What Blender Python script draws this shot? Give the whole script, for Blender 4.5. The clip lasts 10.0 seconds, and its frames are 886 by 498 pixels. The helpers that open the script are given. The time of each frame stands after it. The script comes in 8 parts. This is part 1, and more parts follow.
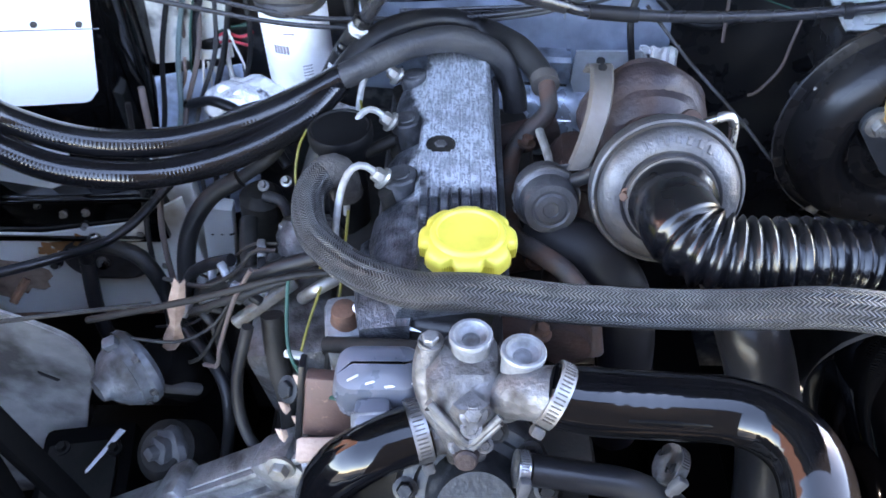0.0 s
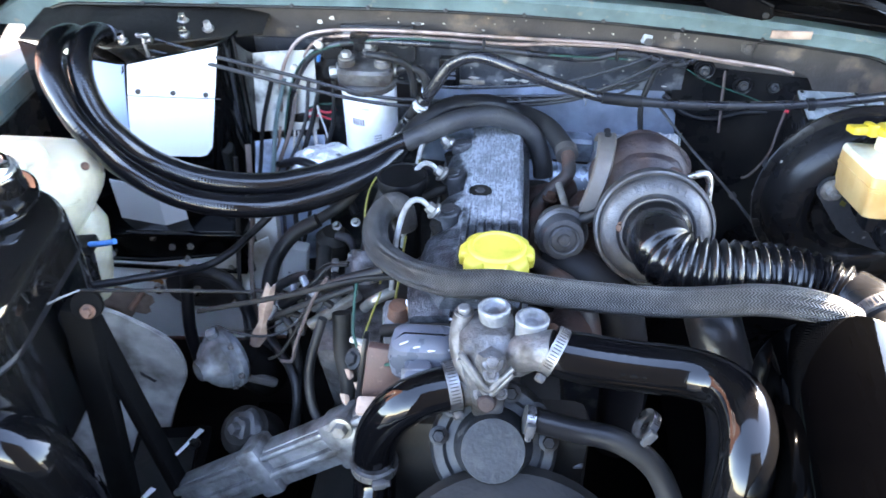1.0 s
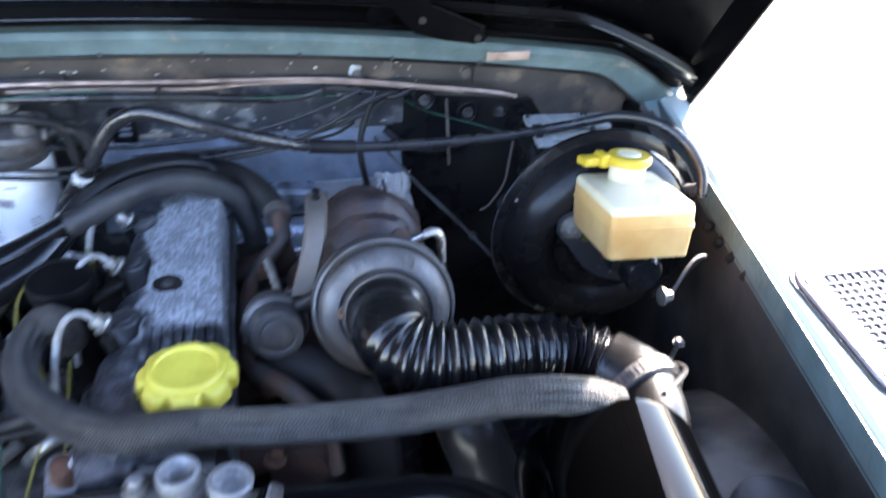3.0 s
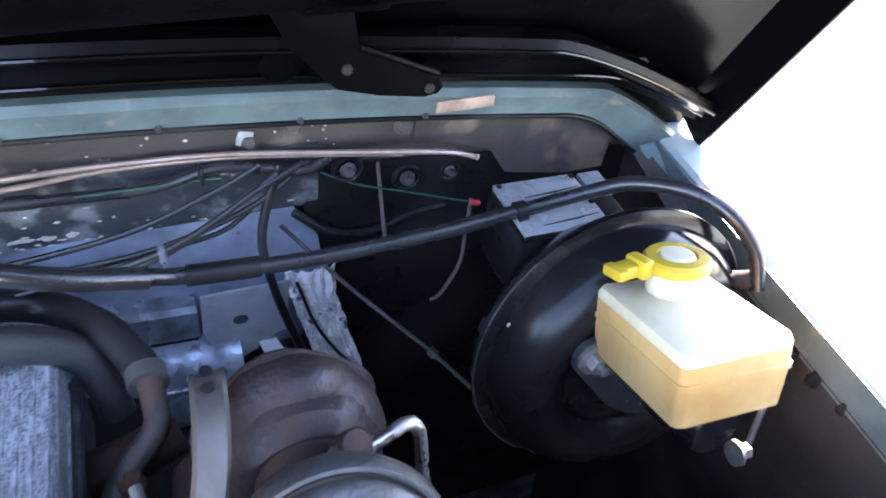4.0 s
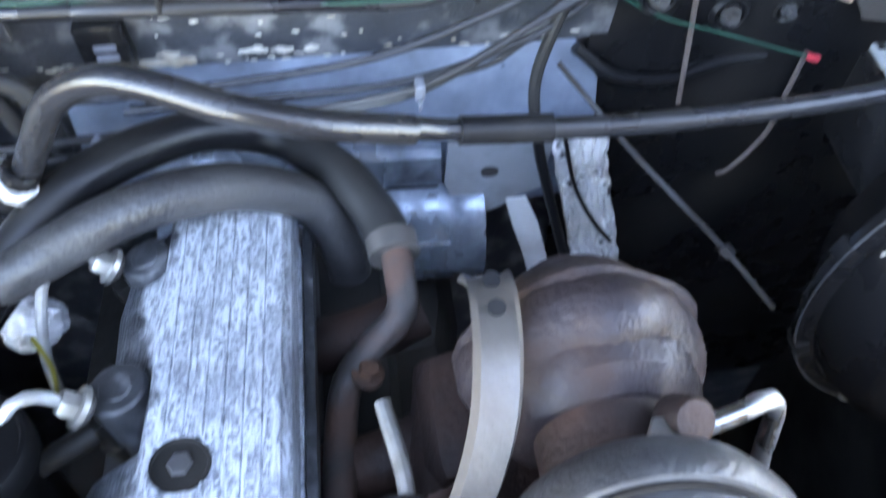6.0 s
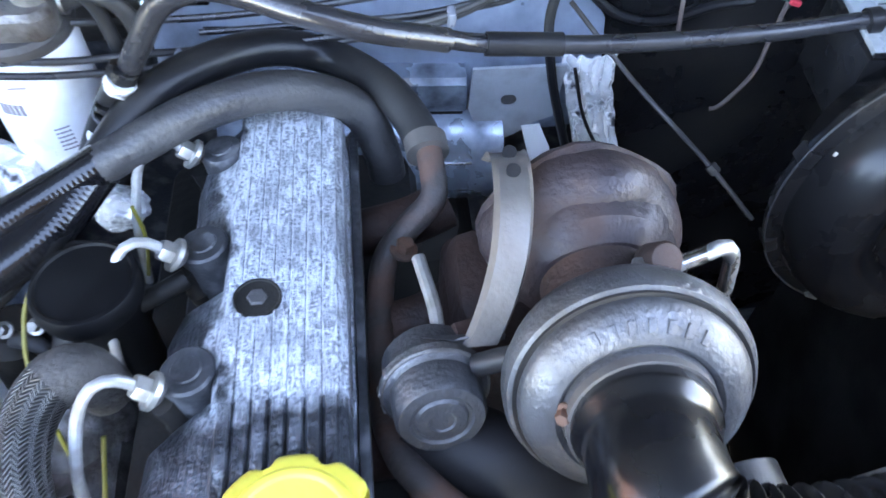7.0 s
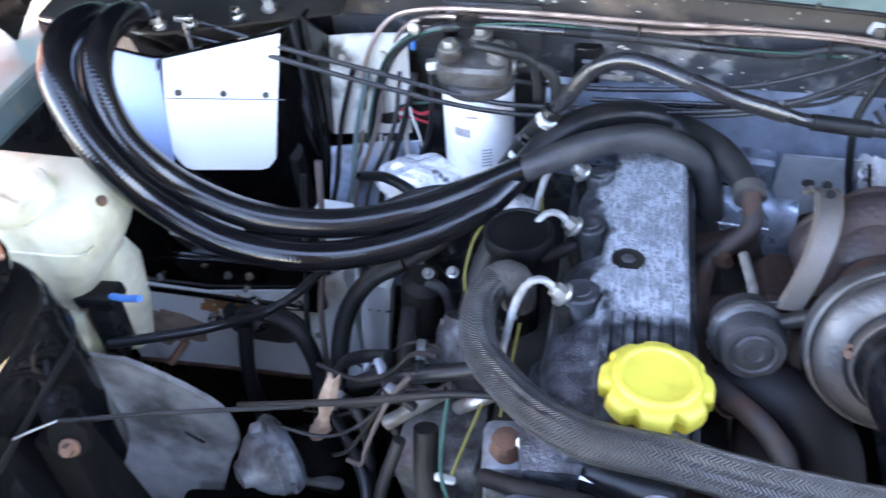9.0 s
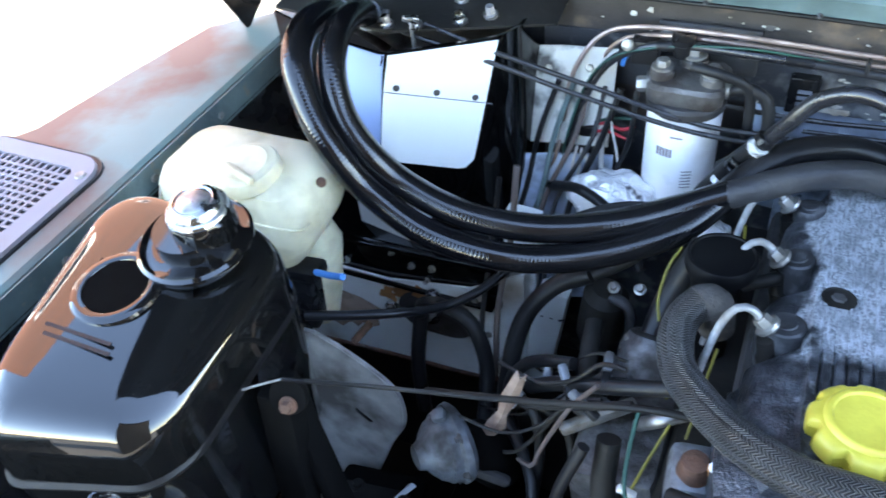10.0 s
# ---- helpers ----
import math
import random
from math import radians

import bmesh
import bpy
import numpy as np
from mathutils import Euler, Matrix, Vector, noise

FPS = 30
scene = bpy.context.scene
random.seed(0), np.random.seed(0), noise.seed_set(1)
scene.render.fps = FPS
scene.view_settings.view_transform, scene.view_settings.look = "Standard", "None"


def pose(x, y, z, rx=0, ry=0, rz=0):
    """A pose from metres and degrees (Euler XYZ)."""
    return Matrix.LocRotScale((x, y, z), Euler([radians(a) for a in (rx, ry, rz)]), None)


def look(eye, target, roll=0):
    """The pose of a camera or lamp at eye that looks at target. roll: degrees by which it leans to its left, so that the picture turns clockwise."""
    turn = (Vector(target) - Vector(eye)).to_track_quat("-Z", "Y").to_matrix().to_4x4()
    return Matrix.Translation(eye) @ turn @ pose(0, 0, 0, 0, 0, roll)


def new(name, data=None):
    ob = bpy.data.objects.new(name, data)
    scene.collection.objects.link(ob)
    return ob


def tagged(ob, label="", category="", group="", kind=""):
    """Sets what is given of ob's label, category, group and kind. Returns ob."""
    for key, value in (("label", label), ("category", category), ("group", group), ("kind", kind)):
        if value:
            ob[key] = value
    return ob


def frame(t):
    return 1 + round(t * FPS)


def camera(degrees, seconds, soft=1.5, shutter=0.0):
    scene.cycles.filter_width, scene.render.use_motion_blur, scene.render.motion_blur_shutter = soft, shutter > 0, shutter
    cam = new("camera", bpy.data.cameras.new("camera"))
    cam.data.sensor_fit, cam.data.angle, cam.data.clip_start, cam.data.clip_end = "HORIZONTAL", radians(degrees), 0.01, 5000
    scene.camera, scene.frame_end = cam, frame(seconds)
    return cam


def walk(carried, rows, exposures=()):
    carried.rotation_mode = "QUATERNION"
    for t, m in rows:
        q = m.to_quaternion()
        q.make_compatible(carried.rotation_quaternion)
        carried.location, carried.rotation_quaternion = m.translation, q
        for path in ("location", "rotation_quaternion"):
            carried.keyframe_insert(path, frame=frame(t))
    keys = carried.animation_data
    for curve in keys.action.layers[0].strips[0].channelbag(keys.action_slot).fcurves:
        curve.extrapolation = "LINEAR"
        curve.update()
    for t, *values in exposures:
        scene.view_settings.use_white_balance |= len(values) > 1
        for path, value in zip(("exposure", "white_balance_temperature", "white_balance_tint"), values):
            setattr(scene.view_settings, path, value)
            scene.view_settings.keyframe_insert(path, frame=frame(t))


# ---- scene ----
cam = camera(57.5, 10.0, soft=1.6, shutter=0.4)
PATH = [
    (0, (0.017, 0.089, 1.64), (-0.023, 1.428, 0.156), -0.8),
    (0.5, (0.016, 0.011, 1.66), (-0.07, 1.448, 0.272), -0.6),
    (1, (0.033, -0.111, 1.702), (-0.124, 1.425, 0.43), -0.8),
    (1.5, (0.043, -0.131, 1.704), (-0.204, 1.416, 0.461), -3.3),
    (2, (0.072, -0.073, 1.684), (-0.124, 1.422, 0.37), -4.8),
    (2.5, (0.096, -0.024, 1.669), (0.228, 1.452, 0.326), 1.6),
    (3, (0.099, 0.06, 1.659), (0.498, 1.571, 0.411), 4.2),
    (3.2, (0.09, 0.139, 1.642), (0.597, 1.639, 0.42), 4.9),
    (4.3, (0.151, 0.412, 1.552), (0.803, 1.784, 0.251), 5.8),
    (4.5, (0.167, 0.451, 1.533), (0.744, 1.809, 0.183), 5.2),
    (5, (0.178, 0.478, 1.507), (0.595, 1.79, 0.056), 2.6),
    (5.5, (0.127, 0.493, 1.507), (0.419, 1.783, 0.007), 1.3),
    (6, (0.089, 0.493, 1.504), (0.27, 1.679, -0.096), 1.7),
    (6.2, (0.084, 0.484, 1.508), (0.252, 1.519, -0.195), 2.6),
    (7.3, (0.057, 0.342, 1.568), (0.192, 1.573, -0.003), 1.4),
    (7.5, (0.046, 0.296, 1.591), (0.174, 1.577, 0.06), 0.9),
    (8, (0.032, 0.228, 1.618), (0.095, 1.575, 0.141), -0.7),
    (8.5, (0.005, 0.19, 1.628), (-0.152, 1.578, 0.198), -2.8),
    (9, (-0.019, 0.169, 1.638), (-0.411, 1.541, 0.236), -5.0),
    (9.5, (-0.051, 0.154, 1.648), (-0.617, 1.487, 0.269), -5.8),
    (10, (-0.07, 0.136, 1.651), (-0.768, 1.425, 0.291), -6.8),
]
EXPOSURES = [(0, 4.49, 7650, 22), (0.5, 4.58, 7550, 20), (1, 4.52, 7400, 18), (2.5, 4.32, 7050, 18), (3, 3.76, 6950, 20), (4.5, 4.15, 7450, 28), (5.5, 4.88, 7950, 20), (6.2, 4.9, 7950, 18), (7.5, 4.88, 7500, 19), (8.5, 4.58, 7500, 20), (9, 4.38, 7550, 23), (10, 4.0, 7250, 12)]
walk(cam, [(t, look(eye, target, roll)) for t, eye, target, roll in PATH], EXPOSURES)

# ---- world, sun, exposure ----
world = bpy.data.worlds.new("sky")
scene.world = world
world.use_nodes = True
wn = world.node_tree.nodes
sky = wn.new("ShaderNodeTexSky")
sky.sky_type = "NISHITA"
sky.sun_disc = False
sky.sun_elevation = radians(36)
sky.sun_rotation = radians(50)
sky.dust_density = 0.2
sky.ozone_density = 1.6
wn["Background"].inputs["Strength"].default_value = 0.15
world.node_tree.links.new(sky.outputs["Color"], wn["Background"].inputs["Color"])
sun_data = bpy.data.lights.new("sun", "SUN")
sun_data.energy = 4.5
sun_data.angle = radians(0.6)
sun_data.color = (1.0, 0.95, 0.86)
sun = new("sun", sun_data)
SUN_WAY = Vector((0.62, 0.52, 0.59))
sun.matrix_world = look(SUN_WAY * 10, (0, 0, 0))


# ---- materials ----
def rgb(c):
    return (*c, 1.0) if len(c) == 3 else c


def surf(name, base, rough, metal=0.0, var=0.2, scale=40.0, dirt=None, dirt_at=0.55, dirt_soft=0.15, dirt_scale=9.0,
         dirt_rough=0.8, bump=0.15, bump_scale=260.0, coat=0.0, sub=0.0, spec=0.5, dirt_metal=0.0, rings=0.0, ring_bump=0.11):
    """Grain at a fine scale, stains at a coarse one, and a fine relief."""
    m = bpy.data.materials.new(name)
    m.use_nodes = True
    n, l = m.node_tree.nodes, m.node_tree.links
    b = n["Principled BSDF"]
    tc = n.new("ShaderNodeTexCoord")

    def noise_at(sc, detail=6.0):
        t = n.new("ShaderNodeTexNoise")
        t.inputs["Scale"].default_value, t.inputs["Detail"].default_value = sc, detail
        l.new(tc.outputs["Object"], t.inputs["Vector"])
        return t

    def mixed(kind, fac, a, c):
        x = n.new("ShaderNodeMix")
        x.data_type = kind
        k = {"RGBA": (0, 6, 7, 2), "FLOAT": (0, 2, 3, 0)}[kind]
        for slot, v in ((k[0], fac), (k[1], a), (k[2], c)):
            if isinstance(v, (int, float, tuple)):
                x.inputs[slot].default_value = v
            else:
                l.new(v, x.inputs[slot])
        return x.outputs[k[3]]

    grain = noise_at(scale)
    lo = tuple(max(0.0, v * (1 - var)) for v in base)
    hi = tuple(min(1.0, v * (1 + var)) for v in base)
    col = mixed("RGBA", grain.outputs["Fac"], rgb(lo), rgb(hi))
    rv = mixed("FLOAT", grain.outputs["Fac"], max(0.02, rough * 0.75), min(1.0, rough * 1.25))
    mv = metal
    if dirt:
        st = noise_at(dirt_scale, 9.0)
        ramp = n.new("ShaderNodeMapRange")
        ramp.inputs["From Min"].default_value = dirt_at - dirt_soft
        ramp.inputs["From Max"].default_value = dirt_at + dirt_soft
        l.new(st.outputs["Fac"], ramp.inputs["Value"])
        f = ramp.outputs["Result"]
        col = mixed("RGBA", f, col, rgb(dirt))
        rv = mixed("FLOAT", f, rv, dirt_rough)
        if metal != dirt_metal:
            mv = mixed("FLOAT", f, metal, dirt_metal)
    l.new(col, b.inputs["Base Color"])
    l.new(rv, b.inputs["Roughness"])
    if isinstance(mv, (int, float)):
        b.inputs["Metallic"].default_value = mv
    else:
        l.new(mv, b.inputs["Metallic"])
    b.inputs["Specular IOR Level"].default_value = spec
    b.inputs["Coat Weight"].default_value = coat
    b.inputs["Coat Roughness"].default_value = 0.05
    if sub:
        b.inputs["Subsurface Weight"].default_value = sub
        b.inputs["Subsurface Radius"].default_value = (0.02, 0.015, 0.008)
    if bump:
        bn = n.new("ShaderNodeBump")
        bn.inputs["Strength"].default_value = bump
        bn.inputs["Distance"].default_value = 0.002
        height = noise_at(bump_scale, 4.0).outputs["Fac"]
        if rings:
            wave = n.new("ShaderNodeTexWave")
            wave.bands_direction = "Y"
            wave.inputs["Scale"].default_value = 0.314 / rings
            wave.inputs["Distortion"].default_value = 0.6
            l.new(tc.outputs["UV"], wave.inputs["Vector"])
            height = mixed("FLOAT", 0.85, height, wave.outputs["Fac"])
            bn.inputs["Strength"].default_value = ring_bump
        l.new(height, bn.inputs["Height"])
        l.new(bn.outputs["Normal"], b.inputs["Normal"])
    return m


M = {}
M["black_gloss"] = surf("black_gloss", (0.002, 0.002, 0.0022), 0.06, var=0.3, dirt=(0.006, 0.006, 0.006), dirt_at=0.68, dirt_rough=0.2, bump=0.02, spec=0.4)
M["black_satin"] = surf("black_satin", (0.0095, 0.0095, 0.0105), 0.27, dirt=(0.034, 0.030, 0.027), dirt_at=0.63, dirt_rough=0.6, bump=0.08, spec=0.27)
M["bonnet_black"] = surf("bonnet_black", (0.0022, 0.0022, 0.0026), 0.2, dirt=(0.005, 0.0047, 0.0045), dirt_at=0.66, dirt_rough=0.5, bump=0.03, spec=0.12)
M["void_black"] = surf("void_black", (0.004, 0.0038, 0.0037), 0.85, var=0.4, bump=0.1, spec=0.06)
M["canister_black"] = surf("canister_black", (0.0004, 0.0004, 0.0005), 0.035, var=0.3, dirt=(0.0010, 0.0010, 0.0010), dirt_at=0.66, dirt_rough=0.07, bump=0.01, spec=0.13)
M["lid_black"] = surf("lid_black", (0.0035, 0.0035, 0.004), 0.5, dirt=(0.012, 0.012, 0.012), dirt_at=0.66, dirt_rough=0.7, bump=0.05, spec=0.12)
M["plastic_pale"] = surf("plastic_pale", (0.28, 0.30, 0.315), 0.14, var=0.15, scale=20, dirt=(0.12, 0.125, 0.13), dirt_at=0.62, dirt_scale=30, bump=0.04, spec=0.8, coat=0.3)
M["pump_grey"] = surf("pump_grey", (0.014, 0.016, 0.019), 0.45, metal=0.2, var=0.4, dirt=(0.035, 0.036, 0.038), dirt_at=0.60, dirt_soft=0.06, dirt_scale=60, bump=0.3)
M["black_enamel"] = surf("black_enamel", (0.005, 0.005, 0.005), 0.035, var=0.3, bump=0.0, spec=0.5, coat=0.6)
M["hose_gloss"] = surf("hose_gloss", (0.002, 0.002, 0.0025), 0.07, var=0.3, dirt=(0.004, 0.004, 0.004), dirt_at=0.64, dirt_rough=0.12, bump=0.12, bump_scale=60, rings=0.010, ring_bump=0.03, spec=0.42)
M["elbow_black"] = surf("elbow_black", (0.009, 0.008, 0.0095), 0.42, dirt=(0.022, 0.02, 0.02), dirt_at=0.6, dirt_rough=0.6, bump=0.1, spec=0.25)
M["hose_ribbed"] = surf("hose_ribbed", (0.004, 0.004, 0.005), 0.2, dirt=(0.014, 0.013, 0.012), dirt_at=0.62, dirt_rough=0.5, bump=0.06, spec=0.5)
M["reflected_sky_white"] = surf("reflected_sky_white", (0.86, 0.89, 0.89), 0.25, var=0.02, scale=12, bump=0.0, coat=0.3)
M["facet_shade_blue"] = surf("facet_shade_blue", (0.30, 0.40, 0.62), 0.25, var=0.05, scale=12, bump=0.0)
M["strap_steel"] = surf("strap_steel", (0.155, 0.14, 0.13), 0.38, metal=0.55, var=0.25, scale=60, dirt=(0.11, 0.085, 0.07), dirt_at=0.55, dirt_soft=0.15, dirt_scale=25, bump=0.2, dirt_metal=0.3)
M["pipe_rust"] = surf("pipe_rust", (0.055, 0.046, 0.043), 0.5, metal=0.15, var=0.4, scale=80, dirt=(0.11, 0.055, 0.038), dirt_at=0.58, dirt_scale=35, bump=0.35)
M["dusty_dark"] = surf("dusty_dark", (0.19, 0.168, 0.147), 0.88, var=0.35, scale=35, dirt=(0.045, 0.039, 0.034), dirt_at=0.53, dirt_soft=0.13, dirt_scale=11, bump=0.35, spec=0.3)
M["satin_grey"] = surf("satin_grey", (0.016, 0.016, 0.019), 0.25, var=0.3, dirt=(0.036, 0.035, 0.034), dirt_at=0.60, dirt_soft=0.15, dirt_rough=0.42, bump=0.08, spec=0.6)
M["pipe_pale"] = surf("pipe_pale", (0.34, 0.34, 0.34), 0.35, metal=0.5, var=0.2, scale=80, dirt=(0.16, 0.14, 0.12), dirt_at=0.6, dirt_scale=60, bump=0.1)
M["orange_rust"] = surf("orange_rust", (0.50, 0.22, 0.07), 0.8, var=0.4, scale=120, dirt=(0.3, 0.16, 0.08), dirt_scale=60, bump=0.4)
M["flange_grey"] = surf("flange_grey", (0.05, 0.053, 0.058), 0.35, metal=0.3, var=0.4, scale=60, dirt=(0.32, 0.32, 0.31), dirt_at=0.66, dirt_soft=0.04, dirt_scale=90, bump=0.2)
M["servo_black"] = surf("servo_black", (0.006, 0.006, 0.007), 0.15, dirt=(0.022, 0.020, 0.019), dirt_at=0.62, dirt_rough=0.5, bump=0.03, spec=0.28)
M["black_paint"] = surf("black_paint", (0.007, 0.007, 0.008), 0.35, dirt=(0.035, 0.03, 0.026), dirt_at=0.6, dirt_rough=0.7, bump=0.15, spec=0.2)
M["black_rubber"] = surf("black_rubber", (0.010, 0.010, 0.0115), 0.3, dirt=(0.034, 0.032, 0.030), dirt_at=0.62, dirt_rough=0.75, bump=0.12, spec=0.28)
M["hose_rubber"] = surf("hose_rubber", (0.005, 0.005, 0.006), 0.10, dirt=(0.012, 0.012, 0.013), dirt_at=0.66, dirt_rough=0.3, bump=0.06, bump_scale=500, rings=0.0036, spec=0.5, coat=0.25)
M["grey_rubber"] = surf("grey_rubber", (0.019, 0.019, 0.0215), 0.36, var=0.45, scale=90, dirt=(0.050, 0.048, 0.048), dirt_at=0.56, dirt_soft=0.2, dirt_scale=30, bump=0.5, bump_scale=190)
M["grimy_black"] = surf("grimy_black", (0.011, 0.0105, 0.010), 0.52, dirt=(0.034, 0.030, 0.026), dirt_at=0.56, dirt_scale=14, bump=0.35, bump_scale=120, spec=0.2)
M["grimy_metal"] = surf("grimy_metal", (0.10, 0.10, 0.105), 0.5, metal=0.6, dirt=(0.035, 0.03, 0.027), dirt_at=0.5, dirt_scale=22, bump=0.4, bump_scale=150)
M["cast_alu"] = surf("cast_alu", (0.26, 0.26, 0.265), 0.38, metal=0.7, var=0.4, dirt=(0.05, 0.043, 0.038), dirt_at=0.52, dirt_soft=0.12, dirt_scale=32, dirt_rough=0.65, bump=0.5, bump_scale=330, dirt_metal=0.3)
M["turbo_alu"] = surf("turbo_alu", (0.120, 0.120, 0.125), 0.42, metal=0.65, var=0.45, scale=50, dirt=(0.045, 0.039, 0.038), dirt_at=0.53, dirt_soft=0.16, dirt_scale=24, dirt_rough=0.55, bump=0.5, bump_scale=300, dirt_metal=0.4)
M["dull_alu"] = surf("dull_alu", (0.16, 0.153, 0.147), 0.5, metal=0.65, var=0.5, scale=60, dirt=(0.045, 0.034, 0.029), dirt_at=0.52, dirt_soft=0.13, dirt_scale=34, bump=0.7, bump_scale=240, dirt_metal=0.3)
M["bright_steel"] = surf("bright_steel", (0.62, 0.62, 0.63), 0.22, metal=1.0, var=0.12, dirt=(0.3, 0.27, 0.24), dirt_at=0.62, dirt_scale=60, bump=0.08, dirt_metal=0.8)
M["zinc"] = surf("zinc", (0.36, 0.35, 0.33), 0.36, metal=0.8, dirt=(0.16, 0.13, 0.10), dirt_at=0.56, dirt_scale=50, bump=0.15, dirt_metal=0.5)
M["white_corrosion"] = surf("white_corrosion", (0.74, 0.75, 0.79), 0.6, var=0.2, scale=160, dirt=(0.30, 0.29, 0.30), dirt_at=0.56, dirt_soft=0.08, dirt_scale=130, bump=1.0, bump_scale=200)
M["plastic_clear"] = surf("plastic_clear", (0.075, 0.082, 0.098), 0.16, var=0.3, scale=30, dirt=(0.10, 0.105, 0.13), dirt_at=0.54, dirt_scale=36, bump=0.2, bump_scale=60, coat=0.3)
M["rust_paint"] = surf("rust_paint", (0.085, 0.045, 0.035), 0.6, var=0.35, scale=70, dirt=(0.20, 0.12, 0.085), dirt_at=0.66, dirt_soft=0.04, dirt_scale=150, bump=0.3)
M["cover_dark"] = surf("cover_dark", (0.045, 0.047, 0.052), 0.42, metal=0.25, var=0.4, scale=90, dirt=(0.11, 0.113, 0.12), dirt_at=0.6, dirt_soft=0.08, dirt_scale=60, bump=0.45, bump_scale=240)
M["pump_alu"] = surf("pump_alu", (0.30, 0.315, 0.34), 0.4, metal=0.6, var=0.35, dirt=(0.09, 0.085, 0.08), dirt_at=0.53, dirt_soft=0.12, dirt_scale=34, bump=0.5, bump_scale=280, dirt_metal=0.3)
M["strap_bright"] = surf("strap_bright", (0.34, 0.34, 0.345), 0.28, metal=1.0, var=0.25, scale=80, dirt=(0.12, 0.10, 0.085), dirt_at=0.57, dirt_scale=70, bump=0.1, dirt_metal=0.7)
M["cast_dark"] = surf("cast_dark", (0.150, 0.147, 0.150), 0.4, metal=0.65, var=0.45, scale=70, dirt=(0.035, 0.03, 0.027), dirt_at=0.5, dirt_soft=0.1, dirt_scale=38, dirt_rough=0.65, bump=0.7, bump_scale=260, dirt_metal=0.3)
M["cream_dirty"] = surf("cream_dirty", (0.76, 0.76, 0.70), 0.45, var=0.25, scale=26, dirt=(0.10, 0.095, 0.09), dirt_at=0.60, dirt_soft=0.07, dirt_scale=22, bump=0.3)
M["rust_iron"] = surf("rust_iron", (0.032, 0.020, 0.018), 0.6, metal=0.3, var=0.45, scale=60, dirt=(0.065, 0.028, 0.018), dirt_at=0.55, dirt_scale=26, bump=0.6, bump_scale=220)
M["heat_iron"] = surf("heat_iron", (0.028, 0.021, 0.024), 0.42, metal=0.3, var=0.55, scale=35, dirt=(0.032, 0.016, 0.013), dirt_at=0.52, dirt_soft=0.1, dirt_scale=30, bump=0.6, bump_scale=230)
M["rust_bolt"] = surf("rust_bolt", (0.12, 0.055, 0.032), 0.7, var=0.5, scale=150, dirt=(0.045, 0.025, 0.018), dirt_scale=60, bump=0.5)
M["yellow"] = surf("yellow", (0.74, 0.62, 0.085), 0.34, var=0.10, dirt=(0.54, 0.42, 0.05), dirt_at=0.58, dirt_scale=40, dirt_rough=0.6, bump=0.10)
M["cap_shade"] = surf("cap_shade", (0.50, 0.40, 0.04), 0.5, var=0.15, bump=0.05)
M["ochre_cap"] = surf("ochre_cap", (0.50, 0.35, 0.025), 0.4, var=0.1, dirt=(0.29, 0.19, 0.02), dirt_at=0.6, dirt_scale=40, dirt_rough=0.6, bump=0.06)
M["amber"] = surf("amber", (0.60, 0.385, 0.16), 0.38, var=0.16, scale=15, dirt=(0.47, 0.24, 0.07), dirt_at=0.52, dirt_soft=0.12, dirt_scale=16, dirt_rough=0.45, bump=0.05, sub=0.35)
M["milky"] = surf("milky", (0.64, 0.59, 0.42), 0.4, var=0.12, scale=12, dirt=(0.34, 0.29, 0.19), dirt_at=0.62, dirt_scale=22, dirt_rough=0.6, bump=0.06, sub=0.3)
M["white_paint"] = surf("white_paint", (0.90, 0.91, 0.92), 0.3, var=0.03, dirt=(0.6, 0.58, 0.55), dirt_at=0.72, dirt_scale=20, bump=0.03)
M["white_rag"] = surf("white_rag", (0.62, 0.59, 0.52), 0.9, var=0.2, dirt=(0.3, 0.22, 0.15), dirt_at=0.58, dirt_scale=40, bump=0.4)
M["brown_card"] = surf("brown_card", (0.42, 0.30, 0.23), 0.9, var=0.25, dirt=(0.2, 0.13, 0.1), dirt_scale=50, bump=0.5)
M["copper"] = surf("copper", (0.50, 0.37, 0.31), 0.35, metal=0.8, var=0.3, dirt=(0.17, 0.12, 0.10), dirt_at=0.55, dirt_scale=22, bump=0.05, dirt_metal=0.4)
M["teal"] = surf("teal", (0.105, 0.15, 0.15), 0.36, var=0.7, scale=26, dirt=(0.21, 0.20, 0.165), dirt_at=0.64, dirt_soft=0.04, dirt_scale=55, dirt_rough=0.75, bump=0.45, bump_scale=110)
M["teal_bright"] = surf("teal_bright", (0.10, 0.20, 0.22), 0.45, var=0.2, scale=25, dirt=(0.22, 0.23, 0.21), dirt_at=0.58, dirt_scale=14, bump=0.15)
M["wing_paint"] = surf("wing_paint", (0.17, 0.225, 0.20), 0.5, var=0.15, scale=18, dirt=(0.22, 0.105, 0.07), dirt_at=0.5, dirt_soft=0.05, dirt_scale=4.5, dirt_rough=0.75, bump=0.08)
# Paler copy of the wing green, with the sunlight put into the base colour.
M["wing_sunlit"] = surf("wing_sunlit", (0.50, 0.57, 0.54), 0.45, var=0.08, scale=18, dirt=(0.38, 0.44, 0.42), dirt_at=0.6, dirt_scale=6, bump=0.06)
M["bulk_brown"] = surf("bulk_brown", (0.078, 0.068, 0.062), 0.40, var=0.5, scale=30, dirt=(0.24, 0.175, 0.13), dirt_at=0.61, dirt_soft=0.06, dirt_scale=18, bump=0.3)
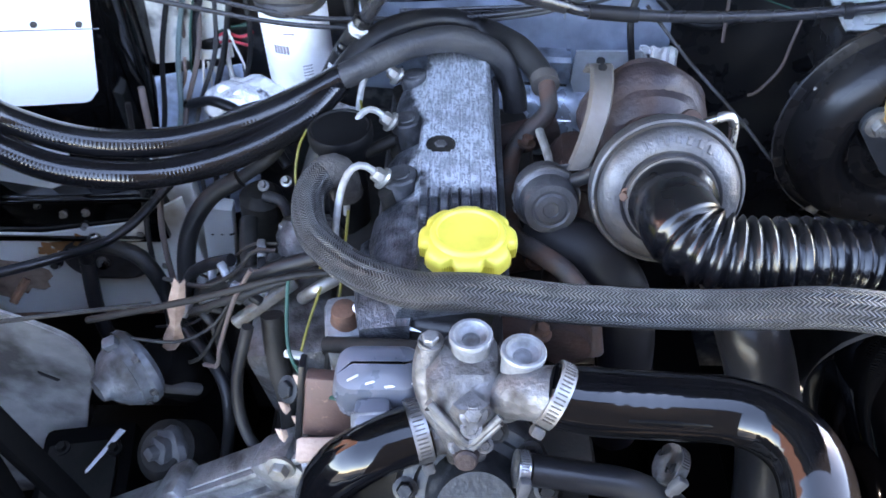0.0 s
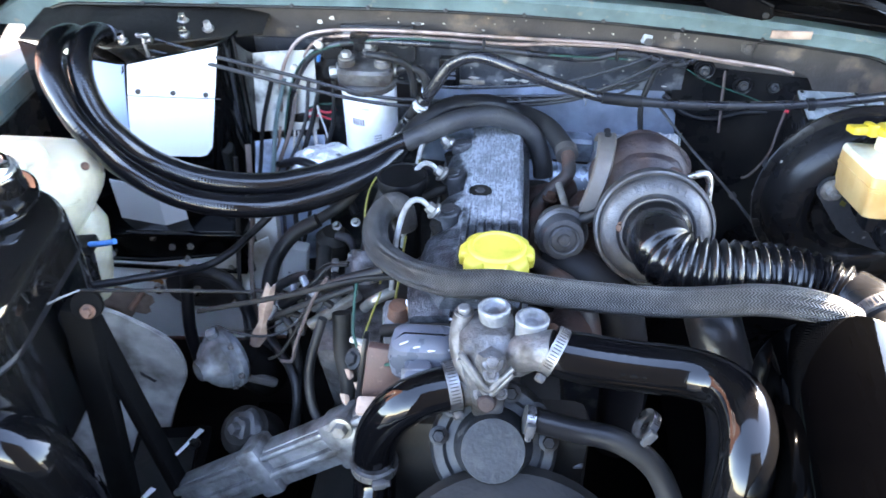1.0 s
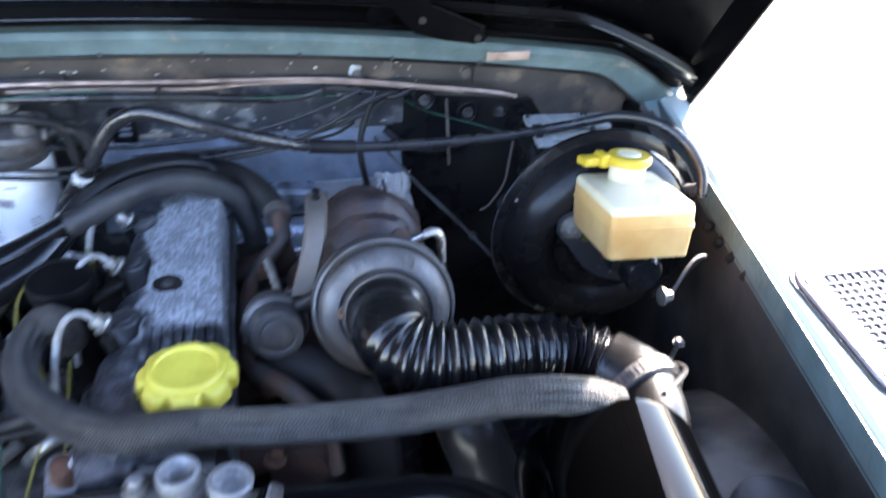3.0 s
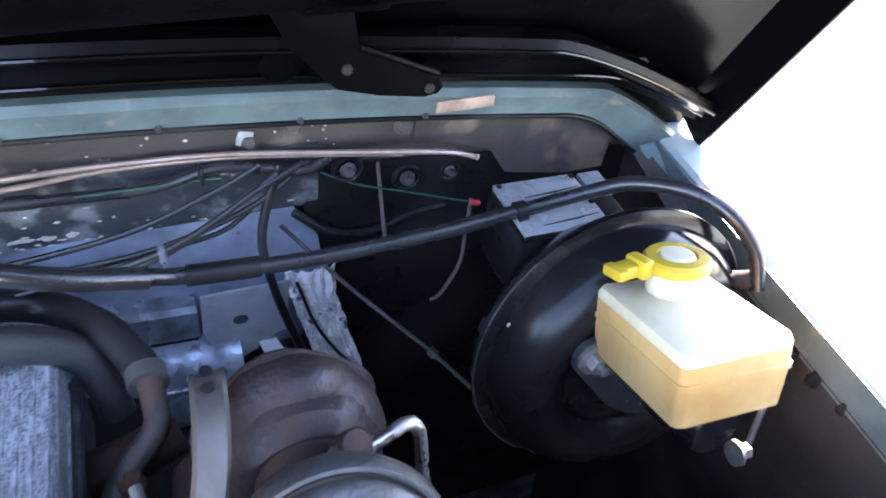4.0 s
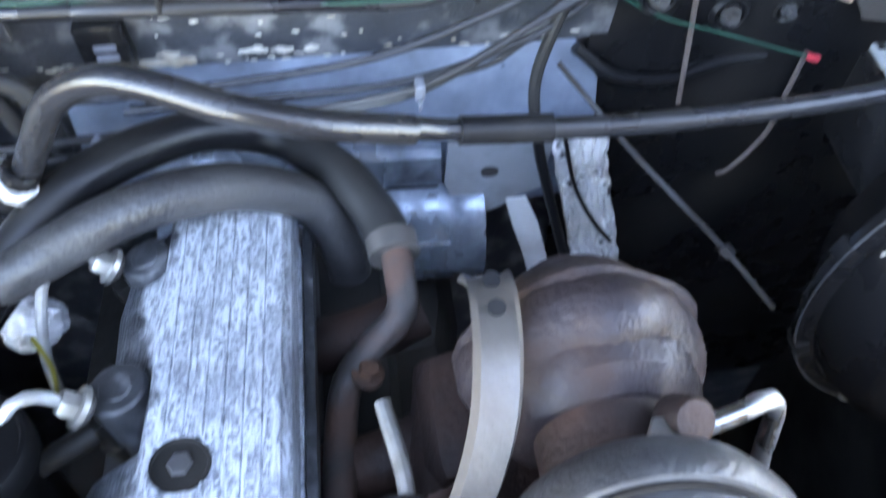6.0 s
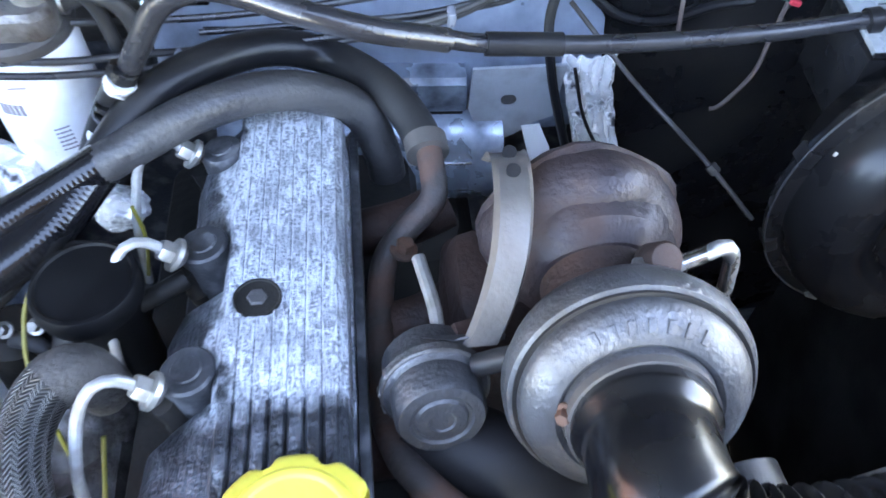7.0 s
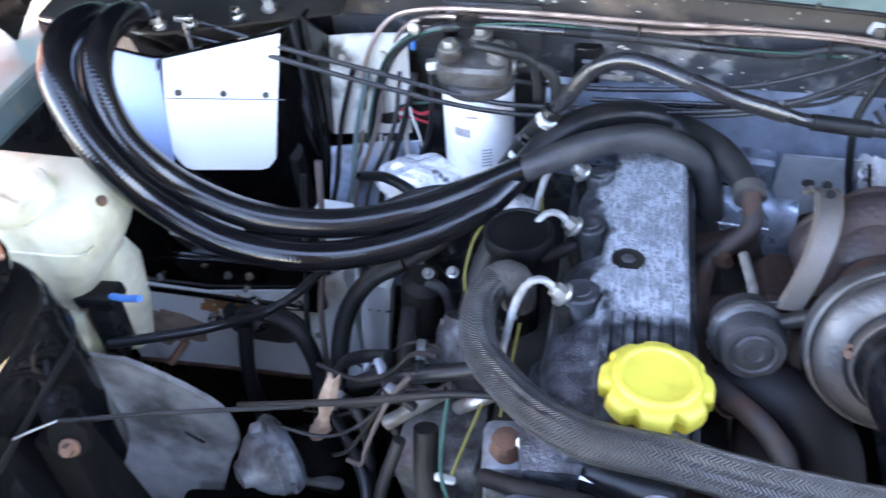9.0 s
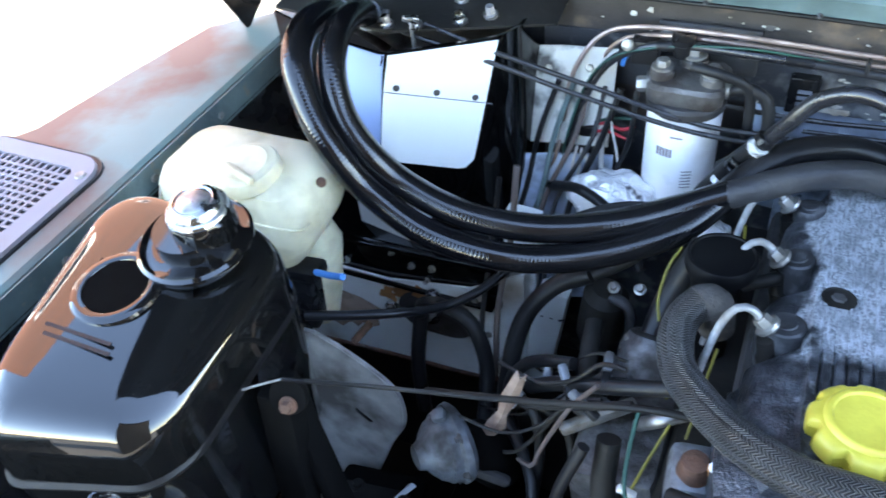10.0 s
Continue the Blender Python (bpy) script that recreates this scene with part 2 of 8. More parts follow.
M["bulk_dark"] = surf("bulk_dark", (0.055, 0.058, 0.066), 0.36, var=0.45, scale=30, dirt=(0.20, 0.20, 0.205), dirt_at=0.575, dirt_soft=0.06, dirt_scale=34, bump=0.4, spec=0.45)
M["blue_panel"] = surf("blue_panel", (0.30, 0.36, 0.46), 0.30, metal=0.45, var=0.5, scale=30, dirt=(0.075, 0.085, 0.105), dirt_at=0.56, dirt_soft=0.16, dirt_scale=17, bump=0.8, bump_scale=38)
M["foil"] = surf("foil", (0.90, 0.92, 0.95), 0.25, metal=0.35, var=0.3, scale=60, dirt=(0.07, 0.07, 0.08), dirt_at=0.63, dirt_soft=0.06, dirt_scale=55, bump=1.0, bump_scale=110, dirt_metal=0.3)
M["grey_sheet"] = surf("grey_sheet", (0.42, 0.45, 0.48), 0.4, metal=0.3, var=0.15, scale=25, dirt=(0.22, 0.21, 0.21), dirt_at=0.62, dirt_scale=24, bump=0.12)
M["pale_panel"] = surf("pale_panel", (0.88, 0.90, 0.89), 0.45, var=0.1, scale=20, dirt=(0.42, 0.35, 0.28), dirt_at=0.66, dirt_soft=0.09, dirt_scale=8, bump=0.1)
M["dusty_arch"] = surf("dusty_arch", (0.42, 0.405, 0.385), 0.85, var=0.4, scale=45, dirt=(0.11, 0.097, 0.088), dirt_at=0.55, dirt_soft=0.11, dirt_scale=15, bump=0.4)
M["sky_sheen_blue"] = surf("sky_sheen_blue", (0.46, 0.55, 0.68), 0.4, var=0.2, scale=30, dirt=(0.16, 0.18, 0.22), dirt_at=0.60, dirt_soft=0.09, dirt_scale=26, bump=0.3, bump_scale=60)
M["steel_band"] = surf("steel_band", (0.36, 0.42, 0.50), 0.20, metal=0.7, var=0.35, scale=40, dirt=(0.07, 0.08, 0.10), dirt_at=0.57, dirt_soft=0.12, dirt_scale=24, bump=0.7, bump_scale=45, dirt_metal=0.3)
M["dome_alu"] = surf("dome_alu", (0.15, 0.165, 0.185), 0.42, metal=0.5, var=0.4, scale=60, dirt=(0.04, 0.038, 0.036), dirt_at=0.53, dirt_soft=0.13, dirt_scale=34, bump=0.5, bump_scale=260, dirt_metal=0.3)
M["inner_dust"] = surf("inner_dust", (0.05, 0.046, 0.043), 0.7, var=0.35, scale=35, dirt=(0.012, 0.011, 0.010), dirt_at=0.52, dirt_soft=0.13, dirt_scale=9, bump=0.25, spec=0.3)
M["polished"] = surf("polished", (0.62, 0.66, 0.68), 0.12, metal=1.0, var=0.10, dirt=(0.2, 0.2, 0.21), dirt_at=0.64, dirt_scale=60, bump=0.05, dirt_metal=0.8)
M["plastic_blue"] = surf("plastic_blue", (0.05, 0.22, 0.55), 0.35, bump=0.02)
M["wire_green"] = surf("wire_green", (0.01, 0.06, 0.042), 0.5, bump=0.0)
M["wire_red"] = surf("wire_red", (0.60, 0.05, 0.07), 0.4, bump=0.0)
M["wire_yellow"] = surf("wire_yellow", (0.15, 0.13, 0.018), 0.5, bump=0.0)
M["wire_white"] = surf("wire_white", (0.58, 0.56, 0.52), 0.45, bump=0.0)
M["wire_brown"] = surf("wire_brown", (0.12, 0.09, 0.08), 0.5, bump=0.0)
M["tape_black"] = surf("tape_black", (0.006, 0.006, 0.007), 0.2, var=0.3, dirt=(0.02, 0.02, 0.02), dirt_at=0.62, bump=0.4, bump_scale=120, spec=0.5)
M["label_grey"] = surf("label_grey", (0.16, 0.17, 0.2), 0.5, bump=0.0)
M["vent_grey"] = surf("vent_grey", (0.24, 0.225, 0.26), 0.45, var=0.12, dirt=(0.30, 0.22, 0.2), dirt_at=0.6, dirt_scale=12, bump=0.08)
M["vent_blue"] = surf("vent_blue", (0.045, 0.060, 0.095), 0.6, var=0.15, bump=0.05, spec=0.12)
M["blocker_black"] = surf("blocker_black", (0.006, 0.0058, 0.0055), 0.85, var=0.4, scale=3, dirt=(0.012, 0.011, 0.010), dirt_scale=0.8, bump=0.3, bump_scale=14, spec=0.08)
M["gravel"] = surf("gravel", (0.095, 0.092, 0.086), 0.95, var=0.6, scale=55, dirt=(0.062, 0.060, 0.055), dirt_at=0.55, dirt_scale=7, bump=1.0, bump_scale=70)
M["brick_wall"] = surf("brick_wall", (0.17, 0.075, 0.052), 0.85, var=0.3, scale=4, dirt=(0.13, 0.062, 0.045), dirt_scale=1.2, bump=0.3, bump_scale=12)
M["window_dark"] = surf("window_dark", (0.02, 0.022, 0.025), 0.05, bump=0.0)


def braid_material():
    """A woven steel-grey sheath: rows of slanting strands that change their slant from row to row."""
    m = bpy.data.materials.new("braid")
    m.use_nodes = True
    n, l = m.node_tree.nodes, m.node_tree.links
    b = n["Principled BSDF"]
    uv = n.new("ShaderNodeTexCoord")
    sep = n.new("ShaderNodeSeparateXYZ")
    l.new(uv.outputs["UV"], sep.inputs[0])

    def op(kind, a, c=None):
        x = n.new("ShaderNodeMath")
        x.operation = kind
        for i, v in enumerate((a, c)):
            if v is None:
                continue
            if isinstance(v, (int, float)):
                x.inputs[i].default_value = v
            else:
                l.new(v, x.inputs[i])
        return x.outputs[0]

    rows = op("MULTIPLY", sep.outputs["X"], 13.0)
    zig = op("ABSOLUTE", op("SUBTRACT", op("FRACT", rows), 0.5))
    along = op("MULTIPLY", sep.outputs["Y"], 360.0)
    wave = op("SINE", op("MULTIPLY", op("ADD", along, op("MULTIPLY", zig, 2.6)), 6.2832))
    h = op("POWER", op("ADD", op("MULTIPLY", wave, 0.5), 0.5), 1.5)
    mix = n.new("ShaderNodeMix")
    mix.data_type = "RGBA"
    mix.inputs[6].default_value = (0.006, 0.006, 0.0065, 1)
    mix.inputs[7].default_value = (0.135, 0.132, 0.130, 1)
    dust = n.new("ShaderNodeTexNoise")
    dust.inputs["Scale"].default_value = 70.0
    dust.inputs["Detail"].default_value = 6.0
    l.new(uv.outputs["Object"], dust.inputs["Vector"])
    l.new(op("MULTIPLY", h, op("MULTIPLY", dust.outputs["Fac"], 1.7)), mix.inputs[0])
    l.new(mix.outputs[2], b.inputs["Base Color"])
    b.inputs["Roughness"].default_value = 0.4
    b.inputs["Metallic"].default_value = 0.35
    bn = n.new("ShaderNodeBump")
    bn.inputs["Strength"].default_value = 0.8
    bn.inputs["Distance"].default_value = 0.0015
    l.new(h, bn.inputs["Height"])
    l.new(bn.outputs["Normal"], b.inputs["Normal"])
    return m


M["braid"] = braid_material()
M["cuff_worn"] = surf("cuff_worn", (0.065, 0.058, 0.053), 0.85, var=0.5, scale=120, dirt=(0.02, 0.018, 0.017), dirt_at=0.55, dirt_scale=60, bump=0.8)


def worn_cover():
    """Dark casting whose silver paint survives along the top, speckled and broken at its edges."""
    m = bpy.data.materials.new("worn_cover")
    m.use_nodes = True
    n, l = m.node_tree.nodes, m.node_tree.links
    b = n["Principled BSDF"]
    tc = n.new("ShaderNodeTexCoord")
    sep = n.new("ShaderNodeSeparateXYZ")
    l.new(tc.outputs["Object"], sep.inputs[0])

    def noise(scale, detail):
        x = n.new("ShaderNodeTexNoise")
        x.inputs["Scale"].default_value = scale
        x.inputs["Detail"].default_value = detail
        l.new(tc.outputs["Object"], x.inputs["Vector"])
        return x.outputs["Fac"]

    def ramp(v, lo, hi):
        x = n.new("ShaderNodeMapRange")
        x.inputs["From Min"].default_value = lo
        x.inputs["From Max"].default_value = hi
        l.new(v, x.inputs["Value"])
        return x.outputs["Result"]

    def op(kind, a, c):
        x = n.new("ShaderNodeMath")
        x.operation = kind
        for i, v in enumerate((a, c)):
            if isinstance(v, (int, float)):
                x.inputs[i].default_value = v
            else:
                l.new(v, x.inputs[i])
        return x.outputs[0]

    def blend(f, a, c):
        x = n.new("ShaderNodeMix")
        x.data_type = "RGBA"
        l.new(f, x.inputs[0])
        for i, v in ((6, a), (7, c)):
            if isinstance(v, tuple):
                x.inputs[i].default_value = (*v, 1)
            else:
                l.new(v, x.inputs[i])
        return x.outputs[2]

    stretch = n.new("ShaderNodeMapping")
    stretch.inputs["Scale"].default_value = (1.0, 0.16, 1.0)
    l.new(tc.outputs["Object"], stretch.inputs["Vector"])

    def streak(scale, detail):
        x = n.new("ShaderNodeTexNoise")
        x.inputs["Scale"].default_value = scale
        x.inputs["Detail"].default_value = detail
        l.new(stretch.outputs["Vector"], x.inputs["Vector"])
        return x.outputs["Fac"]

    fine = noise(420.0, 4.0)
    brushed = streak(430.0, 5.0)
    broad = noise(45.0, 4.0)
    flakes = op("MULTIPLY", ramp(fine, 0.44, 0.58), 0.75)
    speck = op("MULTIPLY", op("MAXIMUM", flakes, ramp(brushed, 0.46, 0.62)), op("ADD", ramp(broad, 0.34, 0.60), 0.42))
    silver = blend(speck, (0.23, 0.25, 0.28), (0.66, 0.70, 0.75))
    dark = blend(op("MULTIPLY", ramp(noise(60.0, 6.0), 0.44, 0.62), op("ADD", op("MULTIPLY", fine, 0.7), 0.45)), (0.030, 0.033, 0.039), (0.135, 0.145, 0.165))
    rough_edge = op("MULTIPLY", op("SUBTRACT", noise(30.0, 6.0), 0.5), 0.085)
    across = ramp(op("ADD", sep.outputs["X"], rough_edge), -0.023, -0.014)
    along = ramp(op("ADD", sep.outputs["Y"], op("MULTIPLY", rough_edge, 0.5)), 0.566, 0.580)
    mask = op("MAXIMUM", op("MULTIPLY", across, along), op("MULTIPLY", ramp(noise(48.0, 5.0), 0.63, 0.67), 0.35))
    l.new(blend(mask, dark, silver), b.inputs["Base Color"])
    b.inputs["Roughness"].default_value = 0.33
    b.inputs["Metallic"].default_value = 0.35
    bn = n.new("ShaderNodeBump")
    bn.inputs["Strength"].default_value = 0.9
    bn.inputs["Distance"].default_value = 0.002
    l.new(op("ADD", fine, brushed), bn.inputs["Height"])
    l.new(bn.outputs["Normal"], b.inputs["Normal"])
    return m


M["worn_cover"] = worn_cover()


# ---- building blocks ----
def finish(name, bm, material, sharp=35.0):
    bmesh.ops.recalc_face_normals(bm, faces=bm.faces)
    me = bpy.data.meshes.new(name)
    bm.to_mesh(me)
    bm.free()
    me.shade_smooth()
    me.set_sharp_from_angle(angle=radians(sharp))
    me.materials.append(M[material])
    return new(name, me)


def thing(name, at, label, category, group="", kind=""):
    """An empty at the base of a thing, to carry its parts."""
    ob = new(name)
    ob.empty_display_size = 0.02
    ob.location = at
    return tagged(ob, label, category, group, kind)


def part(name, bm, material, parent, label="", sharp=35.0):
    ob = finish(name, bm, material, sharp)
    ob.parent = parent
    inv = parent.matrix_basis.inverted() if parent.parent is None else Matrix.Identity(4)
    ob.matrix_parent_inverse = inv
    if label:
        ob["label"] = label
    return ob


def solid(name, bm, material, label, category, group="", kind="", sharp=35.0):
    return tagged(finish(name, bm, material, sharp), label, category, group, kind)


def V(*p):
    return Vector(p)


def smooth_path(pts, step):
    """A smooth line through the points, at even steps."""
    p = [Vector(q) for q in pts]
    p = [p[0] * 2 - p[1]] + p + [p[-1] * 2 - p[-2]]
    line = []
    for i in range(1, len(p) - 2):
        for k in range(16):
            t = k / 16
            a, b, c, d = p[i - 1:i + 3]
            line.append(0.5 * ((2 * b) + (c - a) * t + (2 * a - 5 * b + 4 * c - d) * t * t + (3 * b - a - 3 * c + d) * t ** 3))
    line.append(p[-2])
    total = sum((b - a).length for a, b in zip(line, line[1:]))
    n = max(2, round(total / step))
    out, want, run = [line[0]], total / n, 0.0
    for a, b in zip(line, line[1:]):
        d = (b - a).length
        while d > 1e-9 and run + d >= want * len(out) and len(out) < n:
            out.append(a.lerp(b, (want * len(out) - run) / d))
        run += d
    out.append(line[-1])
    return out, total


def tube(pts, r, segs=14, step=0.006, bm=None, caps=True, hollow=0.0, straight=False):
    """A round bar along a smooth line. r: a number, or a function of the metres along it."""
    bm = bm or bmesh.new()
    uvl = bm.loops.layers.uv.verify()
    line, total = ([Vector(q) for q in pts], 0) if straight else smooth_path(pts, step)
    tang = [(line[min(i + 1, len(line) - 1)] - line[max(i - 1, 0)]).normalized() for i in range(len(line))]
    side = tang[0].orthogonal().normalized()
    rings, lens, run = [], [], 0.0
    for i, (p, t) in enumerate(zip(line, tang)):
        if i:
            run += (p - line[i - 1]).length
        side = (side - t * side.dot(t)).normalized()
        up = t.cross(side)
        rad = r(run) if callable(r) else r
        rings.append([bm.verts.new(p + (side * math.cos(a) + up * math.sin(a)) * rad) for a in (2 * math.pi * k / segs for k in range(segs))])
        lens.append(run)
    for i in range(len(rings) - 1):
        for k in range(segs):
            f = bm.faces.new((rings[i][k], rings[i][(k + 1) % segs], rings[i + 1][(k + 1) % segs], rings[i + 1][k]))
            for lp, uv in zip(f.loops, ((k / segs, lens[i]), ((k + 1) / segs, lens[i]), ((k + 1) / segs, lens[i + 1]), (k / segs, lens[i + 1]))):
                lp[uvl].uv = uv
    if caps:
        for ring in (rings[0], rings[-1]):
            bm.faces.new(ring)
    return bm


def axis_frame(at, way, roll=0.0):
    """A frame at a point whose z runs along way."""
    return Matrix.Translation(at) @ Vector(way).to_track_quat("Z", "Y").to_matrix().to_4x4() @ Matrix.Rotation(radians(roll), 4, "Z")


def lathe(profile, at=(0, 0, 0), way=(0, 0, 1), segs=32, bm=None, wave=None):
    """A turned body: (radius, height) pairs about an axis. wave: radius factor by angle and pair."""
    bm = bm or bmesh.new()
    m = axis_frame(at, way)
    rings = []
    for j, (r, h) in enumerate(profile):
        ring = []
        for k in range(segs):
            a = 2 * math.pi * k / segs
            f = wave(a, j) if wave else 1.0
            ring.append(bm.verts.new(m @ Vector((r * f * math.cos(a), r * f * math.sin(a), h))))
        rings.append(ring)
    for a, b in zip(rings, rings[1:]):
        for k in range(segs):
            bm.faces.new((a[k], a[(k + 1) % segs], b[(k + 1) % segs], b[k]))
    bm.faces.new(rings[0])
    bm.faces.new(rings[-1])
    return bm


def box(size, m, bevel=0.002, bm=None, segs=2):
    bm = bm or bmesh.new()
    made = bmesh.ops.create_cube(bm, size=1.0, matrix=m @ Matrix.Diagonal((*size, 1)))
    if bevel:
        edges = list({e for v in made["verts"] for e in v.link_edges})
        bmesh.ops.bevel(bm, geom=edges, offset=bevel, segments=segs, affect="EDGES", profile=0.5)
    return bm


def at(x, y, z, rx=0, ry=0, rz=0):
    return pose(x, y, z, rx, ry, rz)


def plate(outline, thick, m, bevel=0.0, bm=None, holes=()):
    """A flat outline in the frame's x and y, made thick along its z, with round holes."""
    bm = bm or bmesh.new()
    vs = [bm.verts.new(m @ Vector((x, y, 0))) for x, y in outline]
    es = [bm.edges.new((vs[i], vs[(i + 1) % len(vs)])) for i in range(len(vs))]
    for hx, hy, hr in holes:
        hv = [bm.verts.new(m @ Vector((hx + hr * math.cos(a), hy + hr * math.sin(a), 0))) for a in (2 * math.pi * k / 14 for k in range(14))]
        es += [bm.edges.new((hv[i], hv[(i + 1) % 14])) for i in range(14)]
    if holes:
        faces = [g for g in bmesh.ops.triangle_fill(bm, use_beauty=True, use_dissolve=False, edges=es)["geom"] if isinstance(g, bmesh.types.BMFace)]
    else:
        faces = [bm.faces.new(vs)]
    ext = bmesh.ops.extrude_face_region(bm, geom=faces)
    up = m.to_3x3() @ Vector((0, 0, thick))
    bmesh.ops.translate(bm, vec=up, verts=[g for g in ext["geom"] if isinstance(g, bmesh.types.BMVert)])
    return bm


def rounded(w, h, r, n=5):
    """A rectangle with round corners, about its middle."""
    out = []
    for cx, cy, a0 in ((w / 2 - r, h / 2 - r, 0), (-w / 2 + r, h / 2 - r, 90), (-w / 2 + r, -h / 2 + r, 180), (w / 2 - r, -h / 2 + r, 270)):
        for k in range(n + 1):
            a = radians(a0 + 90 * k / n)
            out.append((cx + r * math.cos(a), cy + r * math.sin(a)))
    return out


def loft(sections, bm=None, caps=True):
    """A skin over closed sections of equally many points."""
    bm = bm or bmesh.new()
    rings = [[bm.verts.new(p) for p in s] for s in sections]
    n = len(rings[0])
    for a, b in zip(rings, rings[1:]):
        for k in range(n):
            bm.faces.new((a[k], a[(k + 1) % n], b[(k + 1) % n], b[k]))
    if caps:
        bm.faces.new(rings[0])
        bm.faces.new(rings[-1])
    return bm


def sheet(rows, thick, bm=None):
    """A bent sheet through rows of points, with a thickness."""
    bm = bm or bmesh.new()
    g = [[bm.verts.new(p) for p in r] for r in rows]
    faces = [bm.faces.new((g[i][j], g[i][j + 1], g[i + 1][j + 1], g[i + 1][j])) for i in range(len(g) - 1) for j in range(len(g[0]) - 1)]
    bmesh.ops.recalc_face_normals(bm, faces=faces)
    bmesh.ops.solidify(bm, geom=faces, thickness=thick)
    return bm


def hexbolt(p, way, r=0.006, h=0.006, bm=None, washer=True):
    """A hexagon head on a washer."""
    bm = bm or bmesh.new()
    if washer:
        lathe([(r * 1.5, 0), (r * 1.5, h * 0.25), (r * 1.2, h * 0.3)], p, way, 18, bm)
    lathe([(r, h * 0.2), (r, h * 0.85), (r * 0.85, h)], p, way, 6, bm)
    return bm


def lump(bm, amount, scale):
    """Pushes the skin in and out a little, as rough castings have it."""
    bm.normal_update()
    for v in bm.verts:
        v.co += v.normal * amount * noise.noise(v.co * scale)
    return bm


def hose_clip(parent, p, way, r, screw=(0, 0, 1), width=0.009):
    """A worm-drive clip round a hose: slotted band, screw housing, screw."""
    way = Vector(way).normalized()
    bm = lathe([(r, -width / 2), (r + 0.0014, -width / 2), (r + 0.0014, width / 2), (r, width / 2)], p, way, 32)
    clip = part("hose_clip", bm, "strap_bright", parent, "bright steel worm-drive hose clip")
    s = Vector(screw)
    s = (s - way * s.dot(way)).normalized()
    t = way.cross(s)
    mid = Vector(p) + s * (r + 0.005)
    bm = box((0.0085, 0.0075, 0.013), Matrix.Translation(mid) @ Matrix((way, s, t)).transposed().to_4x4(), 0.0022)
    part("clip_housing", bm, "grimy_metal", clip)
    part("clip_screw", hexbolt(mid + t * 0.005, t, 0.0034, 0.005, washer=False), "grimy_metal", clip)
    n = 46
    bm = bmesh.new()
    for k in range(n):
        a = math.pi * 2 * (k + 0.5) / n
        d = s * math.cos(a) + t * math.sin(a)
        if d.dot(s) > 0.8:
            continue
        e = way.cross(d)
        m = Matrix.Translation(Vector(p) + d * (r + 0.0014)) @ Matrix((e, way, d)).transposed().to_4x4()
        box((0.0010, width * 0.66, 0.0007), m, 0, bm)
    part("band_teeth", bm, "grimy_metal", clip)
    return clip


def wire(pts, r, material, label, name="wire", step=0.008, segs=8):
    return solid(name, tube(pts, r, segs, step), material, label, "wire" if "wire" in name else name.replace("_", " "))


# ---- ground and surroundings ----
bm = bmesh.new()
bmesh.ops.create_grid(bm, x_segments=2, y_segments=2, size=400)
solid("ground", bm, "gravel", "pale sunlit gravel yard", "ground", kind="structure")

house = thing("brick_house", (-7.2, 6.75, 0), "brown brick house beside the yard", "house", kind="structure")
part("wall", box((0.3, 12.5, 8.5), at(-7.2, 6.75, 4.25), 0), "brick_wall", house)
for wy in (2.4, 5.8, 9.2, 11.8):
    for wz in (1.5, 4.4):
        win = part("window", box((0.06, 1.1, 1.2), at(-7.03, wy, wz), 0.01), "white_paint", house)
        part("pane", box((0.02, 0.9, 1.0), at(-6.99, wy, wz), 0.0), "window_dark", win)

# Unseen slab added to shade the bay and darken reflections from the front.
blocker = thing("light_blocker", (0.75, -2.4, 0), "unseen dark slab added to block the sky ahead of the vehicle", "wall", kind="structure")
part("blocker_slab", box((2.8, 0.3, 4.6), at(1.3, -2.4, 2.3), 0), "blocker_black", blocker)
part("blocker_cap", box((3.0, 0.5, 0.12), at(1.3, -2.4, 4.66), 0.02), "blocker_black", blocker)

# ---- bodywork round the bay ----
WL, WR = -0.632, 0.537      # inner edges of the two wing tops
WZ = 1.2


def wing(side, line, label, paint, inner, widths, taper=0.0):
    """A front wing: flat top, folded inner flange, outer side, wheel-arch wall inside."""
    w = thing("front_wing", (line, 0.4, 0.6), label, "wing")
    s = -1 if side == "left" else 1
    rows = []
    for y, wide in zip((-0.25, 0.1, 0.33, 0.46, 0.60, 0.73, 0.84, 0.90), widths):
        edge = line + taper * (y - 0.53)
        out = line + s * wide
        rows.append([V(edge, y, WZ - 0.035), V(edge + s * 0.002, y, WZ - 0.004), V(edge + s * 0.006, y, WZ), V(edge + s * 0.03, y, WZ + 0.001),
                     V(out - s * 0.018, y, WZ - 0.002), V(out - s * 0.007, y, WZ - 0.008), V(out, y, WZ - 0.03), V(out + s * 0.02, y, WZ - 0.45)])
    part("wing_top", sheet(rows, 0.0025), paint, w)
    rows, lip = [], []
    for y in (-0.24, 0.2, 0.6, 1.0):
        edge = line + taper * (y - 0.53)
        rows.append([V(edge - s * 0.001, y, WZ - 0.03), V(edge + s * 0.004, y, 0.95), V(edge + s * 0.01, y, 0.33)])
        lip.append([V(edge - s * 0.0025, y, WZ - 0.034), V(edge - s * 0.0022, y, WZ - 0.003)])
    part("inner_panel", sheet(rows, 0.003), inner, w)
    part("inner_flange", sheet(lip, 0.0015), "teal", w, "worn green folded flange")
    return w


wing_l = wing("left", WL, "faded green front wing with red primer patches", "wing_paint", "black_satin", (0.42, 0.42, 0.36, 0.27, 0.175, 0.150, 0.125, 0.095))
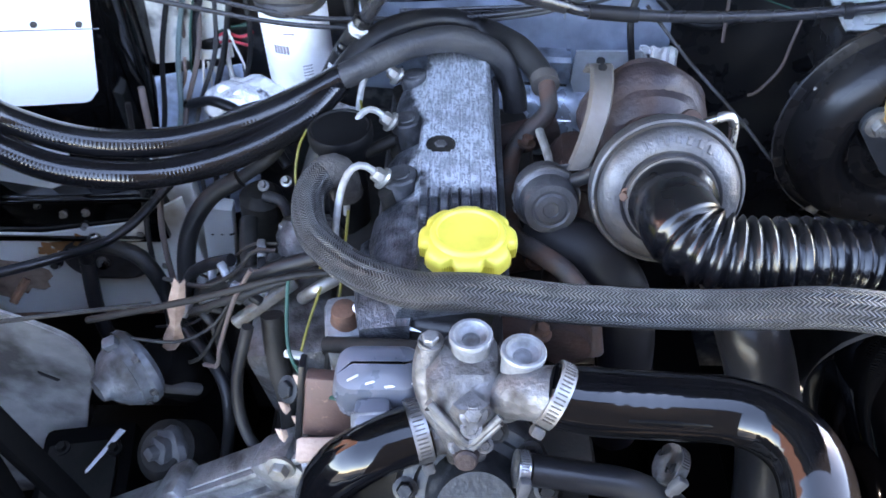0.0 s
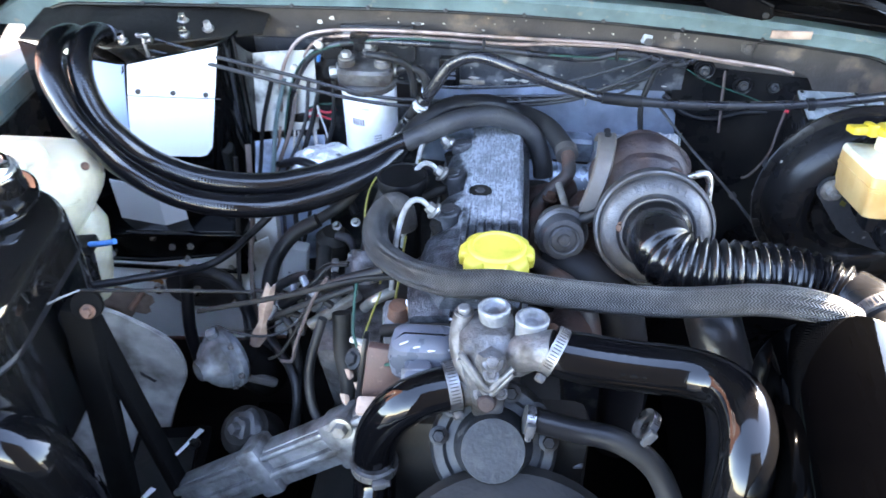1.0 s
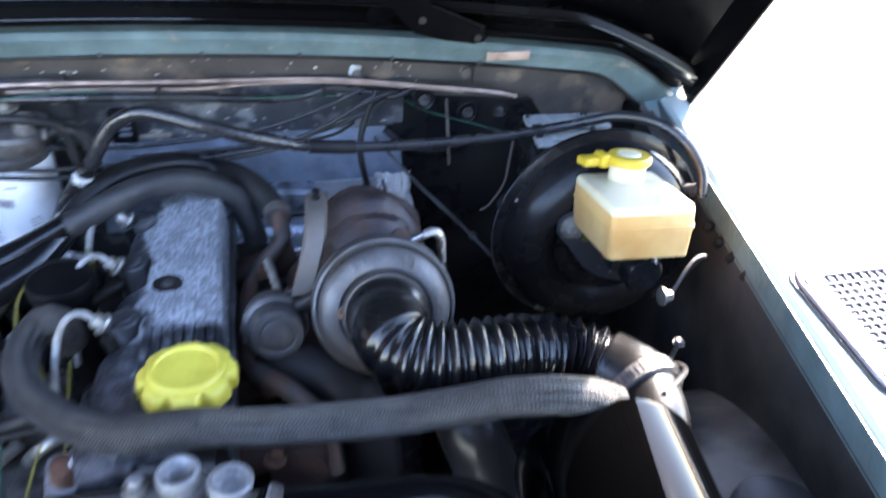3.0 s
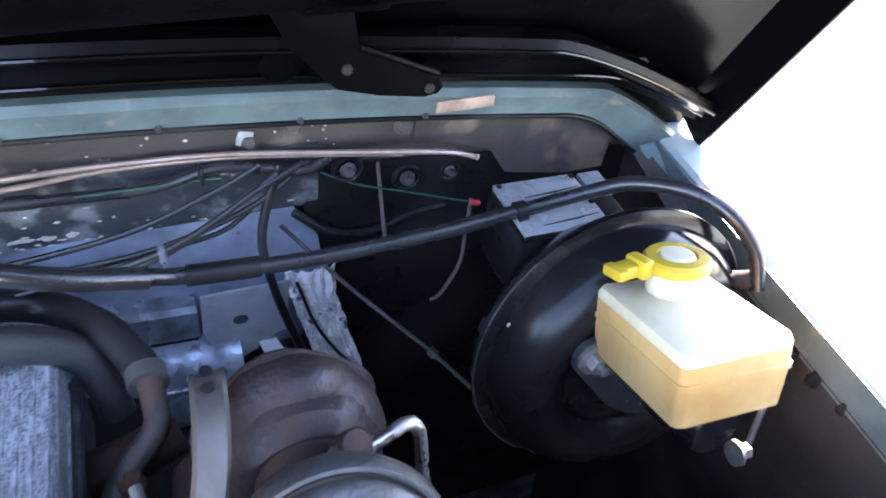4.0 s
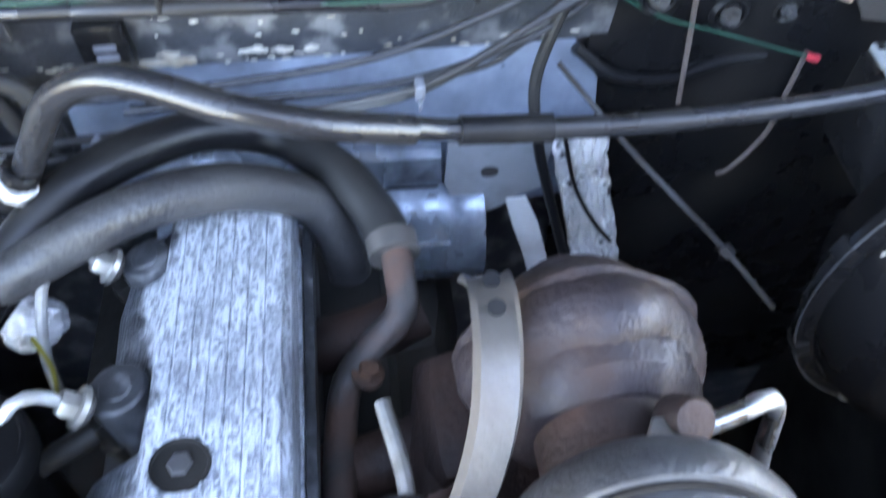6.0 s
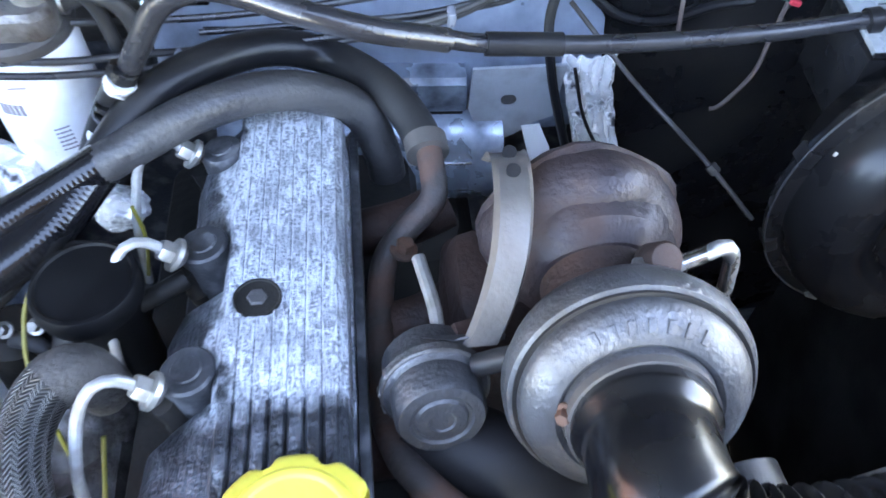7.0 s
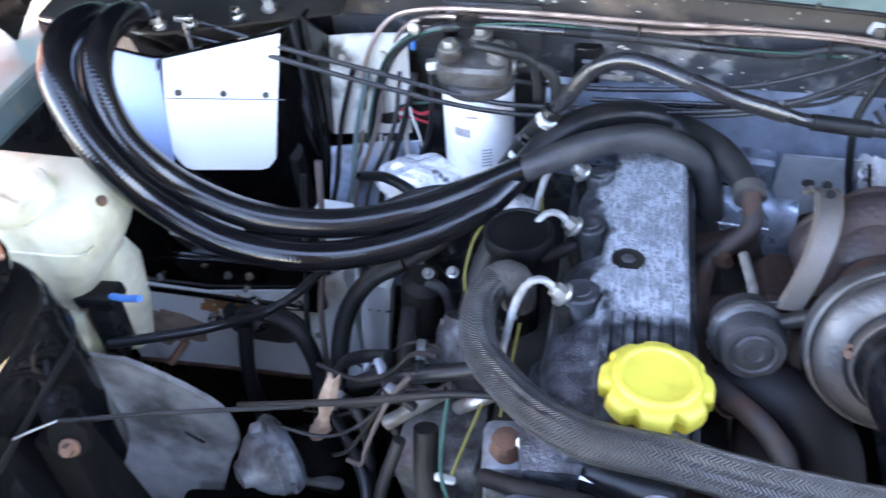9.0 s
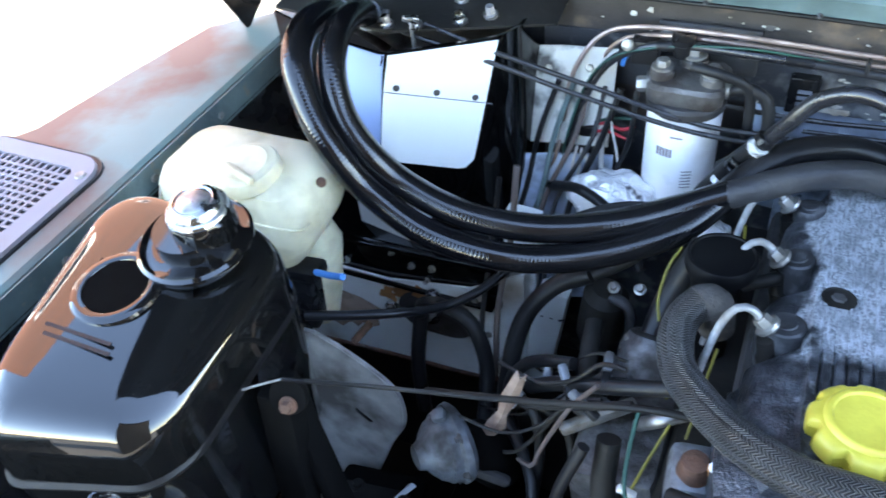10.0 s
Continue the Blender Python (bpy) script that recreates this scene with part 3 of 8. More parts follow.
wing_r = wing("right", WR, "green front wing with its sunlit paleness painted in", "wing_sunlit", "inner_dust", (0.43, 0.43, 0.425, 0.32, 0.225, 0.135, 0.09, 0.085), 0.11)

for k, y in enumerate((0.33, 0.46, 0.585, 0.70)):
    part("flange_bolt", hexbolt((WL + 0.0, y, WZ - 0.02), (1, 0, 0), 0.005, 0.005), "zinc", wing_l)


def vent(w, cx, cy, wdt, lng, material, rim, label):
    """A vent let into the wing top: rim with round corners, screws, a lattice of bars."""
    bm = bmesh.new()
    o, i = rounded(wdt, lng, 0.03), rounded(wdt - 0.045, lng - 0.045, 0.012)
    z0 = WZ + 0.001
    rings = [[V(cx + x, cy + y, z0) for x, y in o], [V(cx + x * 0.985, cy + y * 0.985, z0 + 0.006) for x, y in o],
             [V(cx + x, cy + y, z0 + 0.006) for x, y in i], [V(cx + x, cy + y, z0) for x, y in i]]
    loft(rings, bm, caps=False)
    g = part("vent_grille", bm, rim, w, label)
    part("seal", loft([[V(cx + x * 1.03, cy + y * 1.03, z0 - 0.0004) for x, y in o], [V(cx + x * 1.025, cy + y * 1.025, z0 + 0.0022) for x, y in o]]), "black_rubber", g, "black rubber seal")
    part("well", box((wdt - 0.05, lng - 0.05, 0.002), at(cx, cy, z0 + 0.0005), 0), "black_satin", g)
    bm = bmesh.new()
    nx, ny = round((wdt - 0.05) / 0.0085), round((lng - 0.05) / 0.0085)
    for k in range(1, nx):
        box((0.0028, lng - 0.046, 0.002), at(cx - (wdt - 0.05) / 2 + k * (wdt - 0.05) / nx, cy, z0 + 0.0035), 0, bm)
    for k in range(1, ny):
        box((wdt - 0.046, 0.0028, 0.0018), at(cx, cy - (lng - 0.05) / 2 + k * (lng - 0.05) / ny, z0 + 0.0038), 0, bm)
    part("lattice", bm, material, g)["kind"] = "stuff"
    for sx in (-1, 1):
        for sy in (-1, 0, 1):
            part("screw", lathe([(0.006, 0), (0.005, 0.002), (0.002, 0.0025)], (cx + sx * (wdt / 2 - 0.011), cy + sy * (lng / 2 - 0.03), z0 + 0.006), (0, 0, 1), 12), "zinc", g)
    return g


vent(wing_l, WL - 0.028 - 0.085, 0.425, 0.17, 0.29, "vent_grey", "vent_grey", "mauve-grey vent with a square lattice")
vent(wing_r, 0.648, 0.460, 0.20, 0.172, "vent_blue", "vent_grey", "grey-framed vent with a bluish lattice")

# bulkhead
bulk = thing("bulkhead", (0, 0.95, 0.5), "grimy painted steel bulkhead behind the engine", "bulkhead", kind="structure")


def span(y0, z0, y1, z1, x0=-0.62, x1=0.6, n=2):
    return [[V(x0 + (x1 - x0) * k / n, y0, z0) for k in range(n + 1)], [V(x0 + (x1 - x0) * k / n, y1, z1) for k in range(n + 1)]]


# upper band, sloping forwards at its top
part("upper_panel", sheet(span(0.945, 1.10, 0.897, 1.285, -0.60, 0.57), 0.003), "bulk_brown", bulk)
part("corner_panel", sheet([[V(0.345, 0.9125, 1.214), V(0.42, 0.9125, 1.190), V(0.438, 0.9115, 1.162), V(0.50, 0.9115, 1.150), V(0.545, 0.9115, 1.150)], [V(0.345, 0.9065, 1.235), V(0.42, 0.9065, 1.235), V(0.46, 0.9065, 1.235), V(0.51, 0.9065, 1.235), V(0.55, 0.9065, 1.230)]], 0.003), "bulk_brown", bulk)
part("scuttle", sheet(span(0.935, 1.2, 0.945, 1.36, -0.62, 0.57), 0.003), "black_paint", bulk)
part("wire_shelf", sheet(span(0.9215, 1.155, 0.9095, 1.222, -0.33, 0.262), 0.003), "bulk_dark", bulk)
part("lower_panel", sheet(span(0.955, 0.35, 0.945, 1.1, -0.62, 0.62), 0.004), "bulk_dark", bulk)
part("pedal_box", sheet([[V(0.25, 0.935, 0.6), V(0.62, 0.935, 0.6)], [V(0.25, 0.922, 1.15), V(0.62, 0.922, 1.13)], [V(0.25, 0.916, 1.198), V(0.62, 0.919, 1.163)]], 0.003), "black_satin", bulk)
# round shoulders of the bay, green lip along the top
MID = -0.042


def crown(x):
    """Height of the cowl's top edge across the bay."""
    return 1.305 - (0.115 if x > -0.15 else 0.02) * (x + 0.15) ** 2


def cowl_arc(lift, start, end, drop, power, y, n=96):
    """A line over the bay that follows the crown and bends down at both shoulders."""
    out = []
    for k in range(n + 1):
        x = (2 * MID - end) + (2 * end - 2 * MID) * k / n
        w = x if x > MID else 2 * MID - x
        out.append(V(x, y, crown(x) + lift - drop * (max(0.0, w - start) / (end - start)) ** power))
    return out


arc_in = cowl_arc(-0.024, 0.490, 0.553, 0.038, 1.2, 0.876)
arc_top = cowl_arc(0.0, 0.505, 0.603, 0.048, 1.3, 0.868)
part("green_lip", sheet([[p + V(0, 0.02, -0.003) for p in arc_in], arc_in, [p + V(0, -0.001, 0.007) for p in arc_in], [p + V(0, 0.001, -0.004) for p in arc_top], [p + V(0, 0.006, 0.002) for p in arc_top], [p + V(0, 0.035, 0.006) for p in arc_top]], 0.003), "teal", bulk, "chipped green-painted lip")
part("lip_seam", tube([p + V(0, -0.001, -0.001) for p in arc_in[::2]], 0.0022, 8, 0.012), "black_paint", bulk)
part("bare_patch", box((0.05, 0.003, 0.011), at(0.372, 0.8685, 1.2645, 6), 0.001), "brown_card", bulk, "bare brown patch")
for s, x0 in ((-1, MID - 0.597), (1, MID + 0.597)):
    part("corner_gusset", sheet([[V(x0, 0.872, 1.194), V(x0 + s * 0.025, 0.872, 1.196), V(x0 + s * 0.05, 0.872, 1.197)],
                                 [V(x0 + s * 0.004, 0.845, 1.182), V(x0 + s * 0.03, 0.845, 1.190), V(x0 + s * 0.06, 0.845, 1.196)],
                                 [V(x0 + s * 0.012, 0.815, 1.165), V(x0 + s * 0.035, 0.81, 1.178), V(x0 + s * 0.06, 0.80, 1.193)]], 0.003), "teal_bright", bulk)
    part("flange_strip", sheet([[V(x0 - s * 0.006, 0.87, 1.188), V(x0 + s * 0.006, 0.87, 1.192)], [V(x0 - s * 0.002, 0.76, 1.150), V(x0 + s * 0.014, 0.76, 1.168)]], 0.003), "bulk_brown", bulk)
# centre cover with a bluish sheen, foil heat pad, grey plate with a hole
part("tunnel_cover", sheet([[V(-0.10, 0.90, 1.04), V(0.05, 0.895, 1.03), V(0.2, 0.895, 1.02), V(0.27, 0.91, 1.01)],
                            [V(-0.10, 0.915, 1.125), V(0.05, 0.912, 1.125), V(0.2, 0.912, 1.125), V(0.26, 0.918, 1.12)],
                            [V(-0.10, 0.93, 1.16), V(0.05, 0.928, 1.16), V(0.2, 0.926, 1.16), V(0.235, 0.928, 1.16)]], 0.003), "blue_panel", bulk, "bluish bare metal cover")
part("steel_band", sheet([[V(x, y, z - (x - 0.05) * 0.06) for x in (-0.06, -0.02, 0.02, 0.06, 0.10, 0.146)] for y, z in ((0.908, 1.098), (0.889, 1.094), (0.885, 1.089), (0.884, 1.070), (0.887, 1.058))], 0.002), "steel_band", bulk, "bright folded steel band")
part("dark_gap", box((0.20, 0.004, 0.006), at(0.045, 0.890, 1.0555, 0, 3.4), 0.002), "black_paint", bulk)
part("lower_cover", sheet([[V(x, y, z - (x - 0.05) * 0.05) for x in (-0.06, -0.01, 0.04, 0.09, 0.14, 0.178)] for y, z in ((0.892, 1.054), (0.880, 1.049), (0.868, 1.040), (0.858, 1.022), (0.854, 0.996), (0.862, 0.972), (0.88, 0.95))], 0.002), "steel_band", bulk, "curved steel-blue lower cover", 70)
part("seam", tube([(-0.03, 0.8575, 1.030), (0.04, 0.857, 1.0255), (0.10, 0.857, 1.0225), (0.15, 0.857, 1.020)], 0.0014, 6), "bright_steel", bulk)
part("heat_plate", plate([(0.150, 1.102), (0.226, 1.102), (0.2225, 1.060), (0.2211, 1.046), (0.206, 1.040), (0.192, 1.028), (0.1771, 1.0195), (0.1695, 1.0245), (0.1603, 1.0328), (0.1525, 1.046), (0.1479, 1.0593)], 0.003, at(0, 0.885, 0, 90), 0.0008), "grey_sheet", bulk, "grey heat plate with a hole")
part("plate_tail", sheet([[V(0.1955, 0.8835, 1.036), V(0.203, 0.881, 1.038), V(0.2105, 0.8825, 1.037)], [V(0.203, 0.879, 1.008), V(0.211, 0.876, 1.012), V(0.221, 0.878, 1.013)], [V(0.2135, 0.877, 0.975), V(0.222, 0.873, 0.975), V(0.2315, 0.875, 0.975)], [V(0.228, 0.88, 0.918), V(0.236, 0.878, 0.918), V(0.246, 0.88, 0.92)]], 0.002), "pale_panel", bulk, "pale bent tail of the plate", 60)
part("plate_hole", lathe([(0.0055, 0), (0.0055, 0.0008), (0.001, 0.0008)], (0.181, 0.8814, 1.069), (0, -1, 0.08), 16, wave=lambda a, j: 1 + 0.2 * math.cos(2 * a)), "grimy_metal", bulk)
rows = []
for j in range(64):
    z = 1.105 - j * 0.004
    left = 0.224 + max(0.0, 1.092 - z) * 0.24
    right = 0.268 + max(0.0, 1.077 - z) * 0.245 + 0.003 * noise.noise(V(7.1, 0, z * 60))
    rows.append([V(left + (right - left) * k / 22, 0.884 - 0.0003 * j + 0.011 * abs(noise.noise(V(k * 0.21, 3.0, z * 26))) + 0.006 * abs(noise.noise(V(k * 0.55, 9.0, z * 75))), z) for k in range(23)])
part("foil_pad", sheet(rows, 0.0015), "foil", bulk, "crumpled foil heat pad", 22)

for pts, r in (([(0.226, 0.893, 1.216), (0.214, 0.886, 1.19), (0.205, 0.880, 1.15), (0.212, 0.874, 1.10), (0.222, 0.868, 1.06), (0.236, 0.864, 1.01), (0.252, 0.862, 0.95), (0.262, 0.862, 0.87)], 0.0040), ([(0.232, 0.880, 1.10), (0.246, 0.876, 1.05), (0.266, 0.872, 1.01), (0.284, 0.870, 0.985)], 0.0016)):
    solid("bulkhead_cable", tube(pts, r, 10), "black_rubber", "black cable hanging over the heat pad", "cable", "heat pad cables")

# bonnet, raised
bonnet = thing("bonnet", (0, 0.88, 1.28), "black steel bonnet, propped open", "bonnet")
bm = bmesh.new()
D, N = V(0, -0.485, 0.875), V(0, 0.875, 0.485)
O = V(0, 0.885, 1.268)
rows = []
for u in (0.0, 0.03, 0.3, 0.7, 1.15):
    drop = -0.045 if u == 0 else u
    rows.append([O + D * (drop if abs(x - MID) > 0.6 else u) + V(x, 0, 0) + N * h for x, h in ((-0.69, -0.065), (-0.69, -0.02), (-0.64, 0.012), (-0.2, 0.035), (0.15, 0.035), (0.555, 0.012), (0.606, -0.02), (0.606, -0.065))])
part("skin", sheet(rows, 0.003), "bonnet_black", bonnet)
arc_a = cowl_arc(0.024, 0.49, 0.610, 0.040, 1.3, 0.85)
arc_b = cowl_arc(0.052, 0.43, 0.590, 0.050, 1.3, 0.83)
part("rear_frame", sheet([[p + V(0, 0.044, -0.034) for p in arc_a], [p + V(0, 0.035, -0.012) for p in arc_a], [p + V(0, 0.006, -0.007) for p in arc_a], arc_a, [p + V(0, 0.008, 0.01) for p in arc_a], [p + V(0, 0.012, -0.006) for p in arc_b], arc_b, [p + V(0, 0.004, 0.01) for p in arc_b], [p + V(0, 0.02, 0.012) for p in arc_b]], 0.002), "bonnet_black", bonnet, "pressed inner frame with two ridges")
for arc in (arc_a, arc_b):
    part("frame_ridge", tube([p + V(0, -0.001, 0.002) for p in arc[::2]], 0.0018, 8, 0.02), "black_gloss", bonnet)
for x in (-0.34, 0.26):
    part("stiffener", box((0.06, 1.0, 0.02), Matrix.Translation(O + D * 0.62 + V(x, 0, 0) + N * 0.0) @ Matrix((V(1, 0, 0), D, N)).transposed().to_4x4(), 0.005), "bonnet_black", bonnet)
part("stiffener", box((1.1, 0.07, 0.02), Matrix.Translation(O + D * 0.16 + N * 0.0) @ Matrix((V(1, 0, 0), D, N)).transposed().to_4x4(), 0.005), "bonnet_black", bonnet)
hinge_line = [(0.200, 1.40), (0.2235, 1.349), (0.2416, 1.3286), (0.2547, 1.3150), (0.285, 1.3065), (0.318, 1.3012), (0.328, 1.3030), (0.3316, 1.3073), (0.3268, 1.3191), (0.2985, 1.3320), (0.2702, 1.3444), (0.262, 1.40)]
part("hinge", plate(hinge_line, 0.022, at(0, 0.846, 0, 90)), "bonnet_black", bonnet, "black hinge arm")
part("hinge_fold", tube([V(0.2702, 0.823, 1.3444), V(0.2985, 0.823, 1.3320), V(0.3268, 0.823, 1.3191)], 0.003, 8), "bonnet_black", bonnet)
for x, z in ((0.3215, 1.3075), (0.262, 1.3285)):
    part("hinge_rivet", lathe([(0.004, 0), (0.0034, 0.0016), (0.001, 0.002)], (x, 0.824, z), (0, -1, 0), 14), "grimy_black", bonnet)
part("hinge_knuckle", lathe([(0.014, 0), (0.015, 0.002), (0.010, 0.003), (0.004, 0.0035)], (0.221, 0.838, 1.331), (0, -0.9, -0.3), 24), "bonnet_black", bonnet)

# front of the bay and underside
front = thing("front_panel", (0, -0.02, 0.5), "black radiator panel at the front of the bay", "panel", kind="structure")
part("slam_panel", box((1.2, 0.05, 0.62), at(-0.04, -0.03, 0.72), 0.01), "black_satin", front)
part("radiator", box((0.66, 0.06, 0.62), at(0.02, 0.09, 0.71), 0.01), "black_paint", front)
part("radiator_cap_rail", box((0.70, 0.08, 0.02), at(0.02, 0.085, 1.028), 0.006), "black_satin", front)
# Near-black base paints the deep shade here; the added sheet blocks ground light.
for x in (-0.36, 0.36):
    solid("chassis_rail", box((0.08, 1.4, 0.14), at(x, 0.4, 0.5), 0.01), "void_black", "matt black chassis rail under the engine", "chassis rail", "chassis rails", "structure")
solid("undertray", box((1.40, 1.34, 0.01), at(-0.03, 0.4, 0.36), 0), "void_black", "near-black sheet added to close the bay from below", "undertray", kind="structure")

# ---- engine ----
engine = thing("engine", (0, 0.6, 0.6), "grimy four-cylinder diesel engine with a cast rocker cover", "engine")
part("block", box((0.20, 0.46, 0.40), at(0.0, 0.62, 0.86, -4), 0.02), "grimy_black", engine)
part("cylinder_head", box((0.112, 0.42, 0.08), at(-0.003, 0.62, 1.068, -4), 0.01), "grimy_metal", engine)
part("front_case", box((0.22, 0.05, 0.34), at(0.01, 0.375, 0.93, -3), 0.015), "grimy_black", engine)
part("gearbox", box((0.24, 0.3, 0.3), at(0.04, 0.95, 0.8), 0.06), "grimy_black", engine)
part("sump_side", box((0.12, 0.42, 0.22), at(-0.13, 0.6, 0.76), 0.03), "grimy_black", engine)

# rocker cover
def cover_z(y):
    return 1.178 - (y - 0.55) * 0.105


bm = bmesh.new()
secs = []
for y, l, r in ((0.455, -0.030, 0.046), (0.475, -0.041, 0.05), (0.50, -0.051, 0.05), (0.53, -0.057, 0.05), (0.56, -0.055, 0.05), (0.575, -0.041, 0.05), (0.585, -0.024, 0.05), (0.591, -0.034, 0.05),
                (0.604, -0.050, 0.05), (0.625, -0.053, 0.05), (0.643, -0.047, 0.05), (0.654, -0.026, 0.05), (0.674, -0.022, 0.05), (0.682, -0.036, 0.05), (0.70, -0.045, 0.05), (0.74, -0.047, 0.05),
                (0.775, -0.043, 0.05), (0.792, -0.030, 0.048), (0.812, -0.020, 0.044)):
    z = cover_z(y) - 0.018
    e = 0.009
    inner = -0.014
    crest = max(l + e, min(inner, l + 0.026))
    secs.append([V(l, y, z - 0.045), V(l, y, z - e), V(l + e * 0.35, y, z - e * 0.2), V(l + e, y, z + 0.005), V(crest, y, z + 0.013), V(inner, y, z + 0.0165), V(r - e, y, z), V(r, y, z - e), V(r, y, z - 0.045)])
loft(secs, bm)
cover = part("rocker_cover", bm, "worn_cover", engine, "dark grey cast rocker cover with worn silver top")
secs = []
for y, l, r, h in ((0.478, -0.018, 0.046, 0.004), (0.50, -0.020, 0.047, 0.0), (0.574, -0.019, 0.047, 0.0)):
    z = cover_z(y) - h
    secs.append([V(l - 0.004, y, z - 0.03), V(l, y, z - 0.004), V(l + 0.004, y, z), V(r - 0.003, y, z), V(r, y, z - 0.003), V(r + 0.001, y, z - 0.03)])
part("raised_front", loft(secs), "worn_cover", cover)
secs = []
for y, l, r, h in ((0.5742, -0.020, 0.0475, 0.0), (0.60, -0.021, 0.0475, 0.0), (0.80, -0.016, 0.047, 0.0), (0.812, -0.012, 0.044, 0.006)):
    z = cover_z(y) - h
    secs.append([V(l - 0.004, y, z - 0.03), V(l, y, z - 0.004), V(l + 0.004, y, z), V(r - 0.003, y, z), V(r, y, z - 0.003), V(r + 0.001, y, z - 0.03)])
part("raised_top", loft(secs), "worn_cover", cover, "flaking bright silver paint on the raised top")
for k in range(7):
    x = -0.0125 + k * 0.0086
    gap = math.sqrt(max(0.0, 0.0132 ** 2 - max(0.0, abs(x) - 0.0041) ** 2))
    for y0, y1 in ((0.575, 0.639 - gap), (0.639 + gap, 0.805)) if gap else ((0.575, 0.805),):
        pts = [V(x, y0 + (y1 - y0) * j / 6, cover_z(y0 + (y1 - y0) * j / 6) + 0.0002) for j in range(7)]
        part("rib", sheet([[p + V(-0.0038, 0, 0) for p in pts], [p + V(-0.0031, 0, 0.0009) for p in pts], [p + V(0.0031, 0, 0.0009) for p in pts], [p + V(0.0038, 0, 0) for p in pts]], -0.001), "worn_cover", cover)
    pts = [V(x, y, cover_z(y) + 0.0002) for y in (0.52, 0.55, 0.5745)]
    part("rib", sheet([[p + V(-0.003, 0, 0) for p in pts], [p + V(-0.002, 0, 0.002) for p in pts], [p + V(0.002, 0, 0.002) for p in pts], [p + V(0.003, 0, 0) for p in pts]], -0.001), "worn_cover", cover)
hole = part("bolt_hole", lathe([(0.0132, -0.002), (0.0132, 0.0012), (0.0122, 0.0012), (0.0116, 0.0005), (0.002, 0.0005)], (0.0, 0.639, cover_z(0.639) + 0.0003), (0, 0.1, 1), 28), "grimy_black", cover, "black recessed bolt hole")
part("sunk_bolt", hexbolt((0.0, 0.639, cover_z(0.639) - 0.0035), (0, 0.1, 1), 0.0058, 0.006, washer=False), "grimy_metal", hole)
for bx, by, br in ((-0.034, 0.598, 0.0155), (-0.034, 0.684, 0.0150), (-0.030, 0.765, 0.0140)):
    z = cover_z(by)
    boss = part("lobe_boss", lathe([(br * 1.04, -0.04), (br, -0.006), (br * 0.97, -0.0015), (br * 0.88, 0.0), (br * 0.3, 0.0006)], (bx, by, z - 0.002), (-0.12, 0.1, 1), 30), "cover_dark", cover, "dark round casting boss")
    part("boss_mark", lathe([(br * 0.55, 0.0004), (br * 0.5, 0.0014), (br * 0.1, 0.0015)], (bx, by, z - 0.002), (-0.12, 0.1, 1), 18), "cover_dark", boss)
secs = []
for y, l, r, h in ((0.448, -0.058, -0.02, 0.036), (0.470, -0.063, -0.015, 0.030), (0.505, -0.066, -0.015, 0.027), (0.535, -0.063, -0.015, 0.026), (0.552, -0.048, -0.015, 0.025)):
    z = cover_z(y) - h
    secs.append([V(l, y, z - 0.035), V(l, y, z - 0.003), V(l + 0.004, y, z), V(r, y, z + 0.004), V(r, y, z - 0.03)])
part("corner_ledge", loft(secs), "worn_cover", cover, "stepped front corner with chipped silver edge")
part("cover_flange", box((0.006, 0.34, 0.012), at(0.0535, 0.63, 1.139, -6), 0.002), "cover_dark", cover)

# oil filler cap
CAP_LOBES = 8


def lobes(a, j):
    """Broad lobes with narrow scoops between them."""
    scoop = max(0.0, -math.cos(CAP_LOBES * a)) ** 2.2
    return 1.0 - (0.15 * scoop if j in (1, 2, 3, 4) else (0.10 * scoop if j == 5 else 0.0))


C, CW = V(0.0235, 0.503, 1.1800), V(0.0, 0.12, 1)
cap = part("oil_cap", lathe([(0.024, -0.004), (0.0345, 0.0), (0.0372, 0.0015), (0.0378, 0.008), (0.0372, 0.0130), (0.0350, 0.0158), (0.0315, 0.0172), (0.0288, 0.0174), (0.0276, 0.0198), (0.0258, 0.0206), (0.0238, 0.0203), (0.0228, 0.0186), (0.018, 0.0180), (0.003, 0.0178)], C, CW, 160, wave=lobes), "yellow", engine, "bright yellow lobed plastic oil filler cap", 50)
part("neck", lathe([(0.026, -0.02), (0.026, 0.0)], C, CW, 28), "cover_dark", cap)
for k in range(CAP_LOBES):
    bm = bmesh.new()
    for j in range(-4, 5):
        aa = 2 * math.pi * (k + 0.5) / CAP_LOBES + j * 0.034
        dd = axis_frame(C, CW).to_3x3() @ V(math.cos(aa), math.sin(aa), 0)
        q = C + dd * (0.0378 * lobes(aa, 3) + 0.0002) + CW.normalized() * 0.0062
        box((0.0008, 0.0008, 0.0085), axis_frame(q, CW), 0, bm)
    part("grip", bm, "cap_shade", cap, "ribbed grip of the cap")["kind"] = "stuff"

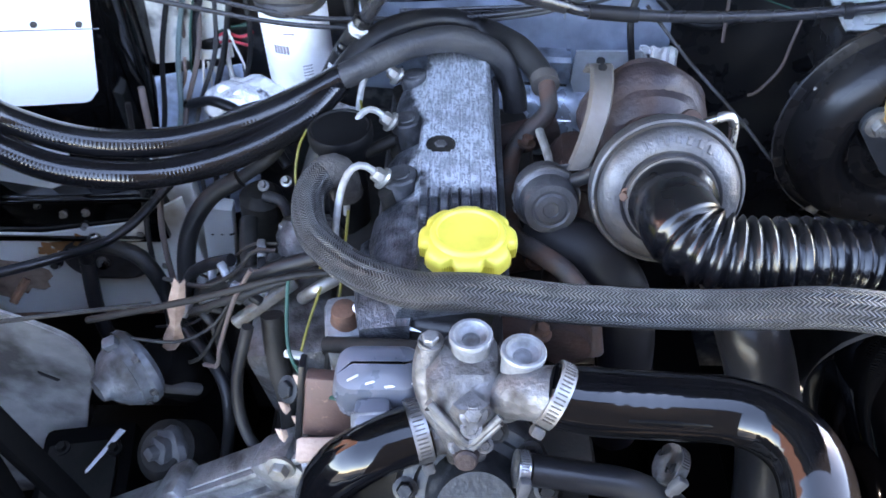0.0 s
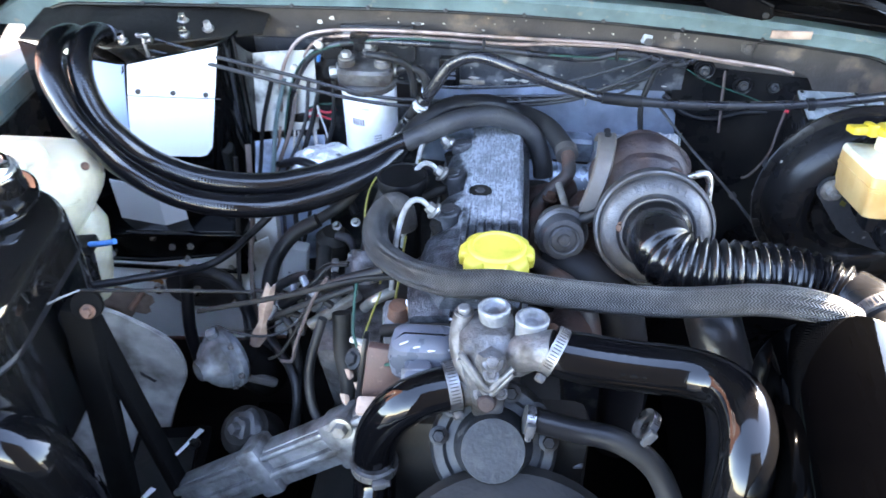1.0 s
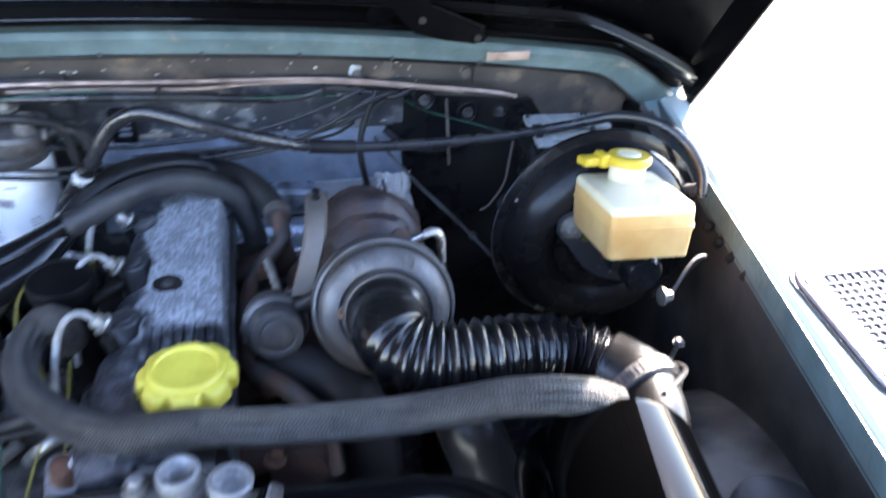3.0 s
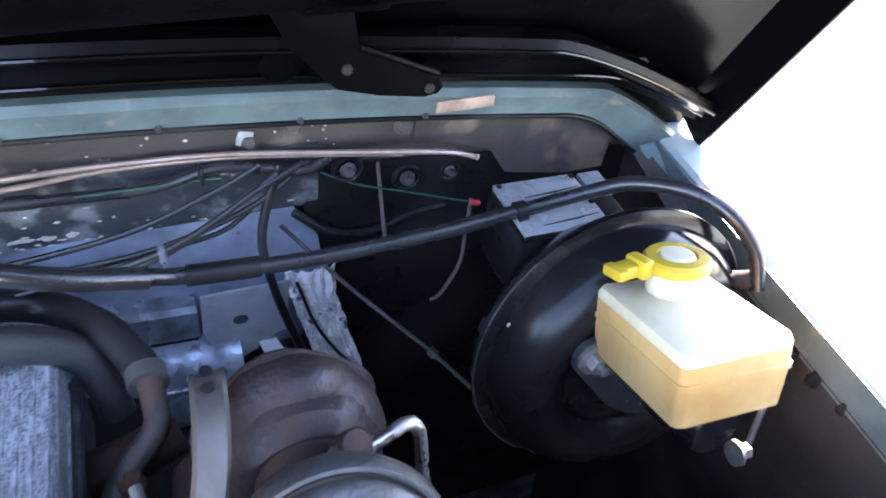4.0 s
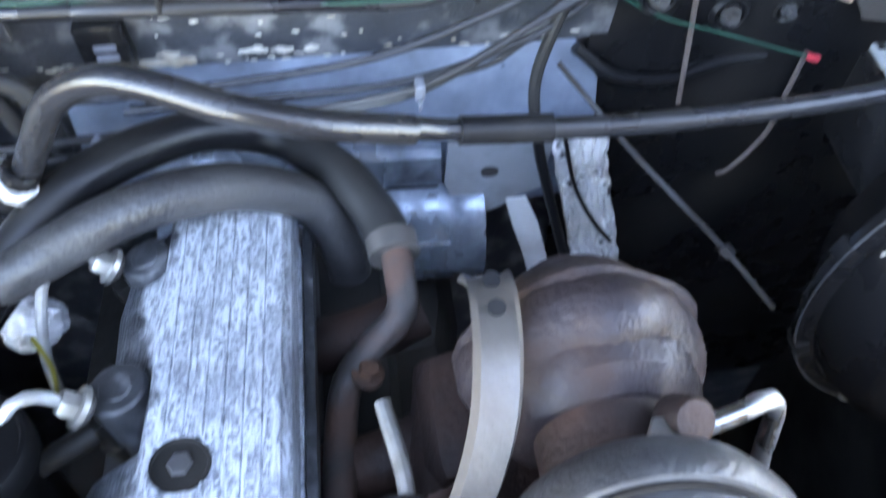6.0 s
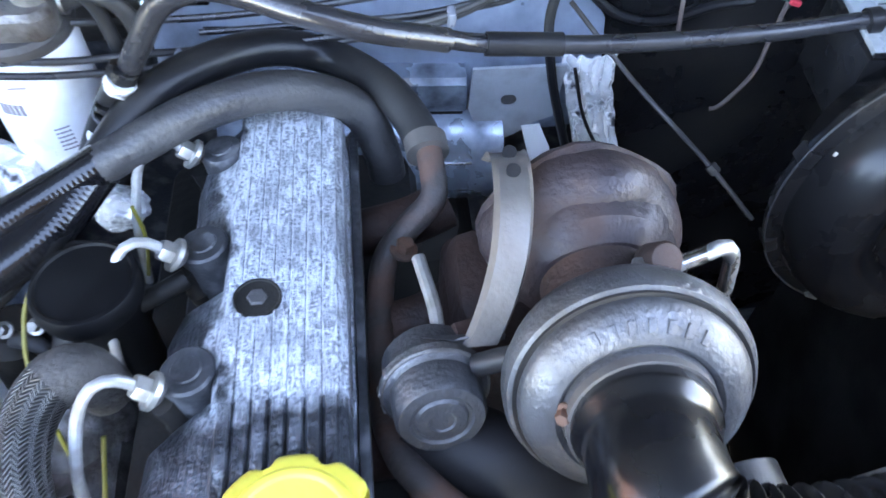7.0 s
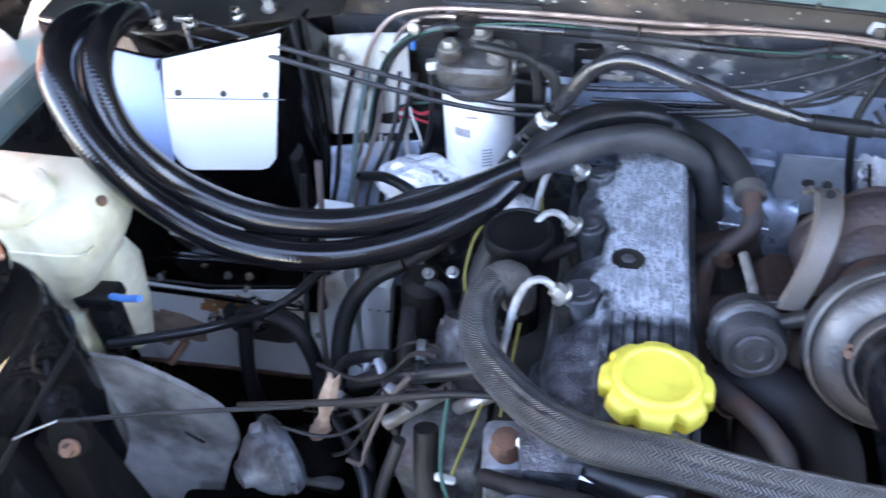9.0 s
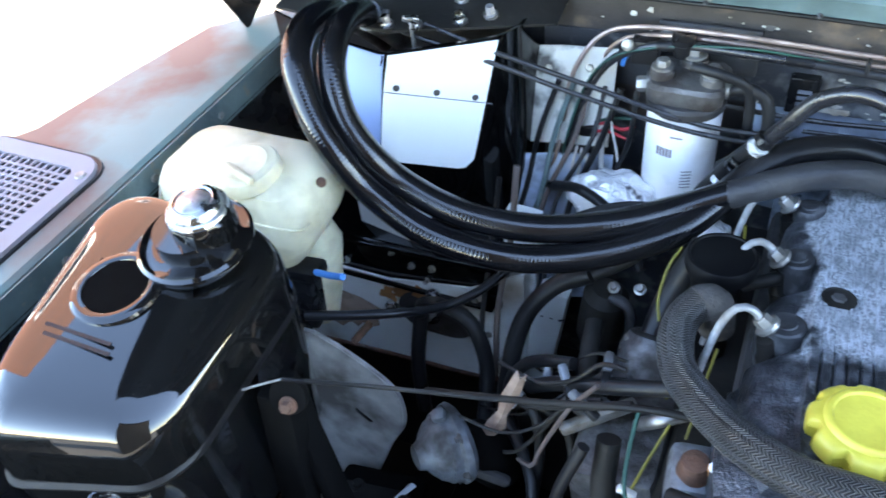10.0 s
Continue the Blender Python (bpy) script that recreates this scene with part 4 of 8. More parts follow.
# injector pipes and unions beside the cover
for y, z in ((0.584, 1.178), (0.674, 1.165), (0.762, 1.152)):
    inj = part("injector", lathe([(0.009, -0.06), (0.009, -0.022), (0.0075, -0.02), (0.0065, -0.002)], (-0.047, y, z - 0.012), (-0.25, 0.0, 1), 12), "grimy_black", engine)
    part("union_nut", hexbolt((-0.046, y - 0.001, z + 0.001), (-0.72, 0.05, 0.65), 0.0066, 0.011), "zinc", inj)
    part("nut_collar", lathe([(0.005, -0.004), (0.0078, -0.002), (0.0078, 0.001), (0.005, 0.002)], (-0.046, y - 0.001, z + 0.001), (-0.72, 0.05, 0.65), 18), "grimy_metal", inj)
    part("injector_pipe", tube([(-0.052, y - 0.001, z + 0.006), (-0.058, y, z + 0.013), (-0.066, y - 0.002, z + 0.017), (-0.074, y - 0.006, z + 0.013), (-0.081, y - 0.016, z + 0.0), (-0.087, y - 0.032, z - 0.03), (-0.092, y - 0.04, z - 0.08)], 0.0031, 10), "pipe_pale", inj, "pale steel injector pipe")

# black lidded pump beside the cover
pump = thing("vacuum_pump", (-0.103, 0.655, 1.05), "black round-lidded pump bolted beside the engine", "pump")
part("body", lathe([(0.02, 0), (0.02, 0.085), (0.024, 0.108), (0.024, 0.126)], (-0.092, 0.655, 1.045), (0, 0.05, 1), 28), "lid_black", pump)
part("lid", lathe([(0.0285, -0.004), (0.0295, 0.0), (0.0295, 0.008), (0.0282, 0.0105), (0.0262, 0.0108), (0.0252, 0.0092), (0.004, 0.0098)], (-0.0905, 0.651, 1.168), (-0.03, 0.06, 1), 44), "lid_black", pump, "matt black round lid")
part("spigot", tube([(-0.072, 0.66, 1.14), (-0.055, 0.665, 1.146), (-0.045, 0.67, 1.148)], 0.006, 12), "grimy_black", pump)

# ---- turbocharger ----
turbo = thing("turbocharger", (0.18, 0.62, 1.1), "stained aluminium and rusty iron turbocharger", "turbocharger")
TC, TA = V(0.183, 0.560, 1.188), V(-0.06, -0.90, 0.43).normalized()
bm = lathe([(0.030, -0.030), (0.050, -0.028), (0.058, -0.020), (0.0618, -0.010), (0.0617, -0.002), (0.0600, 0.0022), (0.0578, 0.0030), (0.03, 0.0032)], TC, TA, 64)
comp = part("compressor_housing", bm, "turbo_alu", turbo, "stained grey aluminium compressor housing")
part("front_cover", lathe([(0.0555, 0.001), (0.0557, 0.0070), (0.0545, 0.0105), (0.0515, 0.0140), (0.047, 0.0170), (0.0425, 0.0186), (0.0395, 0.0188), (0.0378, 0.0172), (0.0365, 0.0160), (0.0358, 0.0190), (0.0345, 0.0225), (0.033, 0.0225)], TC, TA, 64), "turbo_alu", comp, "pale brushed front cover")
part("volute", tube([TC + axis_frame((0, 0, 0), TA).to_3x3() @ V(0.046 * math.cos(a), 0.046 * math.sin(a), -0.014) for a in (radians(200 - 15 * k) for k in range(16))], lambda s: 0.010 + 0.02 * s, 16), "dull_alu", comp)
part("band", lathe([(0.0556, 0.0024), (0.0578, 0.0024), (0.0578, 0.0050), (0.0556, 0.0050)], TC, TA, 56), "black_paint", comp, "dark retaining ring")
f = axis_frame(TC, TA)
for k in range(7):
    a = radians(120 - 10.5 * k)
    dd = f.to_3x3() @ V(math.cos(a), -math.sin(a), 0)
    up = max((f.to_3x3() @ V(0, 1, 0)), (f.to_3x3() @ V(0, -1, 0)), key=lambda v: v.z)
    ang = radians(-31.5 + 10.5 * k)
    right = TA.cross(up) * -1
    dd = up * math.cos(ang) + right * math.sin(ang)
    q = TC + dd * 0.0478 + TA * 0.0166
    nrm = (TA * 0.87 + dd * 0.5).normalized()
    m = Matrix.Translation(q) @ Matrix((nrm.cross(dd).normalized(), (dd - nrm * dd.dot(nrm)).normalized(), nrm)).transposed().to_4x4()
    part("raised_mark", box((0.0038, 0.0068, 0.0014), m, 0.0004), "turbo_alu", comp)
TB = V(0.03, -0.99, 0.10).normalized()
part("centre_housing", lathe([(0.03, -0.075), (0.032, -0.03)], TC, TB, 28), "rust_iron", turbo)
bm = lathe([(0.02, -0.145), (0.034, -0.142), (0.044, -0.128), (0.052, -0.108), (0.053, -0.092), (0.047, -0.074), (0.036, -0.066)], TC + V(0, 0, -0.004), TB, 40)
lump(bm, 0.0035, 38.0)
turbine = part("turbine_housing", bm, "heat_iron", turbo, "purple-brown heat-stained turbine housing")
part("scroll", lump(tube([TC - TB * 0.1 + axis_frame((0, 0, 0), TB).to_3x3() @ V(0.036 * math.cos(a), 0.036 * math.sin(a), 0) for a in (radians(15 * k) for k in range(26))], 0.021, 26), 0.004, 40.0), "heat_iron", turbine)
fl = part("outlet_flange", lathe([(0.028, -0.024), (0.033, -0.012), (0.0365, -0.008), (0.0375, 0.002), (0.0350, 0.004), (0.030, 0.005), (0.029, 0.03)], (0.187, 0.688, 1.166), (0.06, 0.80, -0.6), 36, wave=lambda a, j: 1 + (0.05 * math.sin(3 * a + 0.6) if 1 < j < 5 else 0.0)), "rust_iron", turbine, "rusty outlet flange")
for ang in (62, 118, 10):
    a = radians(ang)
    p = V(0.187 + 0.036 * math.cos(a), 0.688, 1.170 + 0.036 * math.sin(a))
    part("flange_lug", box((0.018, 0.013, 0.014), at(p.x, p.y, p.z, 10, -ang + 90, 0), 0.005), "rust_iron", fl)
    part("flange_stud", hexbolt(p + V(0, -0.004, 0.004), (0.05, -0.9, 0.35), 0.0055, 0.009), "rust_bolt", fl)
part("casting_ridge", tube([TC - TB * 0.112 + axis_frame((0, 0, 0), TB).to_3x3() @ V(0.0525 * math.cos(a), 0.0525 * math.sin(a), 0) for a in (radians(12 * k) for k in range(31))], lambda s: 0.004 + 0.002 * math.sin(s * 90), 8, 0.01), "heat_iron", turbine)
part("scroll_boss", lathe([(0.010, -0.012), (0.0095, 0.002), (0.008, 0.004), (0.002, 0.0045)], (0.205, 0.612, 1.219), (0.15, -0.5, 0.85), 20), "rust_iron", turbine, "rusty boss on the scroll")
part("manifold_foot", box((0.09, 0.08, 0.05), at(0.15, 0.665, 1.112, 0, 8), 0.018), "rust_iron", turbine)
part("oil_pipe", tube([(0.205, 0.61, 1.212), (0.222, 0.612, 1.219), (0.236, 0.616, 1.221), (0.243, 0.616, 1.212), (0.244, 0.61, 1.19), (0.246, 0.60, 1.15)], 0.0042, 12), "bright_steel", turbo, "bright bent steel oil pipe")
part("oil_union", hexbolt((0.195, 0.607, 1.208), (0, 0.2, 1), 0.008, 0.012), "zinc", turbo)
part("inlet_clamp", lathe([(0.0345, -0.0025), (0.0356, -0.0025), (0.0356, 0.003), (0.0345, 0.003)], TC + TA * 0.0225, TA, 40), "strap_steel", comp, "brown-stained clamp band")
part("clamp_bolt", hexbolt((0.1475, 0.5465, 1.198), (-0.5, -0.7, 0.4), 0.0038, 0.007), "rust_bolt", comp)
part("clamp_lug", box((0.012, 0.007, 0.009), axis_frame((0.1535, 0.547, 1.201), TA, 20), 0.002), "strap_steel", comp)

# wastegate actuator and its strap
wg = thing("wastegate_actuator", (0.094, 0.58, 1.12), "dull metal can-shaped wastegate actuator beside the turbo", "actuator")
WA = V(0.06, -0.86, 0.30).normalized()
WC = V(0.0915, 0.578, 1.160)
part("can", lathe([(0.010, -0.034), (0.021, -0.032), (0.0258, -0.026), (0.0265, -0.012), (0.0280, -0.010), (0.0285, -0.008), (0.0285, -0.004), (0.0270, -0.002), (0.0242, -0.001), (0.0236, 0.014), (0.0218, 0.0175), (0.0165, 0.0180), (0.0152, 0.0168), (0.0138, 0.0168), (0.0125, 0.0182), (0.007, 0.0188), (0.0062, 0.0178), (0.001, 0.0178)], WC, WA, 44), "turbo_alu", wg, "dull stained pressed-steel can")
part("crimp_band", lathe([(0.0283, -0.0095), (0.0291, -0.0085), (0.0291, -0.0035), (0.0283, -0.0025)], WC, WA, 44), "dull_alu", wg)
for ang in (150, 175, 200):
    d = axis_frame((0, 0, 0), WA).to_3x3() @ V(math.cos(radians(ang)), math.sin(radians(ang)), 0)
    part("edge_dent", box((0.006, 0.004, 0.003), axis_frame(WC + d * 0.0285 - WA * 0.006, d), 0.001), "strap_bright", wg)
part("rod", tube([WC - WA * 0.02, WC + V(0.004, 0.04, 0.005), WC + V(-0.003, 0.08, 0.01)], 0.004, 10), "zinc", wg)
part("bracket", plate([(-0.02, -0.015), (0.03, -0.015), (0.055, 0.01), (0.05, 0.022), (0.02, 0.015), (-0.02, 0.012)], 0.004, at(0.122, 0.606, 1.163, 20, 20, 20)), "rust_iron", wg)
strap_pts = [V(0.138, 0.694, 1.208), V(0.138, 0.684, 1.222), V(0.137, 0.665, 1.232), V(0.135, 0.642, 1.231), V(0.131, 0.62, 1.219), V(0.124, 0.604, 1.2), V(0.116, 0.594, 1.178)]
line, _ = smooth_path(strap_pts, 0.006)
rows = [[p + V(-0.010, 0.003, 0), p + V(-0.0075, -0.001, 0.003), p + V(0.0075, -0.001, 0.003), p + V(0.010, 0.003, 0)] for p in line]
strap = part("strap", sheet(rows, 0.003), "strap_steel", wg, "bowed tan-stained steel strap with two holes")
for q in (V(0.1375, 0.677, 1.2315), V(0.1365, 0.660, 1.2368)):
    part("strap_hole", lathe([(0.0038, -0.001), (0.0038, 0.0007), (0.001, 0.0007)], q, (0, -0.3, 1), 14), "black_rubber", strap)

part("bracket_arm", loft([[p + V(dx, 0, dz) for dx, dz in ((-0.011, -0.003), (0.011, -0.003), (0.011, 0.003), (-0.011, 0.003))] for p in (V(0.117, 0.597, 1.182), V(0.112, 0.596, 1.181), V(0.104, 0.598, 1.180), V(0.096, 0.602, 1.176))]), "turbo_alu", wg)
part("boost_hose", tube([(0.112, 0.585, 1.176), (0.122, 0.583, 1.184), (0.131, 0.580, 1.192), (0.139, 0.578, 1.199)], 0.0062, 12), "black_rubber", wg, "short black boost hose")

# ---- exhaust side ----
part("exhaust_manifold", tube([(0.10, 0.47, 1.10), (0.115, 0.55, 1.10), (0.12, 0.63, 1.105), (0.13, 0.70, 1.11)], 0.024, 18), "rust_iron", engine, "rusty exhaust manifold")
for y in (0.50, 0.58, 0.66, 0.74):
    part("manifold_branch", tube([(0.05, y, 1.085), (0.085, y, 1.095), (0.115, y + 0.01, 1.10)], 0.017, 14), "rust_iron", engine)
for y in (0.47, 0.545, 0.62, 0.70):
    part("manifold_stud", hexbolt((0.082, y, 1.118), (0.2, 0, 1), 0.006, 0.01), "rust_bolt", engine)
part("down_pipe", tube([(0.085, 0.575, 1.115), (0.110, 0.560, 1.125), (0.135, 0.548, 1.118), (0.155, 0.538, 1.095), (0.167, 0.528, 1.055), (0.172, 0.518, 1.0), (0.174, 0.51, 0.90)], 0.0255, 24), "elbow_black", engine, "black elbow of the intercooler duct")
part("pipe_ridge", tube([(0.1715, 0.519, 1.008), (0.172, 0.518, 1.000)], 0.0270, 24), "elbow_black", engine)

# ---- hoses ----
HA = [(-0.480, 0.80, 1.262), (-0.479, 0.775, 1.283), (-0.470, 0.72, 1.292), (-0.458, 0.68, 1.275), (-0.442, 0.66, 1.242), (-0.418, 0.652, 1.212), (-0.386, 0.656, 1.178), (-0.328, 0.656, 1.156),
      (-0.26, 0.671, 1.143), (-0.196, 0.696, 1.144), (-0.142, 0.733, 1.147), (-0.1, 0.755, 1.158)]
h = solid("heater_hose", tube(HA, 0.0138, 18), "hose_rubber", "black ribbed rubber heater hose sweeping across the bay", "hose", "heater hoses")
part("sleeve", tube([(-0.106, 0.752, 1.156), (-0.07, 0.763, 1.170), (-0.04, 0.772, 1.180), (0.0, 0.782, 1.184), (0.034, 0.793, 1.170), (0.06, 0.799, 1.145), (0.073, 0.79, 1.115), (0.076, 0.785, 1.095)], 0.0132, 20), "grey_rubber", h, "grey outer sleeve")
hose_clip(h, (-0.480, 0.795, 1.268), (0.0, 0.8, -0.6), 0.014, (1, -0.3, 0.4))
HB = [(-0.508, 0.795, 1.262), (-0.508, 0.765, 1.285), (-0.500, 0.71, 1.297), (-0.484, 0.665, 1.288), (-0.463, 0.641, 1.256), (-0.437, 0.629, 1.222), (-0.408, 0.630, 1.183), (-0.352, 0.627, 1.150),
      (-0.285, 0.633, 1.135), (-0.229, 0.658, 1.125), (-0.182, 0.682, 1.128), (-0.137, 0.714, 1.137), (-0.105, 0.755, 1.152)]
h = solid("heater_hose", tube(HB, 0.0138, 18), "hose_rubber", "black ribbed rubber heater hose sweeping across the bay", "hose", "heater hoses")
part("sleeve", tube([(-0.11, 0.752, 1.15), (-0.08, 0.785, 1.171), (-0.05, 0.812, 1.177), (-0.004, 0.846, 1.165), (0.039, 0.852, 1.150), (0.076, 0.815, 1.153), (0.096, 0.782, 1.148), (0.102, 0.758, 1.146)], 0.0130, 18), "black_rubber", h, "dull black hose end")
hose_clip(h, (-0.508, 0.785, 1.27), (0.0, 0.8, -0.6), 0.014, (1, -0.3, 0.4))
part("clip_band", lathe([(0.0132, -0.006), (0.0144, -0.006), (0.0144, 0.006), (0.0132, 0.006)], (0.102, 0.762, 1.147), (0.1, -0.9, -0.1), 28), "strap_steel", h, "dull grey clip band")
part("water_pipe", tube([(0.102, 0.77, 1.147), (0.104, 0.745, 1.146), (0.103, 0.724, 1.139), (0.085, 0.712, 1.125), (0.070, 0.70, 1.108), (0.064, 0.66, 1.104), (0.063, 0.60, 1.110), (0.071, 0.56, 1.128), (0.085, 0.537, 1.138), (0.105, 0.516, 1.138), (0.122, 0.497, 1.12), (0.13, 0.48, 1.08)], 0.0088, 14), "pipe_rust", h, "brown-stained steel water pipe")

solid("brake_vacuum_pipe", tube([(0.112, 0.772, 1.228), (0.14, 0.778, 1.2175), (0.22, 0.778, 1.212), (0.307, 0.782, 1.2105), (0.383, 0.787, 1.213), (0.44, 0.777, 1.228), (0.468, 0.762, 1.241), (0.495, 0.73, 1.25), (0.518, 0.705, 1.24), (0.535, 0.688, 1.215), (0.536, 0.675, 1.19)], 0.0058, 14),
      "satin_grey", "long black pipe feeding vacuum to the brake servo", "pipe")
h = solid("vacuum_hose", tube([(-0.117, 0.823, 1.135), (-0.092, 0.802, 1.175), (-0.066, 0.787, 1.22), (-0.047, 0.785, 1.249), (-0.02, 0.776, 1.267), (0.005, 0.767, 1.268), (0.035, 0.757, 1.262), (0.071, 0.758, 1.248), (0.115, 0.77, 1.228)], 0.0074, 14),
          "satin_grey", "black rubber vacuum hose looping over the engine", "hose")
part("joint_sleeve", tube([(0.139, 0.777, 1.218), (0.17, 0.779, 1.214), (0.187, 0.779, 1.213)], 0.0074, 14), "black_rubber", h)
rag = part("taped_joint", tube([(-0.13, 0.80, 1.115), (-0.105, 0.80, 1.16), (-0.08, 0.79, 1.20)], 0.0085, 12), "black_rubber", h)
rnd = random.Random(4)
for k in range(6):
    p = V(-0.125, 0.80, 1.12).lerp(V(-0.078, 0.788, 1.205), (k + rnd.uniform(0.1, 0.9)) / 6)
    w = rnd.uniform(0.003, 0.009)
    tilt = V(0.045 + rnd.uniform(-0.03, 0.03), -0.01 + rnd.uniform(-0.03, 0.03), 0.09)
    part("tape_wrap", lathe([(0.0086, 0), (0.0096, 0.0006), (0.0094, w), (0.0086, w + 0.0006)], p, tilt, 14, wave=lambda a, j: 1 + 0.06 * math.sin(5 * a + 2 * j + k)), ("tape_black", "foil", "tape_black")[k % 3] if k != 4 else "foil", rag, "crinkled tape", 25)

BR = [(-0.0965, 0.597, 1.1745), (-0.1030, 0.589, 1.1725), (-0.1085, 0.573, 1.1695), (-0.1068, 0.549, 1.1690), (-0.098, 0.527, 1.1675), (-0.081, 0.504, 1.173), (-0.061, 0.483, 1.179), (-0.040, 0.463, 1.190), (-0.012, 0.448, 1.198), (0.030, 0.437, 1.210), (0.085, 0.428, 1.211), (0.142, 0.424, 1.211), (0.182, 0.421, 1.214), (0.214, 0.415, 1.223), (0.244, 0.408, 1.234), (0.275, 0.401, 1.239), (0.302, 0.398, 1.235), (0.322, 0.398, 1.224)]
h = solid("breather_hose", tube(BR, 0.0138, 26, 0.005), "braid", "grey braided breather hose draped across the engine", "hose")
part("end_cuff", tube([(-0.0995, 0.5935, 1.1738), (-0.0925, 0.600, 1.1735), (-0.086, 0.604, 1.165), (-0.083, 0.606, 1.14)], 0.0146, 20), "cuff_worn", h, "frayed dusty end cuff")

CV = [(0.1822, 0.5445, 1.1953), (0.1815, 0.536, 1.1995), (0.179, 0.516, 1.208), (0.180, 0.498, 1.2115), (0.190, 0.481, 1.211), (0.214, 0.471, 1.2105), (0.247, 0.469, 1.211), (0.283, 0.472, 1.207), (0.315, 0.471, 1.2), (0.34, 0.458, 1.197), (0.357, 0.436, 1.199), (0.362, 0.42, 1.2)]


def ribs(s):
    if s < 0.055 or s > 0.231:
        return 0.0300 + 0.0042 * max(0.0, min(1.0, (0.022 - s) / 0.008))
    return 0.0278 + 0.0028 * math.cos((s - 0.055) / 0.0098 * 2 * math.pi)


h = solid("intake_hose", tube(CV, ribs, 28, 0.0014), "hose_ribbed", "shiny black corrugated intake hose from turbo to air cleaner", "hose", sharp=60)
hose_clip(h, (0.361, 0.424, 1.2), (0.2, -0.95, 0.05), 0.0302, (0.7, 0.2, -0.6), 0.012)

# coolant hoses at the front
h = solid("radiator_hose", tube([(0.072, 0.356, 1.214), (0.084, 0.354, 1.211), (0.116, 0.355, 1.204), (0.153, 0.357, 1.198), (0.187, 0.355, 1.197), (0.208, 0.345, 1.199), (0.221, 0.325, 1.203), (0.2245, 0.300, 1.200), (0.222, 0.276, 1.186), (0.219, 0.262, 1.155), (0.22, 0.255, 1.10), (0.215, 0.245, 1.03)], lambda s: 0.0193 + 0.0022 * min(1.0, s / 0.03), 26), "hose_gloss", "glossy black silicone radiator hose with a long bend", "hose")
hose_clip(h, (0.0765, 0.3552, 1.2125), (0.90, -0.32, -0.30), 0.0200, (-0.3, -0.75, -0.6), 0.010)
h = solid("radiator_hose", tube([(-0.004, 0.366, 1.150), (-0.028, 0.357, 1.149), (-0.048, 0.350, 1.142), (-0.067, 0.346, 1.121), (-0.080, 0.344, 1.085), (-0.082, 0.340, 1.04), (-0.08, 0.30, 1.0)], 0.0205, 26), "hose_gloss", "glossy black curved coolant hose with steel clips", "hose")
hose_clip(h, (-0.0095, 0.3645, 1.1505), (0.95, 0.3, 0.06), 0.0212, (0.1, -0.8, -0.6), 0.011)
hose_clip(h, (-0.0815, 0.342, 1.06), (0.05, 0.08, 1), 0.0212, (0.3, -0.9, 0), 0.009)
h = solid("intercooler_hose", tube([(0.224, 0.52, 1.165), (0.229, 0.48, 1.163), (0.235, 0.45, 1.15), (0.243, 0.437, 1.13), (0.252, 0.42, 1.10), (0.262, 0.40, 1.06), (0.262, 0.36, 1.0), (0.25, 0.3, 0.93)], 0.026, 24), "black_rubber", "black rubber intercooler hose", "hose")
hose_clip(h, (0.252, 0.421, 1.102), (0.25, -0.4, -0.85), 0.0268, (0.8, -0.5, 0.4), 0.009)
h = solid("bypass_hose", tube([(0.065, 0.345, 1.135), (0.10, 0.345, 1.125), (0.14, 0.34, 1.12), (0.175, 0.33, 1.095), (0.195, 0.31, 1.05), (0.20, 0.30, 0.98)], 0.011, 16), "black_rubber", "black rubber bypass hose under the thermostat", "hose")
hose_clip(h, (0.06, 0.345, 1.135), (1, 0, -0.2), 0.0115, (0, -0.9, 0.3), 0.008)
hose_clip(h, (0.163, 0.352, 1.13), (0.6, -0.1, -0.4), 0.013, (0, -0.9, 0.3), 0.008)

# ---- thermostat housing ----
th = thing("thermostat_housing", (0.024, 0.37, 1.12), "stained cast aluminium thermostat housing", "thermostat housing")
body = part("body", loft([[V(cx + x, cy + y, z) for x, y in rounded(w, d, min(w, d) * 0.32)] for w, d, cx, cy, z in (
    (0.028, 0.034, 0.023, 0.368, 1.125), (0.033, 0.040, 0.0225, 0.366, 1.158), (0.040, 0.044, 0.022, 0.367, 1.174), (0.048, 0.045, 0.0215, 0.371, 1.192), (0.050, 0.040, 0.0215, 0.378, 1.206), (0.036, 0.032, 0.024, 0.384, 1.214))]), "cast_dark", th)
for p, w, r in (((0.0255, 0.3885, 1.2055), (-0.03, 0.12, 1), 0.0139), ((0.0565, 0.3745, 1.2085), (0.05, 0.12, 1), 0.0142)):
    boss = part("boss", lathe([(r * 1.25, -0.020), (r * 1.05, -0.008), (r * 0.93, 0.0), (r * 0.93, 0.013), (r, 0.016), (r * 1.01, 0.0195), (r * 0.96, 0.0206), (r * 0.80, 0.0206), (r * 0.70, 0.0172), (r * 0.44, 0.0150), (r * 0.40, 0.0128), (r * 0.1, 0.0126)], p, w, 40), "pump_alu", th, "pale round blanking boss")
part("side_arm", tube([(-0.0006, 0.391, 1.216), (-0.0035, 0.386, 1.204), (-0.004, 0.377, 1.190), (0.003, 0.366, 1.174), (0.014, 0.356, 1.164)], lambda s: 0.0088 - 0.05 * max(0.0, 0.012 - s), 16), "cast_dark", th)
part("arm_bolt", hexbolt((-0.0006, 0.391, 1.216), (-0.05, 0.05, 1), 0.0058, 0.007), "cast_alu", th)
